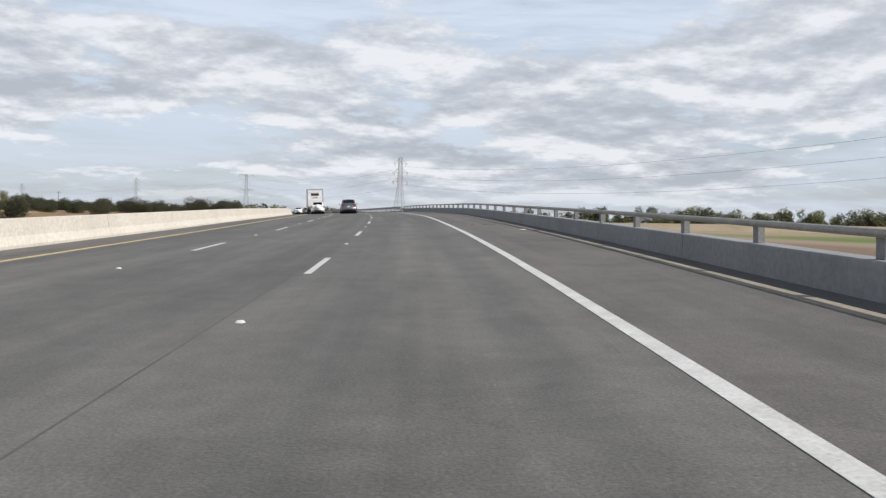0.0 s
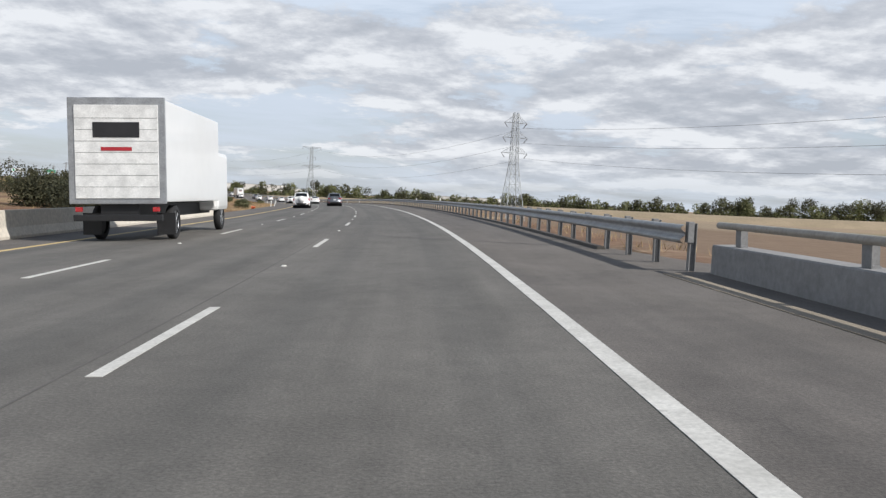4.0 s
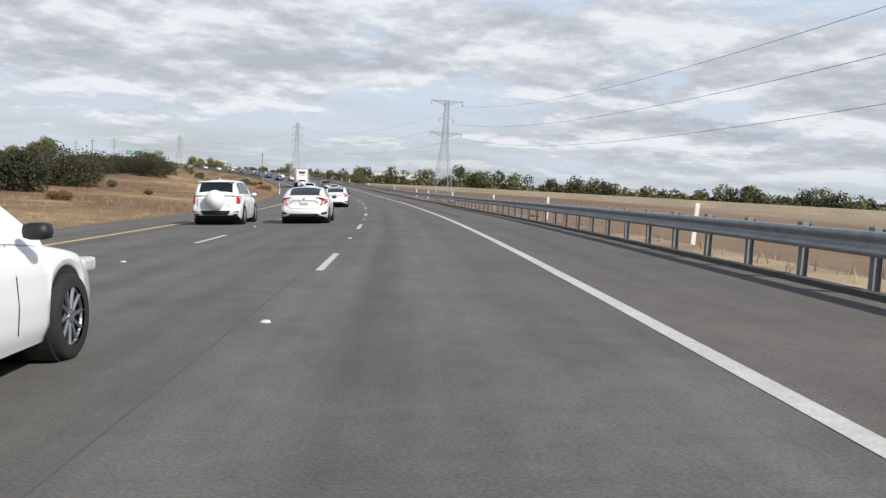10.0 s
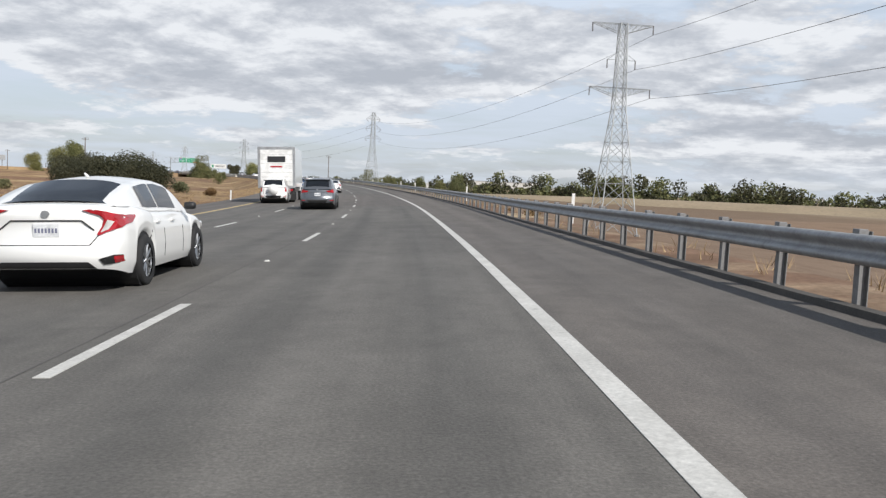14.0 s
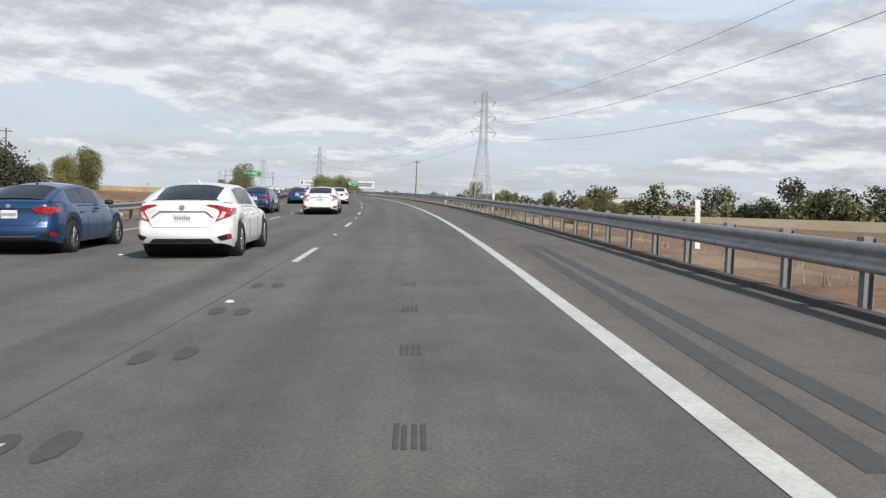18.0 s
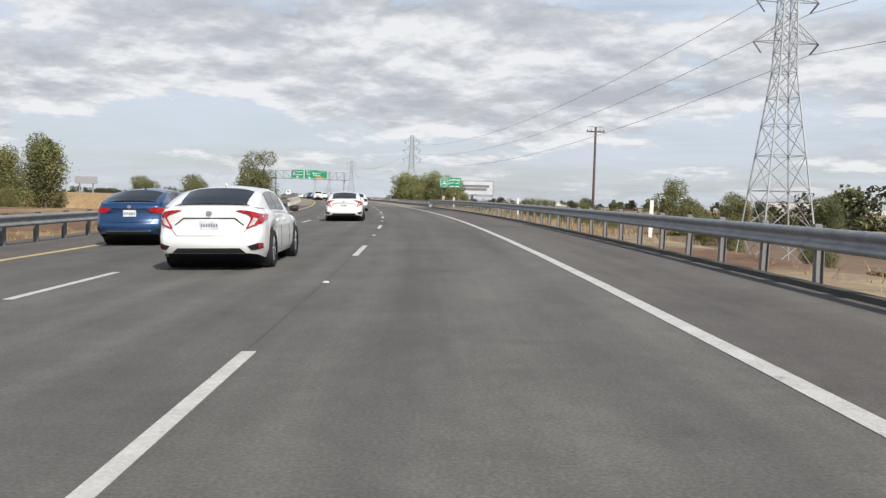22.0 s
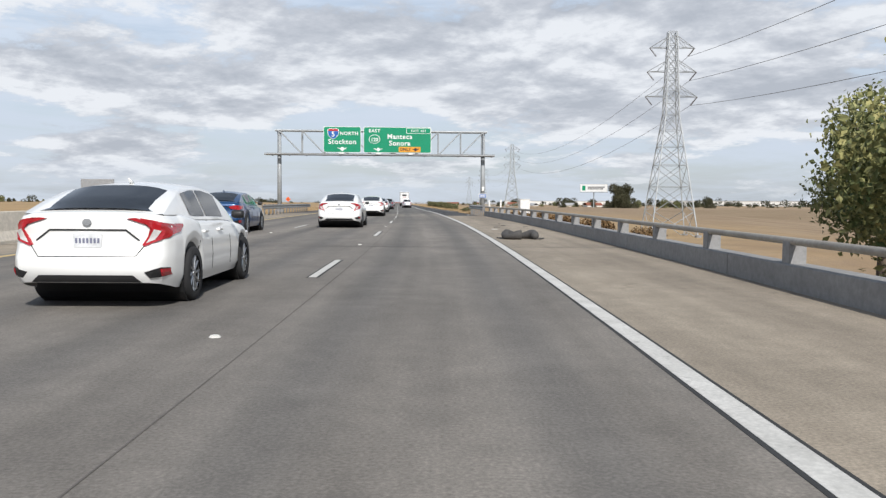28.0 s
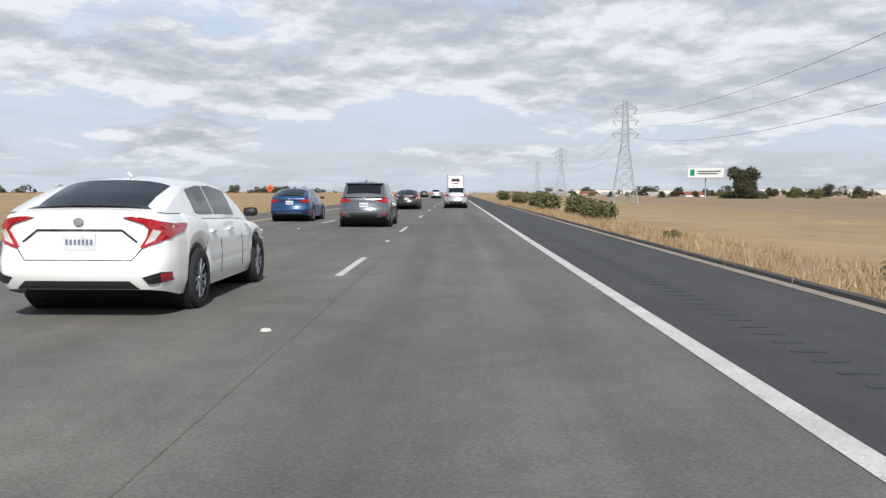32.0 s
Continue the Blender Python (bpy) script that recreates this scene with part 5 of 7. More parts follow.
    bm = bmesh.new()
    bm.faces.new([bm.verts.new((r * math.cos(a), r * math.sin(a) * 1.5, 0.004)) for r, a in [(0.055 + 0.045 * random.random(), k * math.pi / 9) for k in range(18)]])
    add("paint_splash", mesh_of(bm, "paint_splash"), PAINT, r5).matrix_world = at(673.8, -3.95, 0.004)
    q = bx(-0.06, 0.06, 0.0, 0.75, 0.0, 0.004)
    add("paint_scrap", mesh_of(q, "paint_scrap"), PAINT, r5).matrix_world = at(673.0, -3.865, 0.002)
    # the joint between the lanes
    strip("lane_seam", SEAM, steps(-100, 712, 4), [-3.94, -3.92], 0.003, label="dark seam beside the lane line", category="road joint", thick=0.002)
    strip("lane_seam_bridge", SHOULDER, steps(713, 900, 4), [-3.35, -3.338], 0.003, label="dark seam beside the lane line on the bridge", category="road joint", thick=0.002)


marks()

# ---------------------------------------------------------------- trees and scrub
BARK = material("bark", (0.13, 0.10, 0.075), 0.9, scale=2.5, fine=20, stretch=(1, 1, 0.3))


def leaf_material(name, a, b):
    m = bpy.data.materials.new(name)
    m.use_nodes = True
    k = Nodes(m.node_tree)
    d = k.n("ShaderNodeBsdfPrincipled")
    d.inputs["Roughness"].default_value = 0.6
    d.inputs["Specular IOR Level"].default_value = 0.25
    rnd = k.n("ShaderNodeNewGeometry").outputs["Random Per Island"]
    obj = k.n("ShaderNodeObjectInfo").outputs["Random"]
    co = k.n("ShaderNodeTexCoord").outputs["Object"]
    blot = k.noise(co, 0.55, 3.0, 0.6)
    col = k.mix(k.math("ADD", k.math("MULTIPLY", rnd, 0.6), k.math("MULTIPLY", k.math("SUBTRACT", blot, 0.4), 1.6), clamp=True), a, b)
    col = k.mix(0.5, col, k.ramp(obj, (0.0, (0.75, 0.8, 0.8)), (1.0, (1.25, 1.15, 1.0))), "MULTIPLY")
    k.l(col, d.inputs["Base Color"])
    t = k.n("ShaderNodeBsdfTranslucent")
    k.l(col, t.inputs["Color"])
    mx = k.n("ShaderNodeMixShader")
    mx.inputs[0].default_value = 0.25
    k.l(d.outputs[0], mx.inputs[1]), k.l(t.outputs[0], mx.inputs[2])
    out = k.n("ShaderNodeOutputMaterial")
    k.l(mx.outputs[0], out.inputs["Surface"])
    return m


LEAF_DARK = leaf_material("dark_olive_leaves", (0.042, 0.047, 0.03), (0.10, 0.096, 0.054))
LEAF_MID = leaf_material("green_leaves", (0.07, 0.092, 0.04), (0.26, 0.25, 0.115))
LEAF_BRIGHT = leaf_material("yellow_green_leaves", (0.06, 0.095, 0.038), (0.44, 0.42, 0.19))
LEAF_DRY = leaf_material("dry_scrub", (0.14, 0.085, 0.045), (0.26, 0.17, 0.08))
LEAF_OLIVE = leaf_material("sunlit_olive_leaves", (0.085, 0.10, 0.038), (0.36, 0.34, 0.14))
LEAF_SAGE = leaf_material("dusty_green_scrub", (0.08, 0.095, 0.045), (0.24, 0.22, 0.12))


def crown_mesh(rng, blobs, count, size, name="crown"):
    """Small leaf quads on and in a cloud of blobs (x, y, z, radius, squash)."""
    vol = np.array([b[3] ** 2 for b in blobs])
    pick = rng.choice(len(blobs), count, p=vol / vol.sum())
    v = rng.normal(size=(count, 3))
    v /= np.linalg.norm(v, axis=1)[:, None]
    rad = rng.uniform(0.55, 1.0, count) ** 0.5 * (1 + 0.16 * rng.normal(size=count))
    B = np.array([b[:5] for b in blobs])[pick]
    c = B[:, :3] + v * (B[:, 3] * rad)[:, None] * np.stack([np.ones(count), np.ones(count), B[:, 4]], 1)
    n = v + 0.8 * rng.normal(size=(count, 3))
    n /= np.linalg.norm(n, axis=1)[:, None]
    t = np.cross(n, rng.normal(size=(count, 3)))
    t /= np.linalg.norm(t, axis=1)[:, None]
    b = np.cross(n, t)
    L = (size * rng.uniform(0.6, 1.4, count))[:, None]
    w = L * 0.62
    bend = n * L * 0.18
    p = np.stack([c - t * L, c - b * w + bend, c + t * L, c + b * w + bend], 1).reshape(-1, 3)
    f = np.arange(count * 4).reshape(-1, 4)
    me = bpy.data.meshes.new(name)
    me.from_pydata(p.tolist(), [], f.tolist())
    me.update()
    return me


def limbs_mesh(rng, blobs, trunk, high, lean=0.0):
    bm = bmesh.new()
    top = Vector((lean, 0, high * 0.55))
    rod(bm, (0, 0, -0.5), (lean * 0.4, 0, high * 0.28), trunk, 9, trunk * 0.72)
    rod(bm, (lean * 0.4, 0, high * 0.27), top, trunk * 0.74, 8, trunk * 0.42)
    for i, b in enumerate(blobs[:9]):
        e = Vector(b[:3])
        a = Vector((lean * 0.4, 0, high * 0.27)).lerp(top, rng.uniform(0.0, 1.0))
        mid = a.lerp(e, 0.5) + Vector((rng.uniform(-0.2, 0.2), rng.uniform(-0.2, 0.2), b[3] * 0.15))
        rod(bm, a, mid, trunk * 0.36, 6, trunk * 0.24)
        rod(bm, mid, e, trunk * 0.24, 5, trunk * 0.07)
    return mesh_of(bm, "trunk", True)


def blobs_for(rng, kind, w, h):
    out = []
    if kind == "bush":
        for k in range(11):
            a, r = rng.uniform(0, 6.28), rng.uniform(0, 0.62)
            z = rng.uniform(0.2, 0.62) * h
            q = rng.uniform(0.24, 0.4) * h
            out.append((w / 2 * r * math.cos(a), w / 2 * r * math.sin(a), max(z, q * 0.7), q, 0.9))
    elif kind == "sparse":
        for k in range(10):
            a, r = rng.uniform(0, 6.28), rng.uniform(0.1, 0.75)
            z = rng.uniform(0.12, 0.9) * h
            r *= 1.0 - 0.45 * z / h
            out.append((w / 2 * r * math.cos(a), w / 2 * r * math.sin(a), z, rng.uniform(0.09, 0.17) * h * (1.35 - 0.6 * z / h), 0.85))
    elif kind == "full":
        # crown down to the ground, several uneven heads
        for k in range(17):
            a, r = rng.uniform(0, 6.28), rng.uniform(0.0, 0.72)
            z = rng.uniform(0.1, 0.84) * h
            r *= 1.1 - 0.75 * max(0, z / h - 0.35)
            out.append((w / 2 * r * math.cos(a), w / 2 * r * math.sin(a), z, rng.uniform(0.11, 0.21) * h, 0.9))
        out.append((0, 0, 0.5 * h, 0.26 * h, 1.0))
        out.append((0.1 * w, 0, 0.84 * h, 0.14 * h, 1.0))
    else:
        for k in range(13):
            a, r = rng.uniform(0, 6.28), rng.uniform(0.0, 0.66)
            z = rng.uniform(0.34, 0.86) * h
            r *= 1.15 - 0.6 * abs(z / h - 0.55)
            out.append((w / 2 * r * math.cos(a), w / 2 * r * math.sin(a), z, rng.uniform(0.13, 0.24) * h, 0.85))
        out.append((0, 0, 0.6 * h, 0.24 * h, 0.9))
    return out


def tree_kind(seed, kind, w, h, count, size, mat, label, name="tree", category="tree"):
    """One tree, to be copied; stands at the origin until placed."""
    rng = np.random.default_rng(seed)
    blobs = blobs_for(rng, kind, w, h)
    root = thing(name, label, category)
    add("trunk", limbs_mesh(rng, blobs, 0.035 * h if kind != "bush" else 0.03 * h, h, rng.uniform(-0.2, 0.2) * h * 0.3), BARK, root)
    add("crown", crown_mesh(rng, blobs, count, size), mat, root)
    return root


def plant(proto, spots, used):
    """Copies of a tree at (x, y, z, scale, spin)."""
    for x, y, z, sc, spin in spots:
        m = Matrix.Translation((x, y, z)) @ pose(0, 0, 0, 0, 0, spin) @ Matrix.Scale(sc, 4)
        if not used.get(proto):
            used[proto] = True
            proto.matrix_basis = m
        else:
            c = copy_thing(proto, Matrix.Identity(4))
            c.matrix_basis = m


def spot(s, d, sc=1.0, drop=0.1):
    p = R(s, d)
    return (p.x, p.y, land(s, d) - drop, sc, random.uniform(0, 360))


def woods():
    used = {}
    # dark scrub oaks on the median side
    oak = [tree_kind(11 + k, "bush", 6.2, 4.6, 8500, 0.1, LEAF_DARK, "dense dark olive shrub oak on the dry verge", "shrub", "shrub") for k in range(2)]
    rows = [(s, -29 - 9 * random.random(), random.uniform(0.72, 1.0)) for s in range(296, 396, 5)]
    rows += [(s, -42 - 14 * random.random(), random.uniform(0.85, 1.1)) for s in range(280, 412, 7)]
    rows += [(176, -23, 0.75), (182, -25.5, 0.85), (188, -24, 0.78), (194, -26, 0.85), (200, -24.5, 0.78), (205, -26, 0.7), (185, -30, 0.9), (197, -31, 0.9)]
    for i, (s, d, sc) in enumerate(rows):
        plant(oak[i % 2], [spot(s, d, sc, 0.25)], used)
    # a tall dark thicket well over on the far side
    for i, (s, d, top) in enumerate(((587, -39, 5.2), (592, -43, 5.9), (590, -48, 5.2), (598, -48, 5.4), (594, -52, 5.0), (602, -53, 5.0), (585, -44, 3.0), (588, -54, 4.6), (596, -57, 5.0))):
        plant(oak[i % 2], [spot(s, d, (top - land(s, d)) / 4.7, 0.25)], used)
    # trees beyond the median barrier at the start
    mid = [tree_kind(31 + k, "full", 7.5, 8.0, 14000, 0.1, LEAF_DARK if k == 0 else LEAF_MID, lab) for k, lab in enumerate(("rounded dark green tree behind the roadside", "full green tree at the field's edge", "broad green tree with an uneven crown"))]
    for i in range(34):
        s, d = random.uniform(90, 290), -random.uniform(40, 70)
        plant(oak[i % 2], [spot(s, d, random.uniform(0.55, 0.85))], used)
    for i in range(20):
        s, d = random.uniform(120, 300), -random.uniform(80, 150)
        plant(mid[i % 3], [spot(s, d, random.uniform(0.3, 0.5))], used)
    for i in range(26):
        s, d = random.uniform(300, 700), -random.uniform(70, 190)
        plant(mid[i % 3], [spot(s, d, random.uniform(0.6, 1.0))], used)
    # big yellow-green trees far over the median
    tall = tree_kind(41, "full", 14.0, 15.0, 18000, 0.17, LEAF_OLIVE, "tall olive-green tree beyond the opposite carriageway")
    for s, d, sc in ((808, -64, 1.15), (801, -71, 0.95), (792, -72, 0.5), (815, -80, 0.75), (786, -66, 0.4)):
        plant(tall, [spot(s, d, sc)], used)
    # half-bare cottonwood
    cot = tree_kind(57, "sparse", 8.5, 10.5, 15000, 0.075, LEAF_SAGE, "half-bare cottonwood tree with dead twigs beyond the barrier")
    plant(cot, [spot(752, -19.7, 1.3, 0.3), spot(750, -19.2, 1.0, 0.3), spot(755, -20.2, 1.05, 0.3)], used)
    low = tree_kind(58, "full", 7.5, 7.0, 13000, 0.085, LEAF_MID, "bushy green undergrowth round the cottonwood", "shrub", "shrub")
    plant(low, [spot(750, -19.8, 1.45), spot(756, -21, 1.2), spot(741, -21.5, 0.6), spot(735, -23, 0.5), spot(775, -26, 0.45), spot(680, -20, 0.4), spot(690, -24, 0.5), spot(699, -21, 0.5), spot(704, -22.5, 0.6), spot(696, -26, 0.55), spot(640, -24, 0.5)], used)
    # large-leaved trees beside the second bridge
    fig = [tree_kind(71 + k, "full", 6.0, 7.2, 13500, 0.092, LEAF_BRIGHT, lab) for k, lab in enumerate(("leafy yellow-green tree rising over the parapet", "broad-leaved tree with sunlit leaves beside the bridge"))]
    for i, (s, d, h) in enumerate(((736, 10.8, 0.5), (740, 9.6, 0.62), (745, 11.5, 0.78), (750, 10.8, 0.9), (756, 12.0, 0.95), (763, 10.8, 1.12), (770, 12.6, 0.95), (777, 10.5, 0.75), (784, 11.2, 1.05), (793, 9.8, 1.15), (799, 11.5, 1.2), (805, 12.5, 0.95))):
        z = float(np.interp(s, _s, _z))
        x = spot(s, d, h, 0.0)
        plant(fig[i % 2], [(x[0], x[1], z - 0.75 - 1.0 * h, h, x[4])], used)
    # trees on the field side
    for i, (s, d, sc) in enumerate(((752, 51, 1.25), (700, 62, 0.9), (716, 76, 1.1), (735, 68, 1.0), (768, 62, 0.8), (693, 31, 0.62), (683, 34, 0.5), (725, 30, 0.45), (738, 34, 0.55), (745, 58, 1.0), (728, 44, 0.6))):
        plant(mid[1 + i % 2], [spot(s, d, sc)], used)
    # the tree line along the far side of the fields
    far = [tree_kind(91 + k, "full", 13.0, 13.0, 1500, 0.5, (LEAF_DARK, LEAF_MID, LEAF_MID)[k], lab) for k, lab in enumerate(("dark tree in the far tree line", "green tree in the far tree line", "pale green tree in the far tree line"))]
    ends = ((1250, 800), (800, 830), (560, 830), (350, 800), (140, 740), (-40, 770), (-165, 752), (-232, 764), (-285, 790))
    # a grassed levee runs in front of it
    def crest(x):
        return float(np.interp(x, (-232, -165, 140, 350, 800), (-2.6, -1.6, -0.6, 1.6, 3.0)))

    bm = bmesh.new()
    rings = []
    for i, (x, y) in enumerate(ends):
        a, b = ends[max(0, i - 1)], ends[min(len(ends) - 1, i + 1)]
        t = Vector((b[0] - a[0], b[1] - a[1], 0)).normalized()
        n = Vector((t.y, -t.x, 0))
        if n.y > 0:
            n = -n
        rings.append([bm.verts.new(Vector((x, y, 0)) + n * q + Vector((0, 0, z))) for q, z in ((44, -7.4), (28, crest(x) - 1.6), (20, crest(x)), (12, crest(x)), (-22, -7.4))])
    for a, b in zip(rings, rings[1:]):
        for i in range(4):
            bm.faces.new((a[i], a[i + 1], b[i + 1], b[i]))
    bmesh.ops.recalc_face_normals(bm, faces=bm.faces)
    add("levee", mesh_of(bm, "levee", True), material("dry_levee_grass", (0.30, 0.235, 0.155), 0.95, second=(0.22, 0.175, 0.11), scale=0.04, fine=0.8), None, "low grassed levee along the far edge of the fields", "embankment", kind="structure")
    rng = np.random.default_rng(3)
    heads = []
    for (x0, y0), (x1, y1) in zip(ends, ends[1:]):
        for f in np.arange(0, 1, 3.4 / math.hypot(x1 - x0, y1 - y0)):
            x, y = x0 + (x1 - x0) * f + rng.uniform(-5, 5), y0 + (y1 - y0) * f + rng.uniform(-5, 16)
            h = float(rng.choice((6, 8, 10, 12, 15))) * (1.2 if x > 100 else 1.0) * rng.uniform(0.85, 1.1)
            z = crest(x) - 3.0
            heads.append((x, y - 3, z + 1.6, 3.4, 0.9))
            heads.append((x + 2, y + 3, z + 3.2, 3.2, 0.9))
            for _ in range(5):
                q = rng.uniform(0.16, 0.33) * h
                heads.append((x + rng.normal(0, 0.26 * h), y + rng.normal(0, 0.2 * h), z + rng.uniform(0.1, 0.78) * h, q, 0.95))
    # scattered woods on the horizon either side of the road ahead
    rims = []
    for line, z in ((((-760, 520), (-900, 800), (-1050, 1000), (-1160, 1200)), -2.2), (((-150, 1250), (-420, 1340), (-700, 1480), (-1000, 1640)), -2.2), (((-330, 1110), (-560, 1210), (-820, 1320), (-1100, 1410)), -1.2), (((-1010, 1010), (-1200, 1150), (-1420, 1320)), -1.2)):
        for (x0, y0), (x1, y1) in zip(line, line[1:]):
            for f in np.arange(0, 1, 8.0 / math.hypot(x1 - x0, y1 - y0)):
                if rng.uniform() < 0.3:
                    continue
                h = float(rng.choice((4.5, 6, 7, 9)))
                x, y = x0 + (x1 - x0) * f + rng.uniform(-25, 25), y0 + (y1 - y0) * f + rng.uniform(-25, 25)
                for _ in range(5):
                    rims.append((x + rng.normal(0, 0.26 * h), y + rng.normal(0, 0.26 * h), z + rng.uniform(0.15, 0.75) * h, rng.uniform(0.18, 0.32) * h, 0.95))
    add("horizon_woods", crown_mesh(rng, rims, 80000, 0.45), LEAF_DARK, None, "scattered dark trees along the far horizon", "trees", kind="stuff")
    for name, mat, part_of in (("far_tree_line", LEAF_MID, heads[0::2]), ("far_dark_trees", LEAF_DARK, heads[1::2])):
        add(name, crown_mesh(rng, part_of, 165000, 0.62), mat, None, "continuous belt of green and olive trees beyond the fields", "trees", kind="stuff")
    for i in range(60):
        a = random.uniform(0, 1)
        x, y = -260 - 560 * a + random.uniform(-30, 30), 860 + 420 * a + random.uniform(-40, 60)
        if abs(x + 520) < 60:
            continue
        plant(far[random.randrange(3)], [(x, y, -2.5, random.uniform(0.35, 0.6), random.uniform(0, 360))], used)
    # one broad dark tree beside the billboard, and low trees among the houses
    broad = tree_kind(97, "full", 19.0, 13.5, 14000, 0.3, LEAF_DARK, "broad dark tree beside the roadside billboard")
    plant(broad, [(-600, 1056, -3.4, 1.2, 40)], used)
    for k in range(46):
        f = rng.uniform(0, 1)
        x, y = -640 - 420 * f + rng.uniform(-20, 20), 1085 + 290 * f + rng.uniform(-45, 25)
        plant(far[k % 3], [(x, y, -3.0, rng.uniform(0.2, 0.46), rng.uniform(0, 360))], used)
    for i in range(52):
        x, y = -random.uniform(900, 1600), random.uniform(560, 1000)
        plant(far[random.randrange(3)], [(x, y, -2.0, random.uniform(0.35, 0.6), random.uniform(0, 360))], used)
    # roadside scrub past the bridge
    dry = tree_kind(121, "bush", 1.9, 1.0, 1800, 0.06, LEAF_SAGE, "dusty green weeds at the pavement's edge", "weed_clump", "shrub")
    for s, d, sc in ((922, 4.8, 1.1), (926, 6.2, 1.4), (931, 5.4, 1.5), (938, 6.4, 1.3), (944, 5.2, 1.5), (952, 5.0, 1.6), (960, 6, 1.6), (972, 5, 1.6), (985, 6, 1.8), (1000, 5, 1.8), (1016, 6, 1.8)):
        plant(dry, [spot(s, d, sc)], used)
    tuft = tree_kind(127, "bush", 1.5, 0.8, 900, 0.045, LEAF_SAGE, "thin dusty green weed beside the gravel edge", "weed_clump", "shrub")
    for s, d, sc in ((876, 4.0, 0.8), (877.4, 4.5, 1.0), (879, 4.3, 0.7), (905, 4.4, 0.5), (893, 4.9, 0.6)):
        plant(tuft, [spot(s, d, sc)], used)
    weed = tree_kind(131, "bush", 1.7, 0.75, 1300, 0.055, LEAF_DRY, "dry rust-brown weeds on the verge", "weed_clump", "shrub")
    for i in range(110):
        s = random.uniform(190, 470)
        plant((weed, weed, dry)[i % 3], [spot(s, -15.0 - 22 * random.random() ** 1.4, random.choice((0.2, 0.3, 0.45, 0.6, 0.9, 1.3)))], used)
    for i in range(30):
        s = random.uniform(300, 700)
        plant(weed, [spot(s, random.uniform(4.3, 8), random.uniform(0.25, 0.6))], used)
    for s, d in ((19, 12), (36, 9), (60, 11), (83, 14)):
        plant(low, [(*R(s, d)[:2], field(s) - 0.5, 0.85, 30)], used)
    for s, d, sc in ((806, 5.2, 0.9), (811, 5.0, 1.1), (816, 5.3, 1.0), (821, 4.9, 1.2), (826, 5.2, 1.0), (831, 5.0, 1.1), (836, 5.3, 0.9), (840, 5.0, 1.0)):
        p = R(s, d)
        plant(weed, [(p.x, p.y, p.z - 0.25, sc, random.uniform(0, 360))], used)
    for i in range(22):
        s = random.uniform(716, 800)
        plant(low, [spot(s, 5 + (s - 705) * random.uniform(0.36, 0.6), random.uniform(0.35, 0.95))], used)


woods()


def grass():
    """Dry grass along the verges, as one mass of blades."""
    rng = np.random.default_rng(5)
    spans = [(170, 520, -13.9, -30, 5200), (520, 706, -14.4, -26, 2400), (872, 1040, 2.75, 12, 9000), (845, 872, 4.3, 12, 1500), (130, 700, 3.9, 6.5, 700), (846, 1000, -13.8, -26, 3000), (700, 870, 6.0, 16, 1800), (640, 711, 3.3, 7.5, 1500), (845, 872, 3.6, 8.0, 900)]
    P, F = [], []
    for a, b, d0, d1, n in spans:
        for _ in range(n):
            s = rng.uniform(a, b)
            d = d0 + (d1 - d0) * rng.uniform() ** 1.6
            p = R(s, d)
            z = land(s, d) - 0.03
            if bridge(s):
                continue
            for _ in range(6):
                an, h, w = rng.uniform(0, 6.28), rng.uniform(0.1, 0.36), 0.011
                ox, oy = rng.normal(0, 0.12), rng.normal(0, 0.12)
                dx, dy = math.cos(an), math.sin(an)
                lx, ly = rng.normal(0, 0.12), rng.normal(0, 0.12)
                i = len(P)
                P += [(p.x + ox - dx * w, p.y + oy - dy * w, z), (p.x + ox + dx * w, p.y + oy + dy * w, z), (p.x + ox + lx, p.y + oy + ly, z + h)]
                F.append((i, i + 1, i + 2))
    me = bpy.data.meshes.new("dry_grass")
    me.from_pydata(P, [], F)
    straw = material("straw", (0.38, 0.28, 0.15), 0.85, second=(0.27, 0.185, 0.095), scale=0.3, fine=3, island=0.5)
    add("dry_grass", me, straw, None, "dry straw-coloured grass along the verges", "grass", kind="stuff")


grass()


def building(x, y, yaw, w, d, h, z0, wall, roof, label, rows=1, gable=False):
    root = thing("building", label, "building", Matrix.Translation((x, y, z0)) @ pose(0, 0, 0, 0, 0, yaw))
    part("wall", bx(-w / 2, w / 2, -d / 2, d / 2, -2, h), wall, root)
    if gable:
        bm = bmesh.new()
        sweep(bm, [(-d / 2 - 0.4, h), (0, h + d * 0.22), (d / 2 + 0.4, h), (0, h + d * 0.22 - 0.12)], [(lambda q: (lambda r, u: Vector((q, r, u))))(q) for q in (-w / 2 - 0.4, w / 2 + 0.4)])
        bmesh.ops.recalc_face_normals(bm, faces=bm.faces)
        part("roof", bm, roof, root)
    else:
        part("roof", bx(-w / 2 - 0.3, w / 2 + 0.3, -d / 2 - 0.3, d / 2 + 0.3, h, h + 0.45), roof, root)
    n = max(2, int(w / 9)) if w < 40 else 0
    for k in range(n):
        px = -w / 2 + (k + 0.5) * w / n
        fr = part("window", bx(px - 1.2, px + 1.2, -d / 2 - 0.06, -d / 2, h * 0.35, h * 0.62), DARK_GLASS, root)


DARK_GLASS = material("dark_glazing", (0.03, 0.035, 0.04), 0.15, scale=2)
ROOF_RED = material("red_brown_roof", (0.26, 0.09, 0.05), 0.8, scale=1)
ROOF_GREY = material("grey_roof", (0.36, 0.36, 0.36), 0.8, scale=0.6)


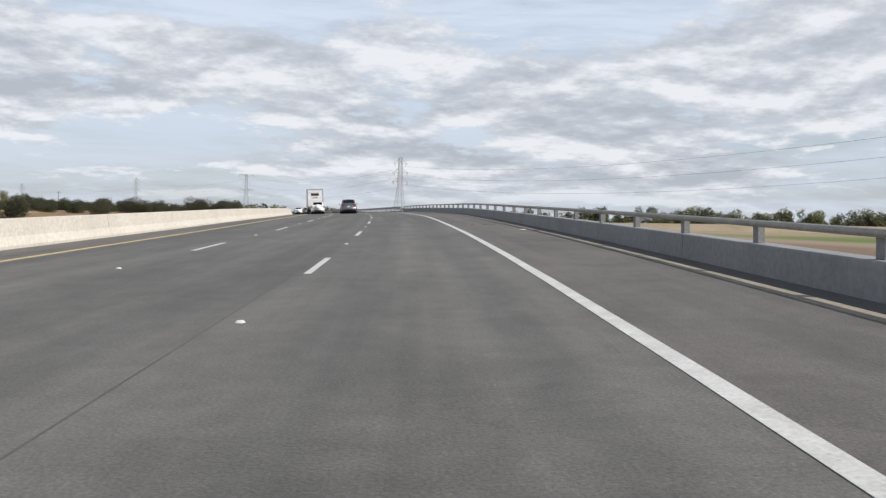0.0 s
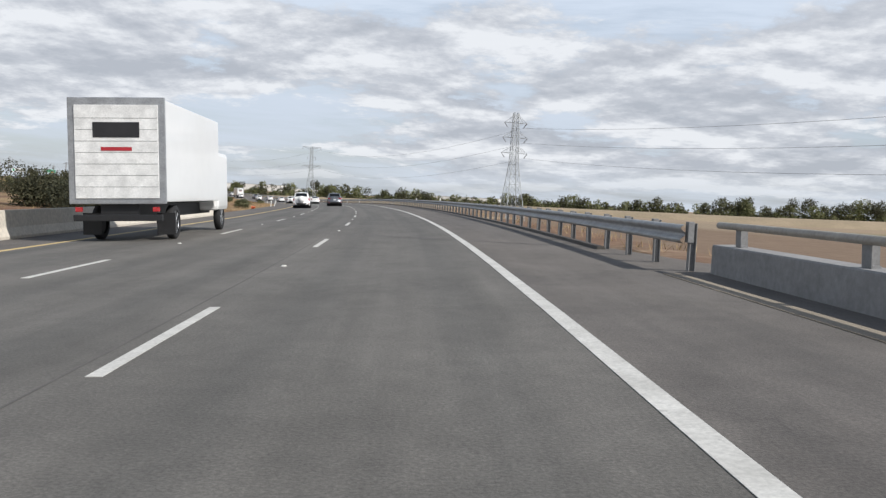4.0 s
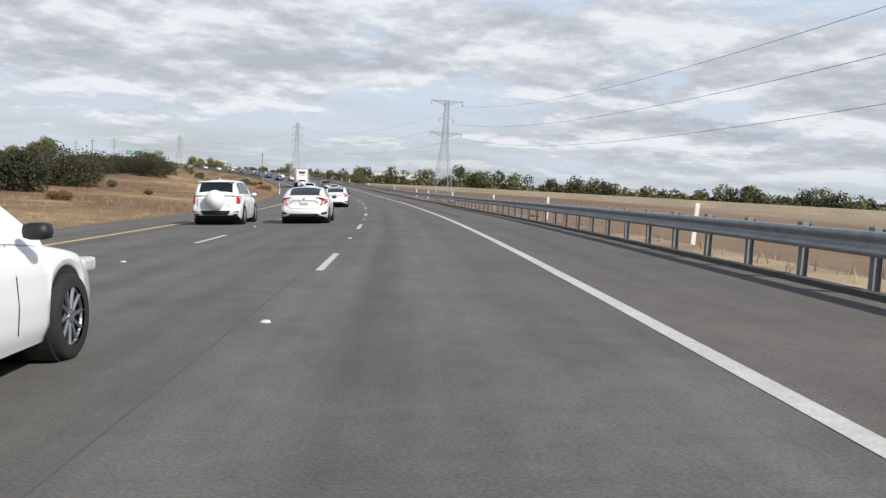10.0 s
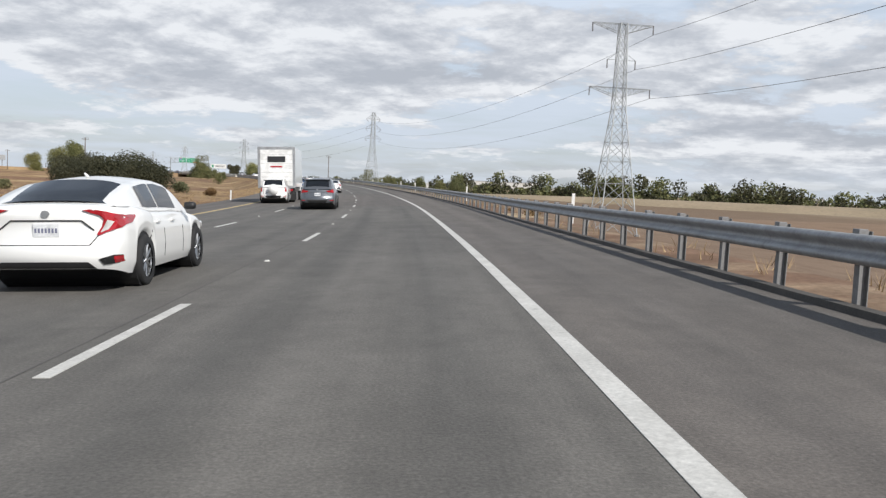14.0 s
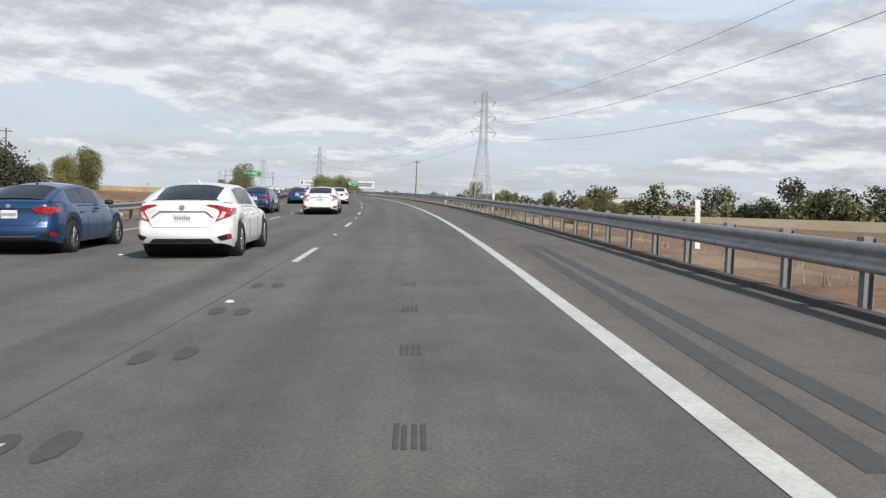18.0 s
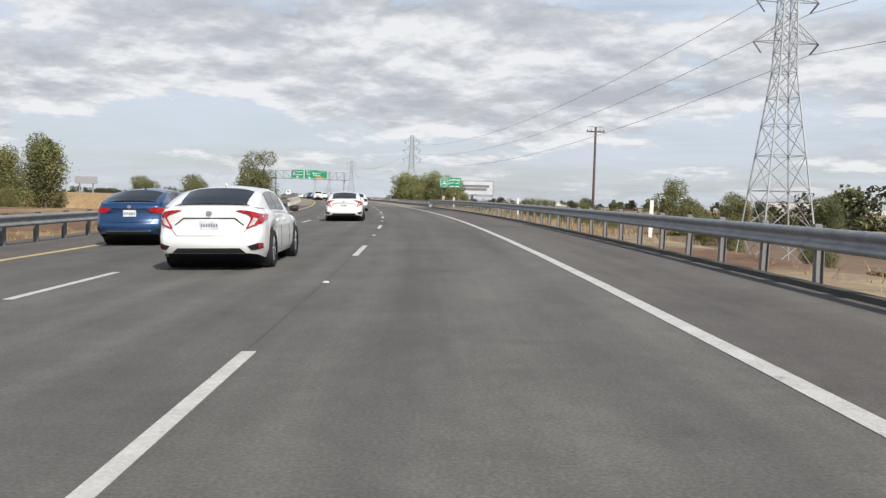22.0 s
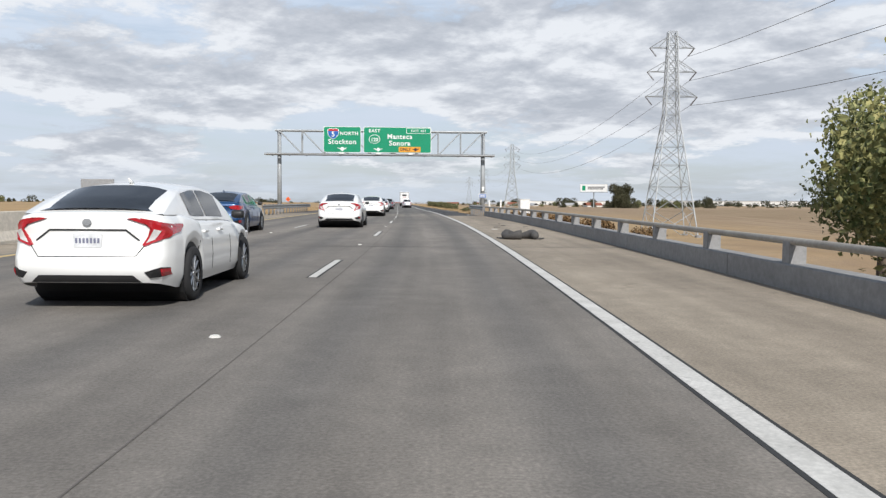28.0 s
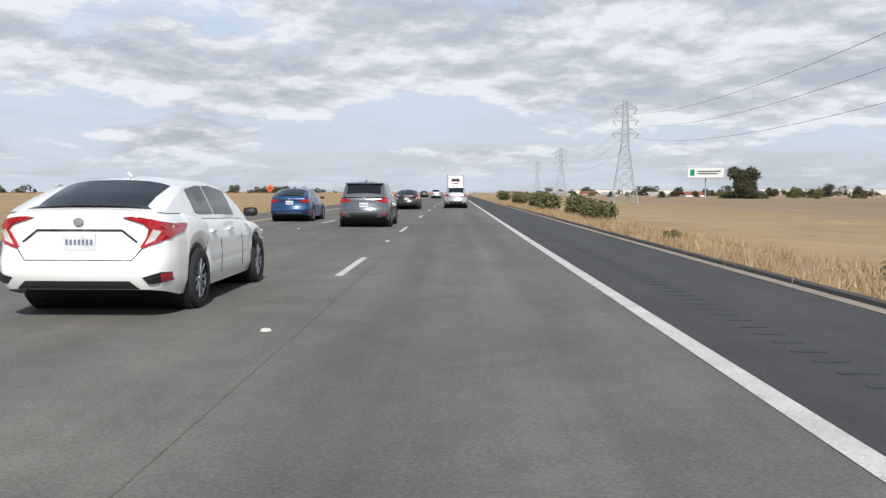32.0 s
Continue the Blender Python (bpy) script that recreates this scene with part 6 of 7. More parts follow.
def buildings():
    spots = ((-448, 1392, 5, 90, 40, 13, WHITE, ROOF_GREY, "tall white warehouse on the horizon"),
             (-900, 1700, 20, 160, 60, 10, WHITE, ROOF_GREY, "long white distribution shed far off"),
             (-520, 1750, 10, 190, 60, 10, WHITE, ROOF_GREY, "long pale shed on the horizon"), (-150, 1500, 0, 150, 50, 9, WHITE, ROOF_GREY, "pale shed beyond the fields"),
             (-1150, 1640, 30, 150, 60, 9, WHITE, ROOF_GREY, "white warehouse beside the far road"))
    for x, y, yaw, w, d, h, a, b, lab in spots:
        building(x, y, yaw, w, d, h, -4.0, a, b, lab)
    for k in range(16):
        x, y = -700 - 46 * k + random.uniform(-14, 14), 1150 + 26 * k + random.uniform(-30, 30)
        building(x, y, random.uniform(0, 90), random.uniform(9, 13), random.uniform(7, 9), random.uniform(2.6, 3.6), -2.6, random.choice((CREAM, WHITE)), random.choice((ROOF_RED, ROOF_GREY)), random.choice(("small cream house in the far suburb", "small house with a pitched roof far off")), gable=True)
    for k in range(8):
        x, y = -620 - 60 * k, 700 + 18 * k + random.uniform(-20, 20)
        building(x, y, random.uniform(40, 70), random.uniform(12, 16), 8, random.uniform(2.8, 3.6), -2.2, random.choice((CREAM, WHITE)), random.choice((ROOF_RED, ROOF_GREY)), "low farm building across the fields", gable=True)


buildings()

# ---------------------------------------------------------------- vehicles
def car_paint(name, colour, metal=0.0):
    m = bpy.data.materials.new(name)
    m.use_nodes = True
    k = Nodes(m.node_tree)
    b = k.n("ShaderNodeBsdfPrincipled", i_Roughness=0.3, i_Metallic=metal, i_Coat_Weight=0.8, i_Coat_Roughness=0.06)
    dust = k.noise(k.n("ShaderNodeTexCoord").outputs["Object"], 1.6, 4.0, 0.6)
    k.l(k.mix(k.ramp(dust, (0.4, 0.0), (0.75, 0.3)), colour, tuple(c * 0.85 + 0.02 for c in colour)), b.inputs["Base Color"])
    k.l(b.outputs[0], k.n("ShaderNodeOutputMaterial").inputs["Surface"])
    return m


PAINTS = {"white": car_paint("pearl_white_paint", (0.78, 0.78, 0.76)), "blue": car_paint("metallic_blue_paint", (0.006, 0.045, 0.135), 0.3), "grey": car_paint("gunmetal_paint", (0.13, 0.14, 0.155), 0.5),
          "dark": car_paint("black_paint", (0.02, 0.021, 0.023), 0.2), "silver": car_paint("silver_paint", (0.45, 0.46, 0.47), 0.6)}
GLASS = material("tinted_car_glass", (0.012, 0.014, 0.017), 0.06, scale=1, spec=0.6)
TRIM = material("black_plastic_trim", (0.016, 0.016, 0.017), 0.55, scale=5)
TYRE = material("tyre_rubber", (0.018, 0.018, 0.019), 0.85, scale=8)
RIM = material("alloy_wheel", (0.42, 0.43, 0.44), 0.3, 0.85, scale=4)
LAMP_RED = material("red_tail_lamp", (0.42, 0.012, 0.02), 0.15, second=(0.3, 0.01, 0.015), scale=9, coat=0.6)
LAMP_CLEAR = material("clear_lamp", (0.62, 0.60, 0.58), 0.15, scale=9, coat=0.6)
CHROME = material("chrome", (0.72, 0.73, 0.74), 0.12, 1.0, scale=4)
PLATE = material("number_plate", (0.72, 0.73, 0.74), 0.45, scale=9)
PLATE_INK = material("plate_characters", (0.20, 0.21, 0.30), 0.5, scale=5)


def wheel(root, x, y, r, spokes=10):
    side = 1 if x > 0 else -1
    bm = bmesh.new()
    prof = [(-0.105, r * 0.68), (-0.11, r * 0.93), (-0.085, r), (0.085, r), (0.11, r * 0.93), (0.105, r * 0.68)]
    rings = []
    n = 28
    for k in range(n):
        a = 2 * math.pi * k / n
        rings.append([bm.verts.new((px, pr * math.cos(a), pr * math.sin(a))) for px, pr in prof])
    for k in range(n):
        a, b = rings[k], rings[(k + 1) % n]
        for i in range(len(prof) - 1):
            bm.faces.new((a[i], a[i + 1], b[i + 1], b[i]))
    bmesh.ops.recalc_face_normals(bm, faces=bm.faces)
    w = part("wheel", bmesh.new(), TRIM, root)
    w.matrix_local = Matrix.Translation((x, y, r))
    hub = bmesh.new()
    bmesh.ops.create_cone(hub, cap_ends=True, segments=24, radius1=r * 0.66, radius2=r * 0.66, depth=0.10, matrix=pose(0, 0, 0, 0, 90, 0))
    w.data = mesh_of(hub, "wheel")
    w.data.materials.append(TRIM)
    part("tyre", bm, TYRE, w, smooth=True)
    rim = bmesh.new()
    o = side * 0.075
    for k in range(spokes):
        a = 2 * math.pi * k / spokes
        rod(rim, (o, 0.05 * math.cos(a), 0.05 * math.sin(a)), (o + side * 0.01, r * 0.66 * math.cos(a + 0.08), r * 0.66 * math.sin(a + 0.08)), 0.017, 5)
    for k in range(28):
        a, b = 2 * math.pi * k / 28, 2 * math.pi * (k + 1) / 28
        rod(rim, (o, r * 0.67 * math.cos(a), r * 0.67 * math.sin(a)), (o, r * 0.67 * math.cos(b), r * 0.67 * math.sin(b)), 0.014, 5)
    bmesh.ops.create_cone(rim, cap_ends=True, segments=12, radius1=0.06, radius2=0.045, depth=0.04, matrix=Matrix.Translation((o, 0, 0)) @ pose(0, 0, 0, 0, 90, 0))
    part("rim", rim, RIM, w)


def car(name, label, category, paint, spec):
    """A car that faces +y, with its origin on the ground between the wheels."""
    L, W, H = spec["size"]
    r, wb = spec["wheel"], spec["base"]
    belt, deck, nose = spec["belt"], spec["deck"], spec["nose"]
    yr, yf = -wb / 2, wb / 2
    y0, y1 = -wb / 2 - spec["rear"], -wb / 2 - spec["rear"] + L
    root = thing(name, label, category)
    tops = spec["top"]            # outline of the lower body: (y share, height)
    wide = spec["plan"]           # (y share, share of half width)
    cab = spec["cab"]             # (y share, roof height)

    def share(y):
        return (y - y0) / L

    def top(y):
        return float(np.interp(share(y), [a for a, _ in tops], [b for _, b in tops]))

    def half(y):
        return float(np.interp(share(y), [a for a, _ in wide], [b for _, b in wide])) * W / 2

    def low(y):
        z = 0.20 + 0.06 * max(0, (share(y) - 0.86) / 0.14) + spec.get("tail_up", 0.1) * max(0, (0.12 - share(y)) / 0.12)
        for c in (yr, yf):
            q = r * 1.17
            if abs(y - c) < q:
                z = max(z, r * 0.98 + math.sqrt(q * q - (y - c) ** 2) * 0.98 - 0.0)
        return z

    def bulge(z):
        return float(np.interp(z, *spec["rear_shape"]))

    def rear(x, z, out=0.01):
        """The point of the car's tail at x (share of the half width) and height z."""
        zb, zt = low(y0), top(y0 + 0.05)
        g = float(np.interp((z - zb) / (zt - zb), (0, 0.16, 0.42, 0.70, 0.88, 0.965), (0.93, 0.985, 1.0, 0.985, 0.955, 0.93)))
        sh = float(np.interp(abs(x) / g, [b for _, b in wide[:4]], [a for a, _ in wide[:4]]))
        y = y0 + sh * L + bulge(z) * max(0.0, 1 - sh / 0.1)
        if z > zt:
            y = max(y, y0 + float(np.interp(z, [b for _, b in cab[:4]], [a for a, _ in cab[:4]])) * L)
        return Vector((x * W / 2 * (1 + out * 0.8), y - out, z))

    def patch(pname, pts, mat, parent, sgn=1, out=0.008):
        """A thin piece that follows the tail's curve, from its outline in (x, z)."""
        bm = bmesh.new()
        f = bm.faces.new([bm.verts.new((x, 0, z)) for x, z in pts])
        bmesh.ops.triangulate(bm, faces=[f])
        bmesh.ops.subdivide_edges(bm, edges=list(bm.edges), cuts=3, use_grid_fill=True)
        bmesh.ops.recalc_face_normals(bm, faces=bm.faces)
        front = list(bm.faces)
        res = bmesh.ops.extrude_face_region(bm, geom=front)
        back = {v for v in res["geom"] if isinstance(v, bmesh.types.BMVert)}
        for v in bm.verts:
            q = rear(v.co.x, v.co.z, -0.03 if v in back else out + 0.006)
            v.co = (sgn * q.x, q.y, q.z)
        bmesh.ops.recalc_face_normals(bm, faces=bm.faces)
        return part(pname, bm, mat, parent)

    ys = sorted({round(v, 3) for v in list(np.linspace(y0, y1, 46)) + [c + k for c in (yr, yf) for k in np.linspace(-r * 1.18, r * 1.18, 15)]})
    bm = bmesh.new()
    rings = []
    for y in ys:
        w, zb, zt = half(y), low(y), top(y)
        sh = (zt - zb)
        pr = [(w * float(np.interp(q, (0, 0.16, 0.42, 0.70, 0.88, 0.965), (0.93, 0.985, 1.0, 0.985, 0.955, 0.90))), zb + q * sh) for q in (0, 0.08, 0.16, 0.24, 0.31, 0.37, 0.42, 0.48, 0.55, 0.62, 0.70, 0.79, 0.88, 0.925, 0.965)]
        pr += [(w * 0.78, zt), (w * 0.4, zt + 0.018), (0, zt + 0.024)]
        pr = [(x, z, y + bulge(z) * max(0.0, 1 - share(y) / 0.1)) for x, z in pr]
        ring = [bm.verts.new((x, q, z)) for x, z, q in pr] + [bm.verts.new((-x, q, z)) for x, z, q in reversed(pr[:-1])]
        rings.append(ring)
    for a, b in zip(rings, rings[1:]):
        for i in range(len(a) - 1):
            bm.faces.new((a[i], b[i], b[i + 1], a[i + 1]))
    for ring in (rings[0], rings[-1]):
        for i in range(len(ring) // 2):
            q = [ring[i], ring[i + 1], ring[-2 - i], ring[-1 - i]]
            bm.faces.new(list(dict.fromkeys(q)))
    bmesh.ops.recalc_face_normals(bm, faces=bm.faces)
    part("body", bm, paint, root, smooth=True)
    part("underbody", bx(-W * 0.40, W * 0.40, y0 + 0.5, y1 - 0.4, 0.24, 0.45), TRIM, root)
    for c in (yr, yf):
        part("wheel_well", rod(bmesh.new(), (-W / 2 + 0.05, c, r + 0.02), (W / 2 - 0.05, c, r + 0.02), r * 1.15, 20), TRIM, root)
    # the cabin
    ca, cb = y0 + cab[0][0] * L, y0 + cab[-1][0] * L

    def roof(y):
        return float(np.interp(share(y), [a for a, _ in cab], [b for _, b in cab]))

    def skin(y, v):
        """A point on the cabin's side at height share v (0 belt, 1 roof edge, 2 middle of the roof)."""
        zt, zr = top(y) - 0.02, roof(y)
        k = max(0.0, min(1.0, (zr - zt) / (H - belt)))
        wb_, wt = half(y) * 0.90, half(y) * (0.90 - spec["lean"] * k)
        if v <= 1:
            return Vector((wb_ + (wt - wb_) * v ** 1.15, y, zt + (zr - 0.05 * k - zt) * v))
        q = v - 1
        return Vector((wt * (1 - q), y, zr - 0.05 * k + 0.05 * k * math.sin(q * math.pi / 2) + 0.02 * q * k))

    cy = list(np.linspace(ca, cb, 34))
    vs = [0, 0.25, 0.5, 0.75, 0.92, 1.0, 1.15, 1.4, 1.7, 2.0]
    bm = bmesh.new()
    rings = []
    for y in cy:
        p = [skin(y, v) for v in vs]
        rings.append([bm.verts.new(q) for q in p] + [bm.verts.new((-q.x, q.y, q.z)) for q in reversed(p[:-1])])
    for a, b in zip(rings, rings[1:]):
        for i in range(len(a) - 1):
            bm.faces.new((a[i], b[i], b[i + 1], a[i + 1]))
    bmesh.ops.recalc_face_normals(bm, faces=bm.faces)
    cabin = part("cabin", bm, paint, root, smooth=True)

    def pane(pname, ya, yb, lo, hi, sgn):
        bm = bmesh.new()
        n, m_ = 10, 5
        g = []
        for i in range(n + 1):
            y = ya + (yb - ya) * i / n
            row = []
            for j in range(m_ + 1):
                q = skin(y, lo + (hi - lo) * j / m_)
                row.append(bm.verts.new((sgn * (q.x + 0.006), q.y, q.z + 0.002)))
            g.append(row)
        for i in range(n):
            for j in range(m_):
                bm.faces.new((g[i][j], g[i + 1][j], g[i + 1][j + 1], g[i][j + 1]))
        bmesh.ops.recalc_face_normals(bm, faces=bm.faces)
        return part(pname, bm, GLASS, cabin, smooth=True)

    for sgn in (1, -1):
        for a, b in spec["panes"]:
            pane("side_window", y0 + a * L, y0 + b * L, 0.12, 0.90, sgn)

    def screen(pname, ya, yb, inset):
        bm = bmesh.new()
        n, m_ = 8, 10
        g = []
        for i in range(n + 1):
            y = ya + (yb - ya) * i / n
            e = skin(y, 1.0)
            f = skin(y, 1.12)
            w = min(skin(y, 0.9).x, f.x if roof(y) - top(y) > 0.05 else e.x) * inset
            row = []
            for j in range(m_ + 1):
                t = -1 + 2 * j / m_
                z = roof(y) + (0.02 + 0.0) * (1 - t * t) + 0.012 - 0.05 * (abs(t) ** 4) * 0.8
                row.append(bm.verts.new((w * t, y, z)))
            g.append(row)
        for i in range(n):
            for j in range(m_):
                bm.faces.new((g[i][j], g[i + 1][j], g[i + 1][j + 1], g[i][j + 1]))
        bmesh.ops.recalc_face_normals(bm, faces=bm.faces)
        for v in bm.verts:
            v.co.y += 0.012 if pname == "windscreen" else -0.012
        return part(pname, bm, GLASS, cabin, smooth=True)

    for pname, a, b in (("rear_window", *spec["rear_glass"]), ("windscreen", *spec["wind_glass"])):
        screen(pname, y0 + a * L, y0 + b * L, 0.955)
    for x in (-W / 2 + 0.10, W / 2 - 0.10):
        for y in (yr, yf):
            wheel(root, x, y, r)
    # door seams and handles
    for sgn in (1, -1):
        for a in spec["seams"]:
            y = y0 + a * L
            bm = bmesh.new()
            for z0, z1 in ((0.32, 0.5), (0.5, 0.7), (0.7, top(y) - 0.03)):
                w0, w1 = [float(np.interp((z - low(y)) / (top(y) - low(y)), (0, 0.16, 0.42, 0.70, 0.88, 0.965), (0.93, 0.985, 1.0, 0.985, 0.955, 0.90))) * half(y) for z in (z0, z1)]
                rod(bm, (sgn * w0, y, z0), (sgn * w1, y, z1), 0.006, 4)
            part("door_seam", bm, TRIM, root)
        for a in spec["handles"]:
            y, z = y0 + a * L, belt - 0.13
            w = half(y) * 0.975
            part("door_handle", bx(sgn * w - 0.02, sgn * w + 0.03 * (sgn > 0) + 0.02 * (sgn < 0), y - 0.09, y + 0.09, z - 0.015, z + 0.015, 0.008), paint, root)
        ym = y0 + spec["mirror"] * L
        w = half(ym)
        bm = bx(-0.09, 0.09, -0.06, 0.08, -0.06, 0.055, 0.05)
        part("mirror", bm, paint if spec.get("body_mirror", True) else TRIM, root, smooth=True, m=Matrix.Translation((sgn * (w + 0.07), ym, belt + 0.06)))
    # the tail: lamps, reflectors, valance, plate
    tail = spec["tail"]
    for sgn in (1, -1):
        lamp = patch("tail_lamp", tail["shape"], LAMP_RED, root, sgn, 0.012)
        if tail.get("clear"):
            patch("reversing_lens", tail["clear"], LAMP_CLEAR, lamp, sgn, 0.016)
        patch("bumper_vent", spec["vent"], TRIM, root, sgn, 0.006)
        patch("red_reflector", spec["reflector"], LAMP_RED, root, sgn, 0.012)
        part("headlamp", bx(min(sgn * 0.5, sgn * 0.86) * W / 2, max(sgn * 0.5, sgn * 0.86) * W / 2, y1 - 0.30, y1 - 0.03, nose - 0.14, nose - 0.03, 0.03), LAMP_CLEAR, root)
    patch("rear_valance", spec["valance"], TRIM, root, 1, 0.008)
    if spec.get("strip"):
        patch("valance_strip", [(-0.6, 0.36), (0.6, 0.36), (0.6, 0.385), (-0.6, 0.385)], spec["strip"], root, 1, 0.014)
    lid = spec["lid"]
    bm = bmesh.new()
    for (xa, za), (xb, zb2) in zip(lid, lid[1:]):
        rod(bm, rear(xa, za, 0.001), rear(xb, zb2, 0.001), 0.006, 4)
    part("boot_seam", bm, TRIM, root)
    pz = spec["plate"]
    # black bar paints in the body crease's shade; crossovers carry chrome garnish here
    bm = bmesh.new()
    crease = [(-0.62, pz + 0.0), (-0.46, pz + 0.115), (0.46, pz + 0.115), (0.62, pz + 0.0)]
    for (xa, za), (xb, zb2) in zip(crease, crease[1:]):
        rod(bm, rear(xa, za, 0.004), rear(xb, zb2, 0.004), 0.009, 6)
    part("plate_garnish", bm, spec.get("garnish", TRIM), root, smooth=True)
    py = rear(0, pz).y
    pl = part("number_plate", bx(-0.155, 0.155, py - 0.014, py + 0.02, pz - 0.08, pz + 0.08, 0.006), PLATE, root)
    for k in range(7):
        x = -0.12 + k * 0.04
        part("plate_bar", bx(x - 0.012, x + 0.012, py - 0.017, py - 0.014, pz - 0.03, pz + 0.025), PLATE_INK, pl)
    bp = rear(0, deck - 0.11)
    bm = rod(bmesh.new(), (0, bp.y + 0.03, bp.z), (0, bp.y - 0.008, bp.z), 0.05, 14)
    for v in bm.verts:
        v.co.z = bp.z + (v.co.z - bp.z) * 0.75
    part("badge", bm, ALU, root)
    if spec.get("spare"):
        bm = rod(bmesh.new(), (0.0, y0 + 0.02, 0.92), (0.0, y0 - 0.22, 0.92), 0.36, 28, 0.345)
        bmesh.ops.bevel(bm, geom=[e for e in bm.edges if e.calc_length() < 0.12], offset=0.03, segments=2, affect="EDGES")
        part("spare_wheel_cover", bm, paint, root, smooth=True)
    if spec.get("spoiler"):
        a = y0 + spec["spoiler"] * L
        part("roof_spoiler", bx(-W * 0.36, W * 0.36, a - 0.18, a + 0.12, roof(a) - 0.03, roof(a) + 0.015, 0.02), paint, root)
    part("antenna_fin", rod(bmesh.new(), (0, y0 + spec["fin"] * L + 0.12, H - 0.02), (0, y0 + spec["fin"] * L - 0.02, H + 0.045), 0.03, 8, 0.012), paint, root, smooth=True)
    return root


SEDAN = dict(size=(4.63, 1.80, 1.415), wheel=0.325, base=2.70, rear=1.03, belt=0.94, deck=1.07, nose=0.74, lean=0.22, tail_up=0.1,
             top=((0, 0.98), (0.02, 1.04), (0.05, 1.06), (0.16, 1.05), (0.3, 0.98), (0.62, 0.94), (0.72, 0.90), (0.9, 0.78), (0.97, 0.70), (1.0, 0.60)),
             plan=((0, 0.80), (0.02, 0.90), (0.07, 0.965), (0.2, 1.0), (0.7, 1.0), (0.88, 0.96), (0.96, 0.86), (1.0, 0.66)),
             cab=((0.055, 1.05), (0.14, 1.20), (0.24, 1.345), (0.36, 1.41), (0.48, 1.415), (0.58, 1.36), (0.66, 1.22), (0.75, 0.93)),
             panes=((0.255, 0.40), (0.415, 0.60)), rear_glass=(0.072, 0.24), wind_glass=(0.585, 0.73), seams=(0.405, 0.615, 0.28), handles=(0.34, 0.50), mirror=0.645, body_mirror=False,
             tail=dict(shape=[(0.48, 1.0), (0.60, 1.015), (0.78, 0.985), (0.945, 0.93), (0.955, 0.84), (0.92, 0.79), (0.68, 0.70), (0.655, 0.715), (0.765, 0.88), (0.72, 0.93)], clear=[(0.70, 0.735), (0.80, 0.775), (0.86, 0.865), (0.79, 0.885)]),
             vent=[(0.70, 0.42), (0.88, 0.47), (0.935, 0.46), (0.93, 0.365), (0.76, 0.355)], reflector=[(0.87, 0.455), (0.935, 0.45), (0.93, 0.375), (0.87, 0.37)], valance=[(-0.66, 0.305), (0.66, 0.305), (0.56, 0.385), (-0.56, 0.385)],
             lid=[(-0.68, 0.70), (-0.58, 0.585), (0.58, 0.585), (0.68, 0.70)], rear_shape=((0.2, 0.34, 0.45, 0.57, 0.62, 0.80, 0.98, 1.06), (0.12, 0.03, 0.0, 0.02, 0.06, 0.10, 0.07, 0.06)), plate=0.76, fin=0.30)
COUPE = dict(SEDAN, size=(4.52, 1.75, 1.40), tail=dict(shape=[(0.50, 0.90), (0.70, 0.955), (0.93, 0.945), (0.95, 0.85), (0.88, 0.80), (0.58, 0.83)]), plate=0.80, strip=CHROME)
CROSSOVER = dict(size=(4.58, 1.855, 1.66), wheel=0.355, base=2.66, rear=0.98, belt=1.05, deck=1.16, nose=0.95, lean=0.20, tail_up=0.16,
                 top=((0, 1.02), (0.02, 1.08), (0.08, 1.11), (0.3, 1.09), (0.62, 1.05), (0.74, 1.03), (0.9, 0.94), (0.97, 0.84), (1.0, 0.7)),
                 plan=((0, 0.84), (0.02, 0.92), (0.07, 0.97), (0.2, 1.0), (0.7, 1.0), (0.88, 0.96), (0.96, 0.88), (1.0, 0.7)),
                 cab=((0.012, 1.08), (0.04, 1.30), (0.09, 1.55), (0.13, 1.62), (0.3, 1.655), (0.48, 1.65), (0.57, 1.58), (0.66, 1.36), (0.75, 1.03)),
                 panes=((0.10, 0.235), (0.25, 0.41), (0.425, 0.60)), rear_glass=(0.028, 0.085), wind_glass=(0.58, 0.73), seams=(0.415, 0.625, 0.25), handles=(0.31, 0.49), mirror=0.65,
                 tail=dict(shape=[(0.48, 0.99), (0.74, 1.02), (0.80, 1.06), (0.93, 1.07), (0.95, 0.98), (0.90, 0.88), (0.56, 0.92)]),
                 vent=[(0.66, 0.40), (0.90, 0.42), (0.93, 0.36), (0.70, 0.33)], reflector=[(0.70, 0.50), (0.90, 0.52), (0.90, 0.48), (0.70, 0.465)], valance=[(-0.9, 0.37), (0.9, 0.37), (0.86, 0.53), (-0.86, 0.53)],
                 lid=[(-0.74, 0.98), (-0.70, 0.62), (0.70, 0.62), (0.74, 0.98)], rear_shape=((0.3, 0.45, 0.6, 0.68, 0.9, 1.1), (0.08, 0.0, 0.01, 0.05, 0.09, 0.07)), plate=0.80, fin=0.2, spoiler=0.11, garnish=CHROME)
JEEP = dict(CROSSOVER, size=(4.30, 1.80, 1.68), tail=dict(shape=[(0.80, 0.78), (0.93, 0.78), (0.95, 1.04), (0.82, 1.06)]), plate=0.62, spare=True)
HATCH = dict(CROSSOVER, size=(4.4, 1.8, 1.5))


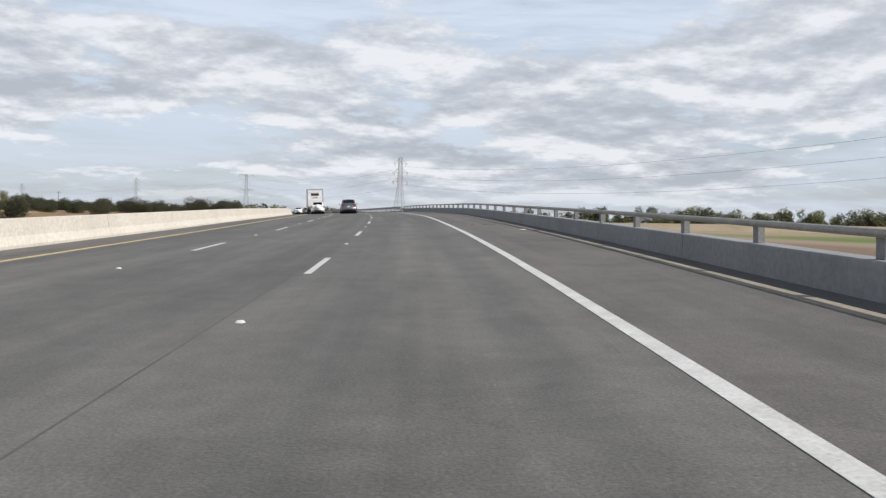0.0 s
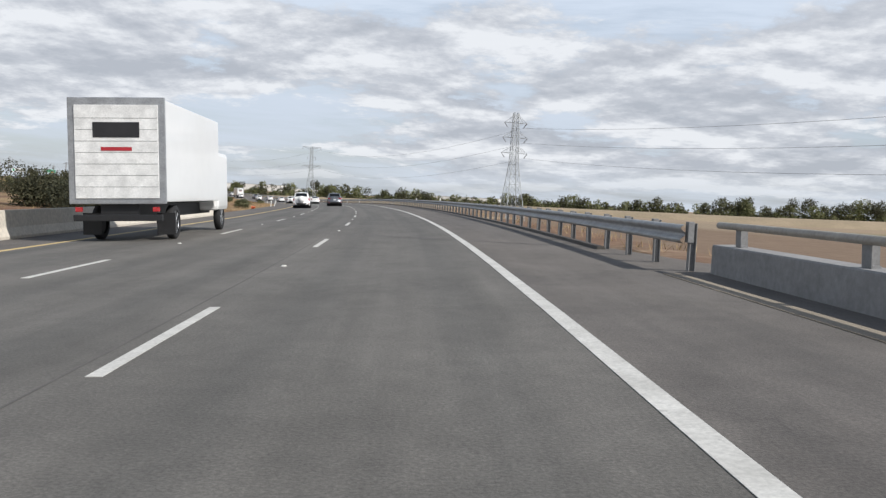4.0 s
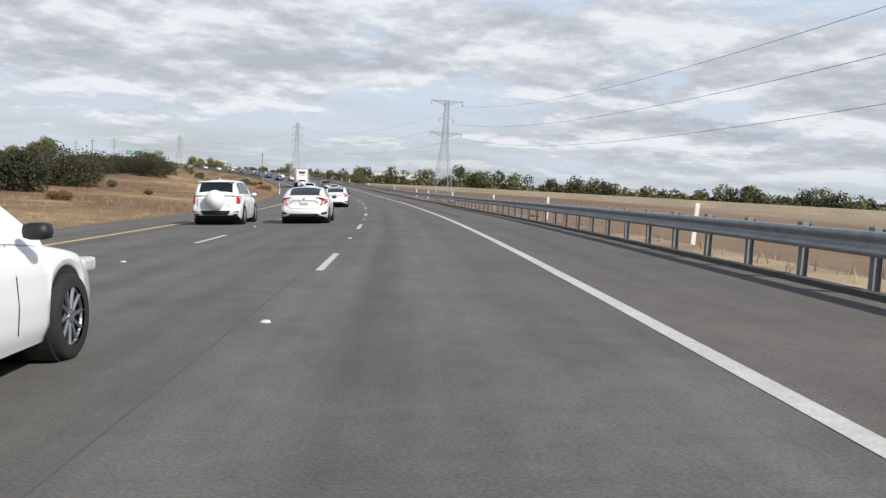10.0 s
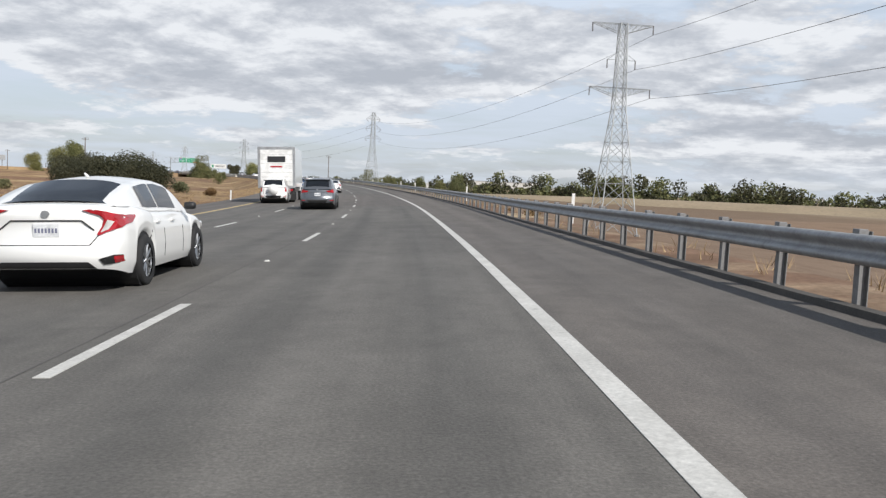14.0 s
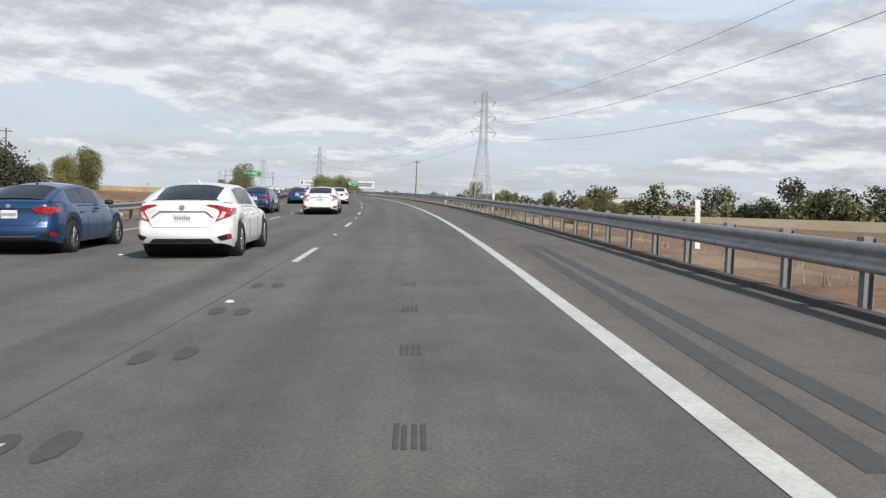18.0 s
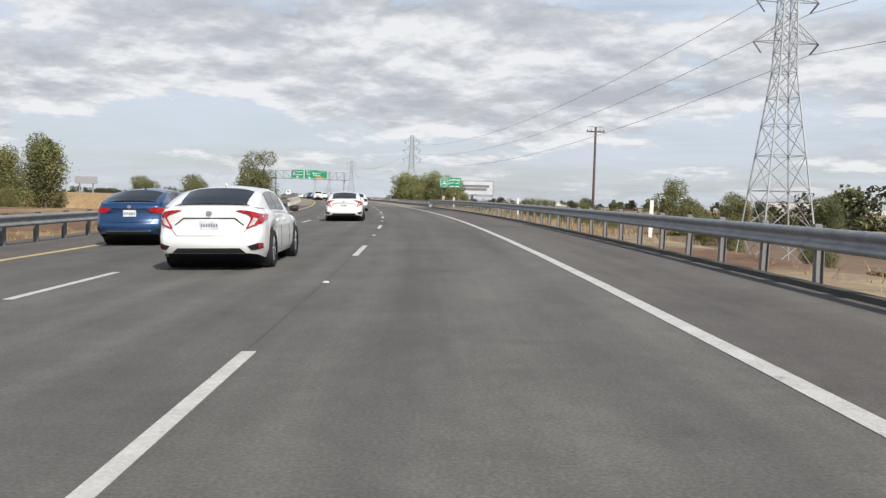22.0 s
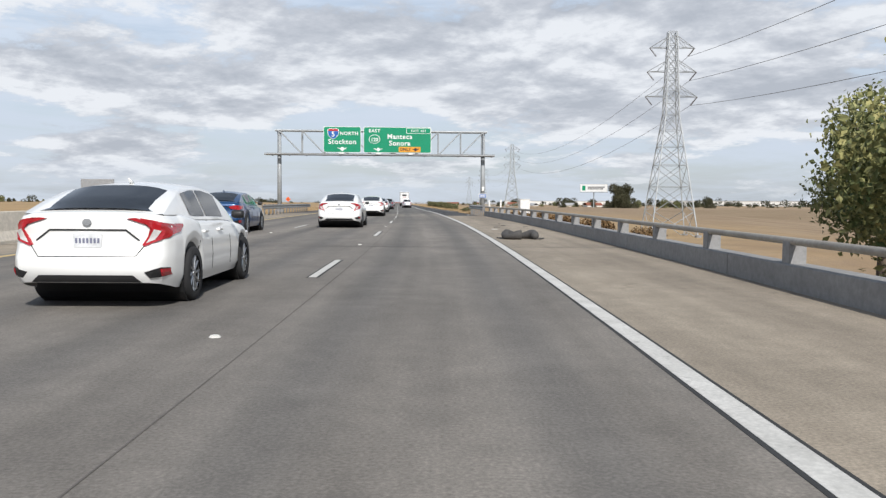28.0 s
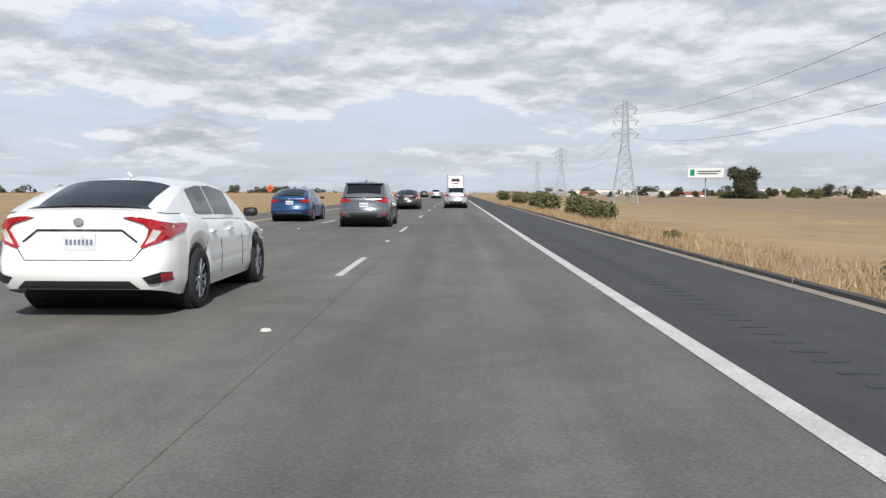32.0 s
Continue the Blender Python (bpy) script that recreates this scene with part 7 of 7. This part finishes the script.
def truck():
    root = thing("box_truck", "white box lorry with a tall plain rear door", "lorry")
    part("cargo_box", bx(-1.22, 1.22, -4.0, 3.2, 1.05, 3.75, 0.03), PAINTS["white"], root)
    part("rear_frame", bx(-1.26, 1.26, -4.05, -3.98, 1.0, 3.8, 0.02), ALU, root)
    d = part("roller_door", bx(-1.08, 1.08, -4.08, -4.04, 1.15, 3.6, 0.01), SIGN_WHITE, root)
    for k in range(7):
        part("door_slat_line", bx(-1.06, 1.06, -4.085, -4.078, 1.45 + k * 0.3, 1.46 + k * 0.3), GALV_POST, d)
    part("company_mark", bx(-0.6, 0.6, -4.09, -4.08, 2.75, 3.15), BLACK, d, "plain dark mark")
    part("company_line", bx(-0.4, 0.4, -4.09, -4.08, 2.4, 2.5), LAMP_RED, d)
    part("chassis", bx(-0.5, 0.5, -3.9, 5.0, 0.6, 1.0), TRIM, root)
    part("rear_bumper", bx(-1.15, 1.15, -4.1, -3.95, 0.55, 0.72, 0.02), TRIM, root)
    part("cab", bx(-1.15, 1.15, 3.35, 5.2, 0.7, 2.75, 0.15), PAINTS["white"], root)
    part("cab_window", bx(-1.0, 1.0, 5.19, 5.215, 1.7, 2.5, 0.01), GLASS, root)
    for x in (-1.0, 1.0):
        for y in (-2.4, 4.2):
            wheel(root, x, y, 0.48, 8)
        part("tail_lamp", bx(x - 0.09, x + 0.09, -4.12, -4.05, 0.8, 0.92, 0.01), LAMP_RED, root)
        part("mud_flap", bx(x - 0.25, x + 0.25, -3.1, -3.08, 0.15, 0.75), TRIM, root)
    return root


def traffic():
    lane2, lane3 = -5.65, -9.2
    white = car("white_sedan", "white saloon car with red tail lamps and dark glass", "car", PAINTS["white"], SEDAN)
    blue = car("blue_coupe", "metallic blue two-door car in the median lane", "car", PAINTS["blue"], COUPE)
    grey = car("grey_crossover", "dark grey crossover with tall red tail lamps", "car", PAINTS["grey"], CROSSOVER)
    jeep = car("white_crossover", "small white four-by-four with a spare wheel cover", "car", PAINTS["white"], JEEP)
    black = car("black_saloon", "black saloon car in traffic", "car", PAINTS["dark"], SEDAN)
    silver = car("silver_crossover", "silver crossover in traffic", "car", PAINTS["silver"], HATCH)
    lorry = truck()
    # white, blue, grey, jeep, lorry each repeat one moving vehicle as added copies
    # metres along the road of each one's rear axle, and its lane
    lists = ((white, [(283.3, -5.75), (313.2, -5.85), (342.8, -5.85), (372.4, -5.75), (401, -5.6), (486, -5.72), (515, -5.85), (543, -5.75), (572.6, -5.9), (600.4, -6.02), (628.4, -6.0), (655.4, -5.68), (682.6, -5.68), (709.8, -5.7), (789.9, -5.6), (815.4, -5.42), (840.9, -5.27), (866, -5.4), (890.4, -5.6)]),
             (blue, [(516, -9.4), (544.8, -9.3), (574, -9.4), (606, -9.6), (635.5, -9.6), (809, -8.9), (873, -8.9), (918, -8.9)]),
             (grey, [(101.5, -5.4), (222, -5.3), (436, -5.5), (741, -5.6), (912.5, -5.2)]),
             (jeep, [(117, -9.0), (203, -8.9), (312, -8.9), (402, -9.0), (448, -9.1), (779, -9.1)]),
             (lorry, [(138, -9.1), (452, -9.1), (1010, -1.9)]),
             (black, [(943, -5.4), (1075, -9.0)]),
             (silver, [(948, -1.9), (1040, -5.5)]))
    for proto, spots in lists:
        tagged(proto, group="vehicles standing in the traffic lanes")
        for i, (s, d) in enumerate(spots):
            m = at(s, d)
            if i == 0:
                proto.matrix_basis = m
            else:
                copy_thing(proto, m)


traffic()
